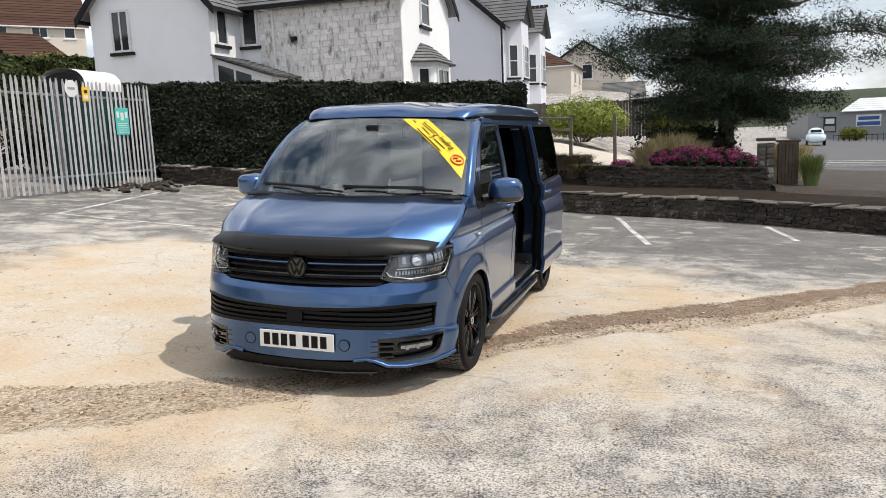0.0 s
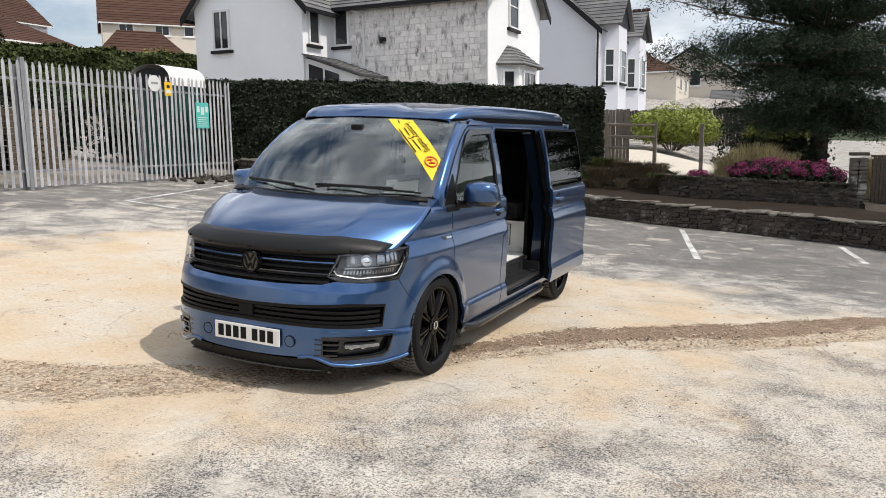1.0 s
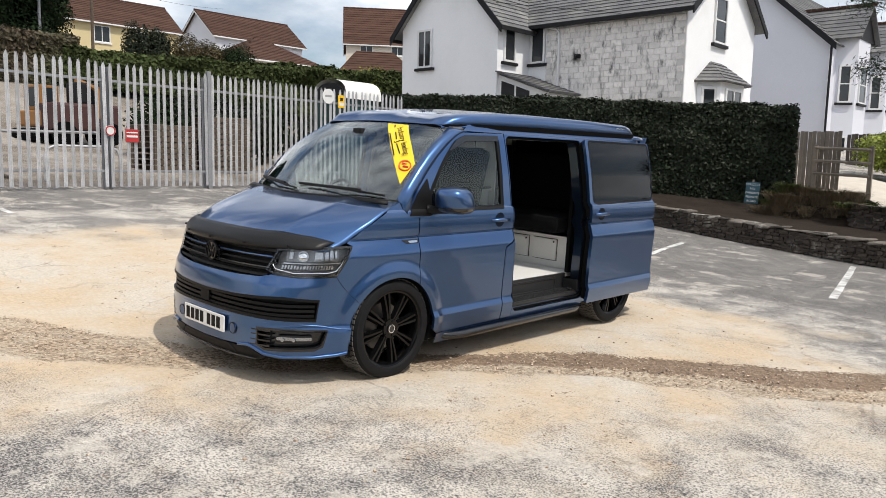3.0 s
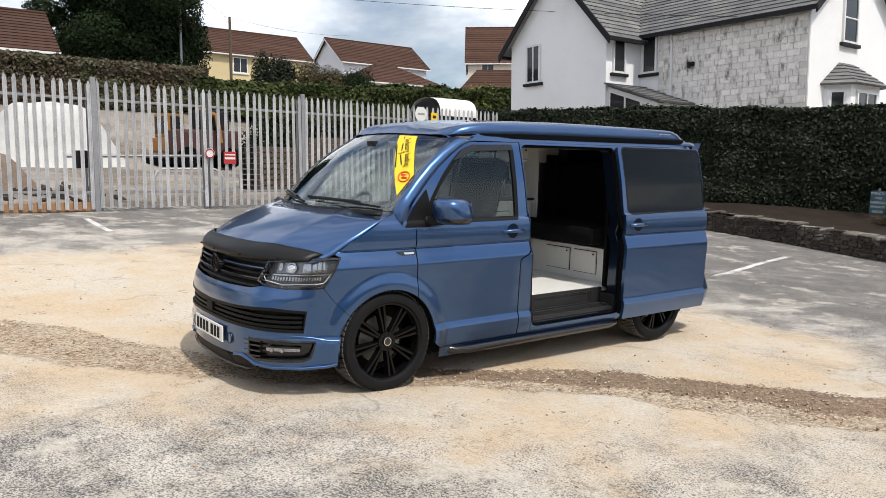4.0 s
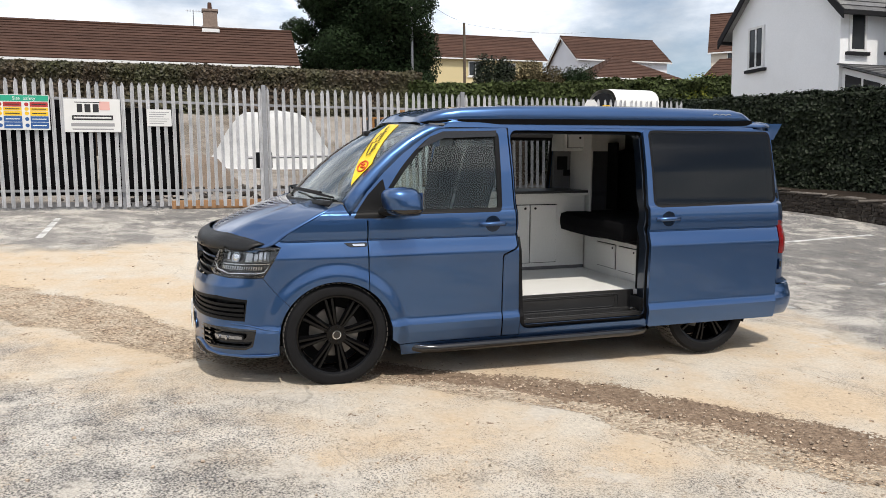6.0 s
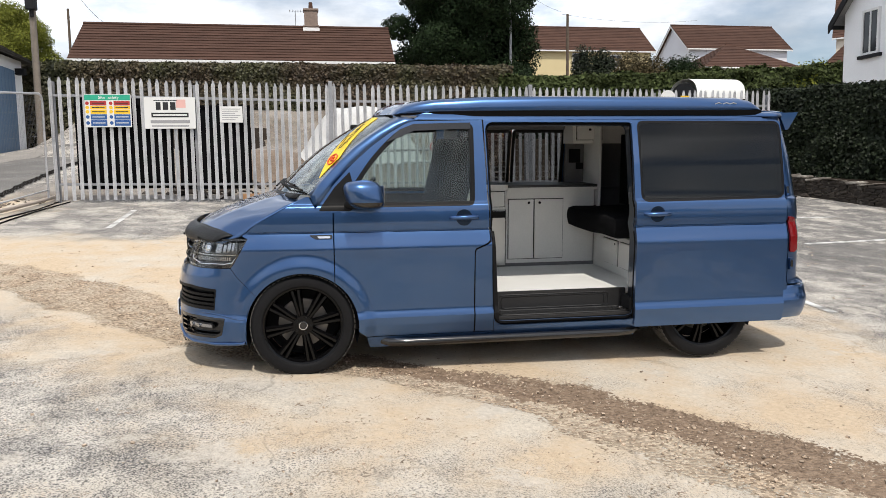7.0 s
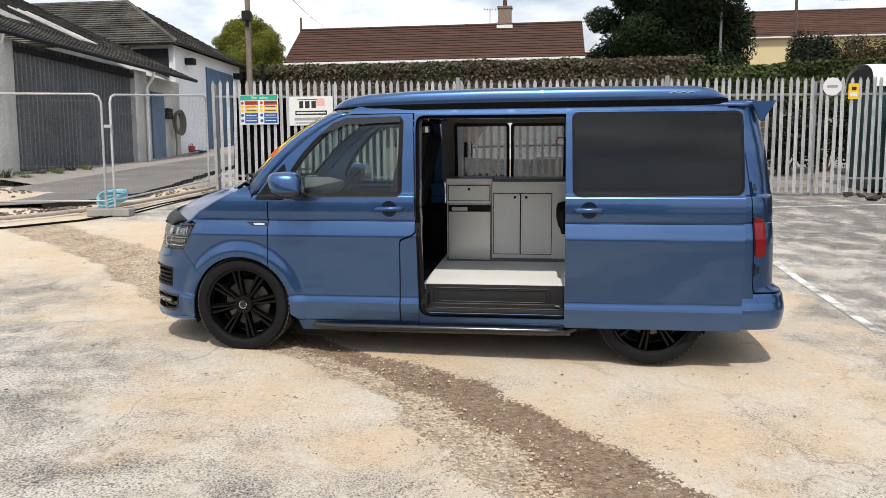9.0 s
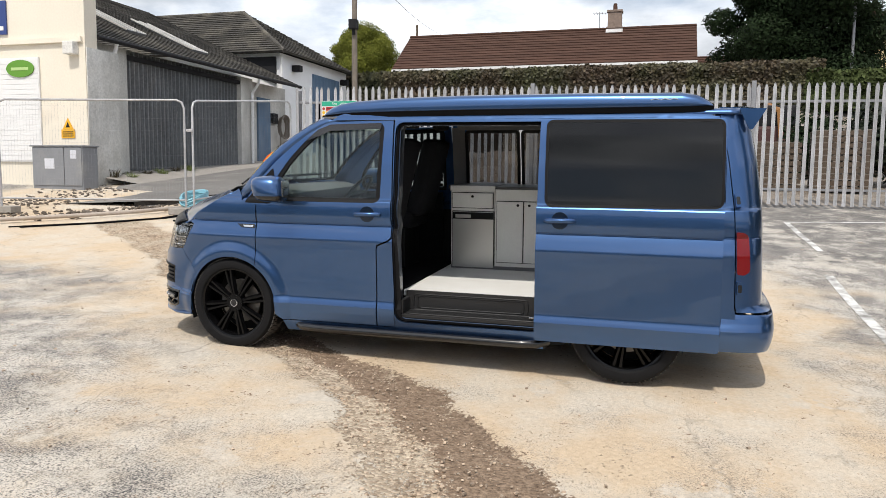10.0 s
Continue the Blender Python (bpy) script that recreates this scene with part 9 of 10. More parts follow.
M_dr = material("dull_red_paint", (0.06, 0.022, 0.02), 0.6, vary=0.3)
bm = bmesh.new()
box(bm, (-0.6, -1.2, 0.5), (0.6, 1.2, 1.45), bevel=0.1)
part("body", bm, M_dr, tk)
bm = bmesh.new()
box(bm, (-0.5, -0.3, 1.45), (0.4, 0.9, 2.2), bevel=0.08)
part("cab", bm, M_black_paint, tk)
for yy in (-0.8, 0.8):
    for xx in (-0.6, 0.6):
        bm = bmesh.new()
        rod(bm, (xx - 0.12, yy, 0.4), (xx + 0.12, yy, 0.4), 0.4, 20)
        part("wheel", bm, M_rubber, tk)
lb = thing("lock_box", pose(-10.7, 0.55, 1.38 - fall(-10.7, 0.55)), "black box on a steel rail behind the gate", "box")
bm = bmesh.new()
box(bm, (-0.12, -0.2, -0.17), (0.12, 0.2, 0.17), bevel=0.02)
part("case", bm, M_black_paint, lb)
bm = bmesh.new()
rod(bm, (0, -0.35, 0.06), (0, 2.3, 0.10), 0.03, 8)
rod(bm, (0, 0.0, -0.17), (0, 0.0, -1.2), 0.04, 8)
part("stand", bm, M_rail, lb)
hp = thing("hoop_barrier", pose(-11.2, 2.75, ground_z(-11.2, 2.75)), "galvanised hoop barrier behind the gate", "barrier")
bm = bmesh.new()
pipe(bm, [(0, -0.75, 0), (0, -0.75, 0.5), (0, -0.68, 0.64), (0, -0.55, 0.7), (0, 0.55, 0.7), (0, 0.68, 0.64), (0, 0.75, 0.5), (0, 0.75, 0)], 0.03, 8)
part("hoop", bm, M_galv, hp, smooth=60)
def pallet_stack(x, y, n, yaw):
    t = thing("pallet_stack", pose(x, y, ground_z(x, y), 0, 0, yaw), "stack of weathered wooden pallets in the yard", "pallets", "pallet stacks in the yard")
    for k in range(n):
        for j in range(6):
            bm = bmesh.new()
            box(bm, (-0.5, -0.6 + j * 0.205, 0.14 * k + 0.11), (0.5, -0.48 + j * 0.205, 0.14 * k + 0.13))
            part("board", bm, M_wood, t)
        for xx in (-0.45, 0, 0.45):
            bm = bmesh.new()
            box(bm, (xx - 0.05, -0.6, 0.14 * k), (xx + 0.05, 0.6, 0.14 * k + 0.108))
            part("bearer", bm, M_bark, t)


pallet_stack(-13.4, 5.6, 8, 8), pallet_stack(-13.2, 7.1, 10, -5)
for k, (x, y, h) in enumerate(((-14.5, 8.6, 1.7), (-15.5, 10.0, 2.0), (-14.0, 10.8, 1.6), (-16.5, 7.0, 1.8), (-17.5, 8.8, 2.1), (-13.0, 11.6, 1.5))):
    shrub("bush", x, y, ground_z(x, y), 1.1, 1.1, h, 2200, 0.09, M_leaf_dark if k % 2 else M_leaf, "dark scrubby bush behind the fence", 130 + k)
for k, (ya, yb) in enumerate(((-4.4, -2.6), (-2.5, -1.1))):
    nt = thing("debris_netting", pose(0, 0, 0), "black debris netting hung behind the fence", "netting")
    bm = bmesh.new()
    rows = []
    for j in range(7):
        rows.append([(fence_x(ya + (yb - ya) * i / 14) - 0.14 - 0.03 * noise.noise(Vector((i * 0.7, j * 0.6, k))), ya + (yb - ya) * i / 14, ground_z(-9.6, ya) + 0.25 + j * (0.30 if k == 0 else 0.28)) for i in range(15)])
    loft(bm, rows)
    sh = part("sheet", bm, M_rubber, nt, smooth=60)
    sh.modifiers.new("thickness", 'SOLIDIFY').thickness = 0.004
# portable toilet behind the fence's end
pt = thing("portable_toilet", pose(-11.2, 9.72, ground_z(-11.2, 9.72) + 0.02, 0, 0, -87), "dark green portable toilet with white domed roof", "portable toilet")
bm = bmesh.new()
box(bm, (-0.58, -0.58, 0), (0.58, 0.58, 2.16), bevel=0.03)
part("cabin", bm, material("dark_green_plastic", (0.012, 0.05, 0.045), 0.4, vary=0.1), pt)
bm = bmesh.new()
rows = []
for k in range(17):
    a = math.pi * k / 16
    rows.append([(x, -math.cos(a) * 0.64, 2.14 + 0.52 * math.sin(a) ** 0.6) for x in (-0.64, -0.60, 0.60, 0.64)])
vs = loft(bm, rows)
bm.faces.new([r_[0] for r_ in reversed(vs)])
part("roof", bm, material("white_plastic", (0.80, 0.80, 0.78), 0.4, vary=0.05), pt, smooth=40, label="white domed roof")
bm = bmesh.new()
rows = []
for k in range(13):
    a = math.pi * k / 12
    rows.append([(0.645, -math.cos(a) * 0.55, 2.14 + 0.42 * math.sin(a) ** 0.65), (0.655, -math.cos(a) * 0.55, 2.14 + 0.42 * math.sin(a) ** 0.65)])
vs = loft(bm, rows)
bm.faces.new([r_[1] for r_ in vs])
part("vent_panel", bm, M_black_paint, pt)

# ---- poles and wires ----
def pole(name, x, y, h, r, mat, label, box_at=None):
    p = thing(name, pose(x, y, ground_z(x, y)), label, "pole")
    bm = bmesh.new()
    rod(bm, (0, 0, -0.3), (0, 0, h), r, 10, r * 0.75)
    part("shaft", bm, mat, p, smooth=60)
    if box_at:
        bm = bmesh.new()
        box(bm, (0.0, -0.16, box_at), (0.34, 0.20, box_at + 0.42), bevel=0.03)
        rod(bm, (0.15, 0.02, box_at - 0.25), (0.15, 0.02, box_at), 0.08, 8)
        part("pole_box", bm, M_black_paint, p)
    return p


pole("telegraph_pole", -25.85, -10.3, 9.5, 0.14, M_wood, "weathered wooden telegraph pole with a dark box", 7.75 - ground_z(-25.85, -10.3))
pole("telegraph_pole", -60.0, 23.2, 15.25 - ground_z(-60.0, 23.2), 0.15, M_bark, "dark wooden telegraph pole")
pole("telegraph_pole", -62.0, -19.3, 15.2 - ground_z(-62.0, -19.3), 0.13, M_bark, "thin wooden telegraph pole far off")
lp = pole("street_lamp", -45.0, 13.87, 13.4 - ground_z(-45.0, 13.87), 0.11, M_rail, "tall pale grey street lamp post")
bm = bmesh.new()
box(bm, (-0.06, -0.14, 12.5 - ground_z(-45.0, 13.87)), (0.14, 0.14, 12.95 - ground_z(-45.0, 13.87)), bevel=0.02)
part("pole_box", bm, M_whiter, lp)


def wire(a, b, sag, label="thin overhead wire"):
    w = thing("overhead_wire", pose(0, 0, 0), label, "wire", "overhead wires")
    a, b = Vector(a), Vector(b)
    bm = bmesh.new()
    pipe(bm, [a.lerp(b, k / 12) - Vector((0, 0, sag * 4 * (k / 12) * (1 - k / 12))) for k in range(13)], 0.012, 4)
    part("cable", bm, M_black_paint, w)


wire((-25.2, -9.9, 10.64), (-11.8, -12.8, 7.13), 0.3, "thin overhead wire from pole to workshop roof")
wire((-25.2, -9.9, 10.64), (-61.6, -16.1, 13.87), 0.6, "thin overhead wire between telegraph poles")
wire((-44.5, 13.7, 13.81), (-9.7, 22.2, 6.97), 0.4, "thin overhead wire running to the white house")
wire((-57.9, 21.9, 15.01), (-44.5, 13.7, 14.21), 0.3, "thin overhead wire between two poles")
wire((-57.9, 21.9, 14.81), (-65.4, 38.6, 16.06), 0.4, "thin overhead wire to the grey house")
wire((-25.2, -9.8, 10.94), (-44.5, 13.7, 14.41), 0.7, "long thin overhead wire over the bungalow")

# ---- garden east of the hedge ----
def stone_pillar(x, y, z, w, h):
    p = thing("stone_pillar", pose(x, y, z), "rough stone gate pillar beside the drive", "pillar")
    bm = bmesh.new()
    r = random.Random(8)
    for k in range(int(h / 0.1)):
        for s in (-1, 1):
            k0 = len(bm.verts)
            bm.from_mesh(STONES[r.randrange(7)])
            bm.verts.ensure_lookup_table()
            bmesh.ops.transform(bm, matrix=Matrix.Translation((s * w * 0.25, 0, 0.05 + k * 0.1)) @ Matrix.Diagonal((w * 0.5 * r.uniform(0.9, 1.05), w * r.uniform(0.92, 1.02), 0.098, 1)), verts=bm.verts[k0:])
    part("stones", bm, M_coping, p)
    bm = bmesh.new()
    box(bm, (-w * 0.55, -w * 0.55, h), (w * 0.55, w * 0.55, h + 0.08), bevel=0.02)
    part("cap", bm, M_coping, p)


stone_pillar(4.5, 16.5, 0.08, 0.40, 1.06)
bn = thing("wooden_bin", pose(5.04, 16.5, 0.0), "dark slatted wooden bin beside the pillar", "bin")
for k in range(6):
    bm = bmesh.new()
    box(bm, (-0.24 + k * 0.08, -0.24, 0), (-0.168 + k * 0.08, -0.21, 1.1), bevel=0.006)
    part("slat", bm, M_bark, bn)
bm = bmesh.new()
box(bm, (-0.23, -0.21, 0.0), (0.23, 0.22, 1.06))
part("carcass", bm, M_black_paint, bn)
bm = bmesh.new()
box(bm, (-0.27, -0.27, 1.10), (0.27, 0.26, 1.15), bevel=0.01)
part("lid", bm, M_bark, bn)


def grass_tuft(name, x, y, z, rad, h, n, mat, label, seed):
    r = random.Random(seed)
    verts, faces = [], []
    for k in range(n):
        a, q = r.uniform(0, math.tau), r.random() ** 0.5 * rad * 0.5
        bx, by = math.cos(a) * q, math.sin(a) * q
        lean = r.uniform(0.2, 1.0) * rad
        a2 = a + r.gauss(0, 0.5)
        hh = h * r.uniform(0.55, 1.05)
        w = 0.003 + 0.0032 * h
        px, py = -math.sin(a2) * w, math.cos(a2) * w
        i = len(verts)
        for t, s in ((0, 1), (0.5, 0.9), (0.85, 0.6), (1.0, 0.1)):
            cx, cy = bx + math.cos(a2) * lean * t * t, by + math.sin(a2) * lean * t * t
            cz = hh * (t - 0.18 * t * t * t)
            verts += [(cx - px * s, cy - py * s, cz), (cx + px * s, cy + py * s, cz)]
        faces += [(i + 2 * j, i + 2 * j + 1, i + 2 * j + 3, i + 2 * j + 2) for j in range(3)]
    me = bpy.data.meshes.new(name)
    me.from_pydata(verts, [], faces)
    me.materials.append(mat)
    ob = new(name, me)
    ob.matrix_basis = pose(x, y, z)
    return tagged(ob, label, "grass", "", "stuff")


M_dry = material("dry_grass", (0.50, 0.42, 0.22), 0.8, vary=0.2, island=0.4)
M_greeny = material("green_grass", (0.16, 0.20, 0.06), 0.8, vary=0.2, island=0.4)
for k, (x, y, h, m, rad) in enumerate(((1.75, 16.9, 1.45, M_dry, 0.4), (2.05, 17.2, 1.65, M_dry, 0.45), (2.4, 16.9, 1.6, M_dry, 0.4), (2.8, 17.2, 1.4, M_dry, 0.4), (5.55, 16.1, 1.0, M_greeny, 0.32), (5.0, 18.2, 1.35, M_dry, 0.5), (5.5, 18.6, 1.25, M_dry, 0.5), (1.45, 17.2, 1.2, M_dry, 0.45), (2.2, 17.8, 1.6, M_dry, 0.45), (1.2, 18.0, 0.6, M_greeny, 0.5))):
    grass_tuft("grass_tuft", x, y, ground_z(x, y) + 0.45, rad, h, 1100, m, "arching tuft of ornamental grass" if m is M_greeny else "arching tuft of dry straw-coloured grass", 50 + k)


def hydrangea(x, y, z, rad, seed):
    r = random.Random(seed)
    t = thing("hydrangea", pose(x, y, z), "hydrangea bush with deep pink flower heads", "bush", "hydrangeas on the stone wall")
    lv = leaf_cloud("leaves", blob_spots(r, (0, 0, rad * 0.55), (rad, rad * 0.8, rad * 0.65), 1500, 0.5), 0.07, M_leaf, t, seed=seed)
    lv["kind"] = "stuff"
    heads = []
    for k in range(22):
        d = Vector((r.gauss(0, 1), r.gauss(-0.4, 1), abs(r.gauss(0.4, 0.8)))).normalized()
        c = Vector((d.x * rad, d.y * rad * 0.8, rad * 0.55 + d.z * rad * 0.62))
        heads += blob_spots(r, c, (0.10, 0.10, 0.085), 90, 0.8)
    fl = leaf_cloud("blossom", heads, 0.028, bpy.data.materials.get("pink_petal") or material("pink_petal", (0.27, 0.036, 0.12), 0.75, vary=0.2, island=0.4), t, aspect=1.0, seed=seed + 1)
    fl["kind"] = "stuff"


for k, (x, y) in enumerate(((2.05, 15.3), (2.6, 15.15), (3.0, 15.45), (3.5, 15.2), (3.85, 15.4), (0.85, 15.6))):
    hydrangea(x, y, ground_z(x, y) + (0.85 if k < 5 else 0.72), (0.44, 0.50, 0.46, 0.50, 0.36, 0.26)[k], 70 + k)
stone_wall("garden_stone_wall", [(0.1, 14.9), (1.5, 14.60), (4.35, 14.7)], 0.98, 0.4, "dry stone retaining wall under the hydrangeas", 13, span=(-0.2, 4.3), limit=180, cope=False, course=0.085)
# mound of earth between the hedge's end and the garden wall, hung with dead bracken
M_bracken = material("dead_bracken", (0.165, 0.132, 0.092), 0.9, spec=0.1, vary=0.3, island=0.55)
M_moss = material("mossy_weed", (0.070, 0.085, 0.028), 0.85, spec=0.1, vary=0.3, island=0.5)
bm = bmesh.new()
rows = []
for i in range(25):
    x = -2.25 + i * 0.105
    row = []
    for j in range(13):
        v = j / 12
        y = 14.75 + 2.6 * v
        swell = clamp(math.sin(math.pi * clamp((x + 2.45) / 3.1, 0, 1)) * 1.6, 0, 1) * clamp(v / 0.35, 0, 1) ** 0.7 * clamp((1 - v) / 0.25, 0, 1)
        row.append((x, y, ground_z(x, y) + 0.22 + 0.74 * swell + 0.07 * noise.noise(Vector((x * 3, y * 3, 0)))))
    rows.append(row)
loft(bm, rows)
structure(part("mound", bm, M_soil, smooth=60), "earth mound under dead bracken beside the garden wall", "bank")
r_br = random.Random(31)
for k in range(46):
    x, v = r_br.uniform(-2.0, 0.2), r_br.random()
    y = 14.85 + 1.3 * v
    swell = clamp(math.sin(math.pi * clamp((x + 2.45) / 3.1, 0, 1)) * 1.6, 0, 1) * clamp((y - 14.75) / 2.6 / 0.35, 0, 1) ** 0.7
    green = v > 0.72 or x < -1.75
    grass_tuft("weed_clump" if green else "bracken_clump", x, y, ground_z(x, y) + 0.18 + 0.74 * swell, r_br.uniform(0.28, 0.45), r_br.uniform(0.20, 0.36), 300, M_moss if green and k % 2 else M_bracken, "tangle of green weeds on the mound" if green and k % 2 else "clump of dead brown bracken on the mound", 600 + k)
for k in range(26):
    x = -0.1 + 4.3 * k / 25 + r_br.uniform(-0.1, 0.1)
    grass_tuft("weed_clump", x, 14.72 - 0.06 * min(x, 1.5), ground_z(x, 14.7) + 0.86, r_br.uniform(0.18, 0.34), r_br.uniform(0.10, 0.22), 150, (M_moss, M_leaf, M_bracken)[k % 3], "trailing weeds along the top of the garden wall", 700 + k)
for k in range(9):
    x, y = -10.0 - 0.42 * k, -10.2 + 0.25 * math.sin(k * 2.1)
    grass_tuft("weed_clump", x, y, ground_z(x, y) + 0.08, 0.22, 0.22 if k else 0.4, 160, M_greeny if k % 3 else M_leaf_brown, "small clump of weeds at the foot of the shed wall", 420 + k)
# drive beyond the hedge
bm = bmesh.new()
loft(bm, [[(x, y, ground_z(x, y) + (0.42 if y < 20 else 0.30)) for x in (-5.0, -2.5, 0.0, 2.5, 4.0)] for y in (18.6, 20.5, 23.0, 27.0)])
structure(part("drive", bm, material("pale_gravel_drive", (0.56, 0.51, 0.44), 0.95, vary=0.15, scale=2, fine=40, bump=0.01)), "pale gravel drive leading to the houses", "drive")
pf = thing("panel_fence", level(pose(0, 0, 0), -3.2, 22, 2.4), "weathered grey wooden panel fence", "fence")
for k in range(13):
    bm = bmesh.new()
    x = -3.95 + k * 0.125
    box(bm, (x, 21.98 + 0.02 * (k % 2), 1.5), (x + 0.115, 22.0 + 0.02 * (k % 2), 3.33 - 0.01 * (k % 3)), bevel=0.004)
    part("slat", bm, M_wood, pf)
prf = thing("post_and_rail_fence", pose(0, 0, 0), "weathered wooden post and rail fence", "fence")
for x, z0, z1 in ((-2.95, 0.7, 2.2), (-1.36, 0.55, 2.16), (0.17, 0.45, 2.08)):
    bm = bmesh.new()
    box(bm, (x - 0.06, 21.94, z0), (x + 0.06, 22.06, z1), bevel=0.008)
    part("post", bm, M_wood, prf)
for z in (2.05, 1.65, 1.25):
    bm = bmesh.new()
    rod(bm, (-2.95, 21.9, z + 0.06), (-1.36, 21.9, z), 0.045, 6)
    part("rail", bm, M_wood, prf)
bf = thing("panel_fence", pose(0, 33.0, 0), "dark weathered board fence behind the shrubs", "fence")
bm = bmesh.new()
box(bm, (0, 0, 0), (0.14, 0.02, 1.75), bevel=0.004)
slat_me = mesh_of("slat", bm)
slat_me.materials.append(material("dark_board", (0.075, 0.064, 0.055), 0.9, vary=0.3, scale=2, fine=20, random_tint=0.25))
for k in range(56):
    shared("slat", slat_me, bf, pose(-5.0 + k * 0.15, 0.02 * (k % 2), 1.2 + 0.02 * (k % 3)))
sg = thing("parking_sign", pose(-2.70, 16.25, 0.80, 0, 3, 22), "dark teal no-parking sign on a post", "sign")
bm = bmesh.new()
box(bm, (-0.170, -0.010, -0.28), (0.170, 0.010, 0.28), bevel=0.012)
part("sheet", bm, plain("dark_teal", (0.030, 0.085, 0.115), 0.5), sg)
bm = bmesh.new()
box(bm, (-0.025, 0.012, -0.9), (0.025, 0.045, 0.34), bevel=0.004)
part("post", bm, M_wood, sg)
for k, wd in enumerate(("STRICTLY", "NO", "PARKING", "PRIVATE", "ROAD")):
    me = text_mesh(wd, 0.080)
    me.materials.append(S_white)
    shared("lettering", me, sg, pose(0, -0.0115, 0.215 - k * 0.107, 90, 0, 0))

# ---- road, car and trade shed far to the east ----
bm = bmesh.new()
rows = []
for x in np.arange(4.6, 22.1, 0.6):
    y0 = float(np.interp(x, [p[0] for p in W_LINE], [p[1] for p in W_LINE])) + 3.2
    row = []
    for k in range(13):
        y = y0 + (31.0 - y0) * k / 12
        row.append((x, y, ground_z(x, y) + 0.02 + (0.52 * (1 - k / 12) if k else -0.3) + 0.05 * noise.noise(Vector((x, y, 0)))))
    rows.append(row)
loft(bm, rows)
structure(part("verge", bm, material("brown_earth", (0.060, 0.047, 0.037), 0.95, vary=0.4, scale=1.5, fine=20, bump=0.02, second=(0.06, 0.05, 0.04), mask=(0.45, 0.65)), smooth=60), "bare brown earth verge running down to the road", "verge")
bm = bmesh.new()
loft(bm, [[(x + (y - 20) * 0.12, y, ground_z(x + (y - 20) * 0.12, y) + 0.03) for x in (5.8, 8, 11, 15, 22, 40)] for y in (30.5, 34, 38, 44, 50, 58, 74, 100)])
structure(part("road", bm, material("road_tarmac", (0.10, 0.10, 0.104), 0.85, vary=0.15, scale=0.6, fine=20)), "grey tarmac road beyond the garden", "road")
for k in range(4):
    bm = bmesh.new()
    y = 33 + k * 1.6
    loft(bm, [[(x, y + d + (x - 8) * 0.25, ground_z(x, y + d + (x - 8) * 0.25) + 0.05) for x in (8.5, 10, 12, 14)] for d in (0, 0.35)])
    tagged(part("road_line", bm, M_line), "white painted hatching on the road", "road marking", "road hatching", "structure")
vc = thing("vintage_car", pose(13.4, 66.5, ground_z(13.4, 66.5) + 0.03, 0, 0, -8), "small pale blue rounded vintage car", "car")
M_vc = plain("pale_blue_paint", (0.58, 0.68, 0.72), 0.3, coat=0.6)
bm = bmesh.new()
rows = []
for y, w, z0, z1 in ((-1.9, 0.55, 0.35, 0.7), (-1.7, 0.72, 0.28, 0.95), (-1.0, 0.8, 0.25, 1.05), (0.6, 0.8, 0.25, 1.05), (1.6, 0.75, 0.28, 0.95), (1.95, 0.6, 0.35, 0.75)):
    rows.append([(math.copysign(abs(math.cos(a)) ** 0.6, math.cos(a)) * w, y, (z0 + z1) / 2 + math.copysign(abs(math.sin(a)) ** 0.7, math.sin(a)) * (z1 - z0) / 2) for a in np.linspace(0, math.tau, 16, endpoint=False)])
loft(bm, rows, close_u=True, caps=True)
part("body", bm, M_vc, vc, smooth=60)
bm = bmesh.new()
rows = []
for y, w, z1 in ((-1.35, 0.55, 1.05), (-0.95, 0.62, 1.42), (0.2, 0.62, 1.5), (0.75, 0.55, 1.1)):
    rows.append([(math.cos(a) * w, y, 0.95 + max(0, math.sin(a)) ** 0.6 * (z1 - 0.95)) for a in np.linspace(0, math.pi, 10)])
loft(bm, rows)
part("cabin", bm, M_vc, vc, smooth=60)
bm = bmesh.new()
box(bm, (-0.42, -1.28, 1.12), (0.42, -1.2, 1.34), bevel=0.05)
part("rear_window", bm, M_pane, vc)
for x in (-0.66, 0.66):
    for y in (-1.2, 1.25):
        bm = bmesh.new()
        rod(bm, (x - 0.09, y, 0.31), (x + 0.09, y, 0.31), 0.31, 20)
        part("wheel", bm, M_rubber, vc)
sh = thing("trade_shed", level(pose(16.0, 90, 3.0), 18, 90, 5), "grey metal trade shed with pale roof and signs", "shed")
bm = bmesh.new()
box(bm, (0, 0, -1.5), (40, 18, 3.4))
part("wall", bm, material("grey_cladding", (0.24, 0.25, 0.26), 0.6, vary=0.08, scale=1, fine=10), sh)
roofing("roof", [((3.2, -0.5, 3.4), (40.4, -0.5, 3.4), (40.4, 9, 5.0), (7.0, 9, 5.0), 6)], material("pale_roof", (0.62, 0.64, 0.66), 0.6, vary=0.05), sh)
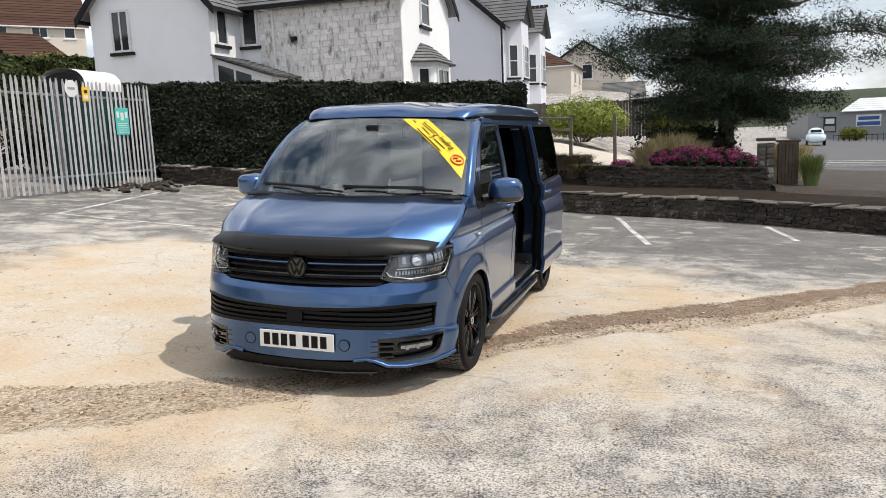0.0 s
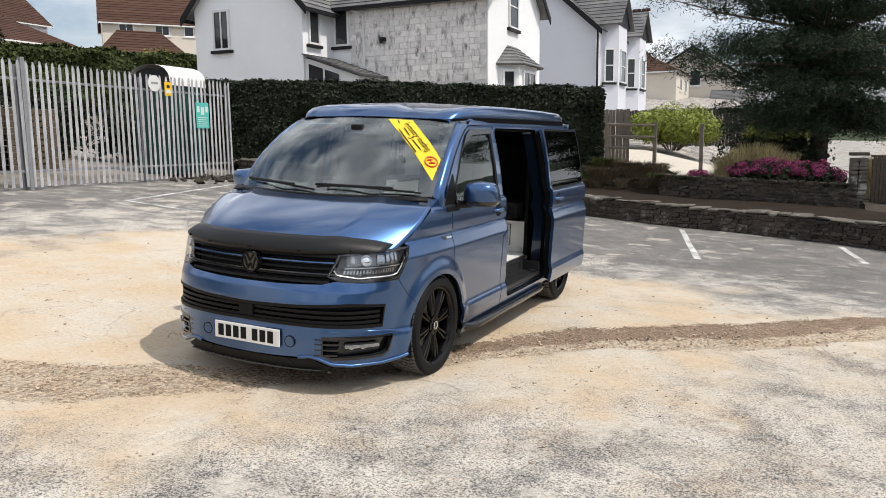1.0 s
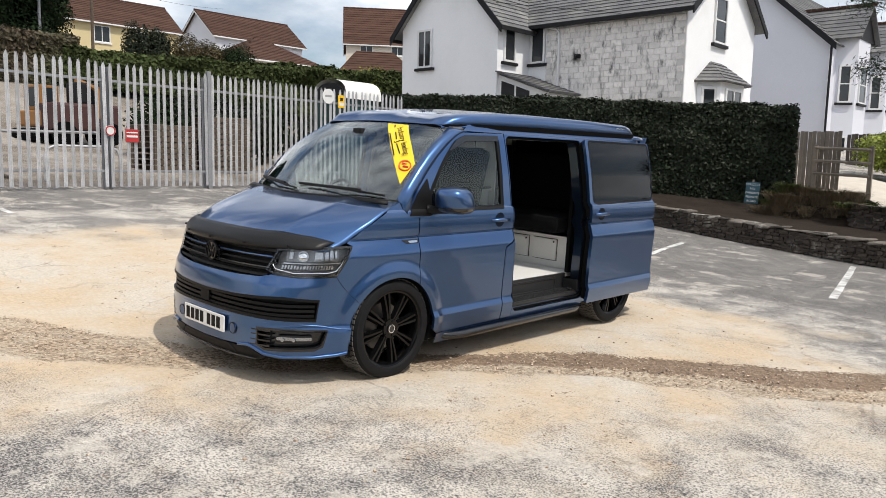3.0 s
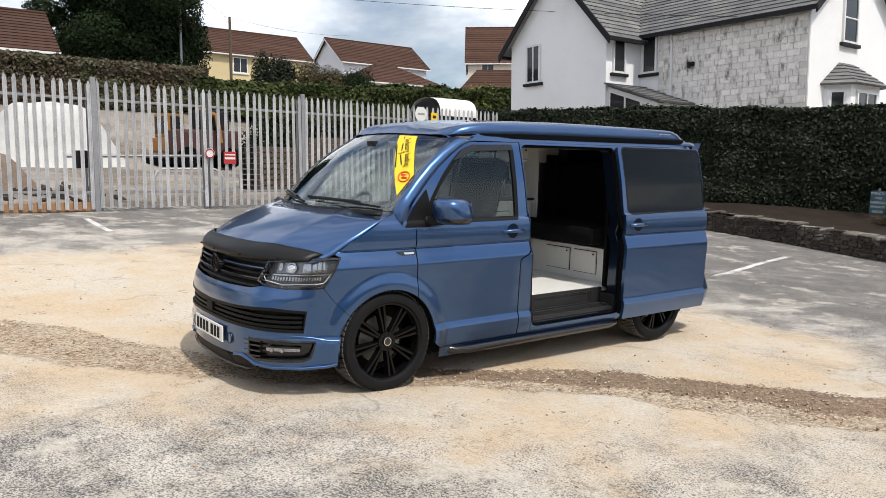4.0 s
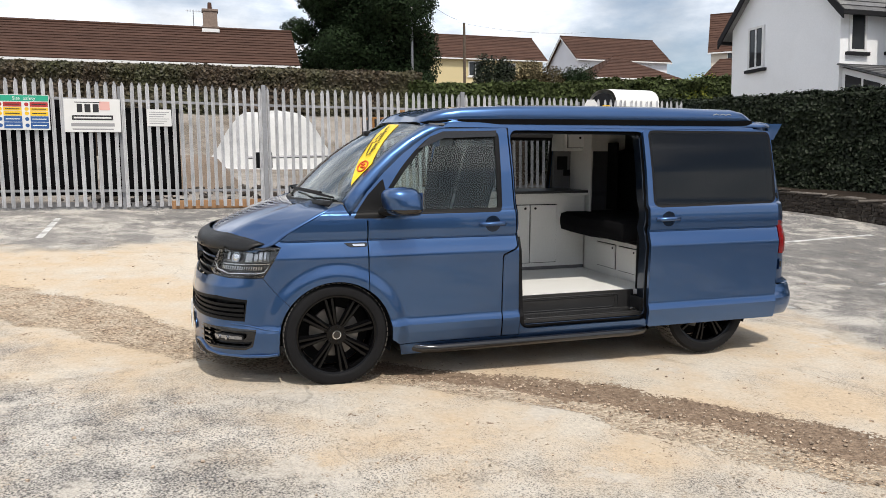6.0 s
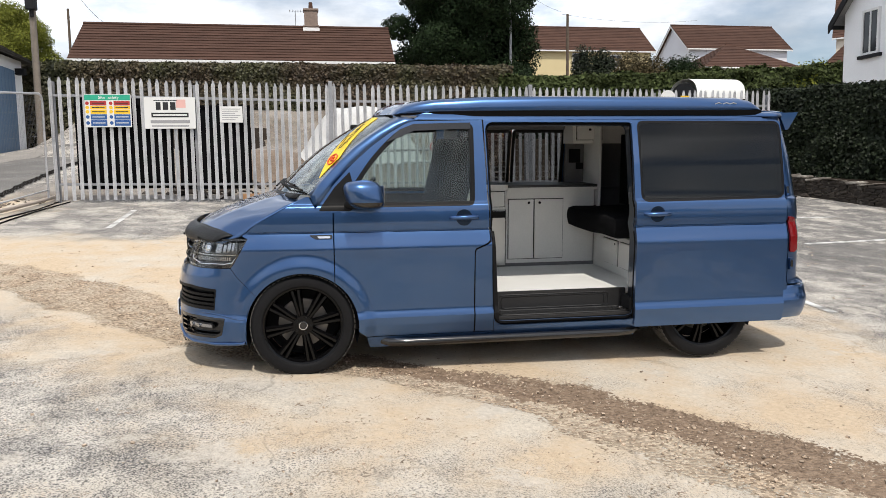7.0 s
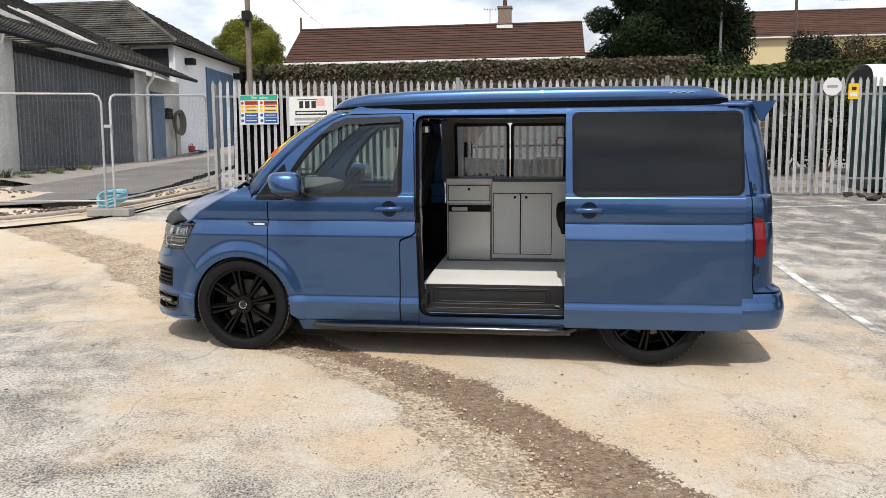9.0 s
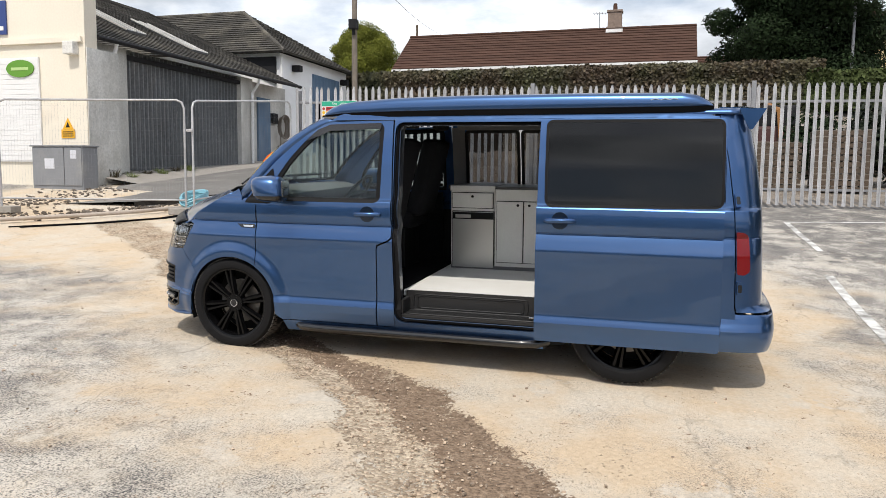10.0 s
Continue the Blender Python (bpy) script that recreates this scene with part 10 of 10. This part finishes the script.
for x0, x1, z0, z1, m in ((4.9, 7.4, 1.7, 3.0, S_white), (1.6, 2.9, 1.2, 2.9, S_black)):
    bm = bmesh.new()
    box(bm, (x0, -0.1, z0), (x1, -0.02, z1))
    part("shed_sign", bm, m, sh)
    bm = bmesh.new()
    box(bm, (x0 + 0.2, -0.13, z0 + (z1 - z0) * 0.55), (x1 - 0.2, -0.105, z1 - 0.2))
    part("sign_bar", bm, S_blue if m is S_white else S_white, sh)
    bm = bmesh.new()
    box(bm, (x0 + 0.1, -0.13, z0 + 0.1), (x1 - 0.1, -0.105, z0 + (z1 - z0) * 0.4))
    part("sign_bar", bm, S_blue if m is S_white else S_grey, sh)
rf = thing("roadside_fence", level(pose(0, 0, 0), 18, 80, 3), "low dark metal fence along the road", "fence")
bm = bmesh.new()
for k in range(40):
    rod(bm, (17 + k * 0.5, 80, 2.6), (17 + k * 0.5, 80, 3.7), 0.025, 5)
rod(bm, (17, 80, 3.6), (37, 80, 3.6), 0.03, 5)
part("railing", bm, M_black_paint, rf)
shrub("bush", 19.5, 83, -0.91, 1.6, 1.2, 1.6, 1500, 0.14, M_leaf_light, "light green bush beside the trade shed", 95)
# wooded hills all round
for nm, cx, cy, ang0, ang1, dist, hgt, lbl in (("hill", 0, 0, 30, 100, 600, 30, "far wooded hill under the sky"), ("hill", 0, 0, -150, 30, 260, 16, "low wooded ridge behind the car park")):
    bm = bmesh.new()
    rows = []
    for k in range(90):
        a = radians(ang0 + (ang1 - ang0) * k / 89)
        row = []
        for d, h in ((0.9, 0.0), (0.95, 0.6), (1.0, 1.0), (1.15, 1.05)):
            z = hgt * h * (0.85 + 0.35 * noise.noise(Vector((math.cos(a) * 4, math.sin(a) * 4, hgt)))) + (hgt * 0.05 * noise.noise(Vector((a * 60, h * 3, 1))) if h > 0.5 else 0)
            row.append((cx + math.cos(a) * dist * d, cy + math.sin(a) * dist * d, z - 2))
        rows.append(row)
    loft(bm, rows)
    tagged(part("hill", bm, material("wooded_hill", (0.035, 0.05, 0.025), 0.9, vary=0.4, scale=0.05, fine=0.4), smooth=60), lbl, "hill", "", "structure")
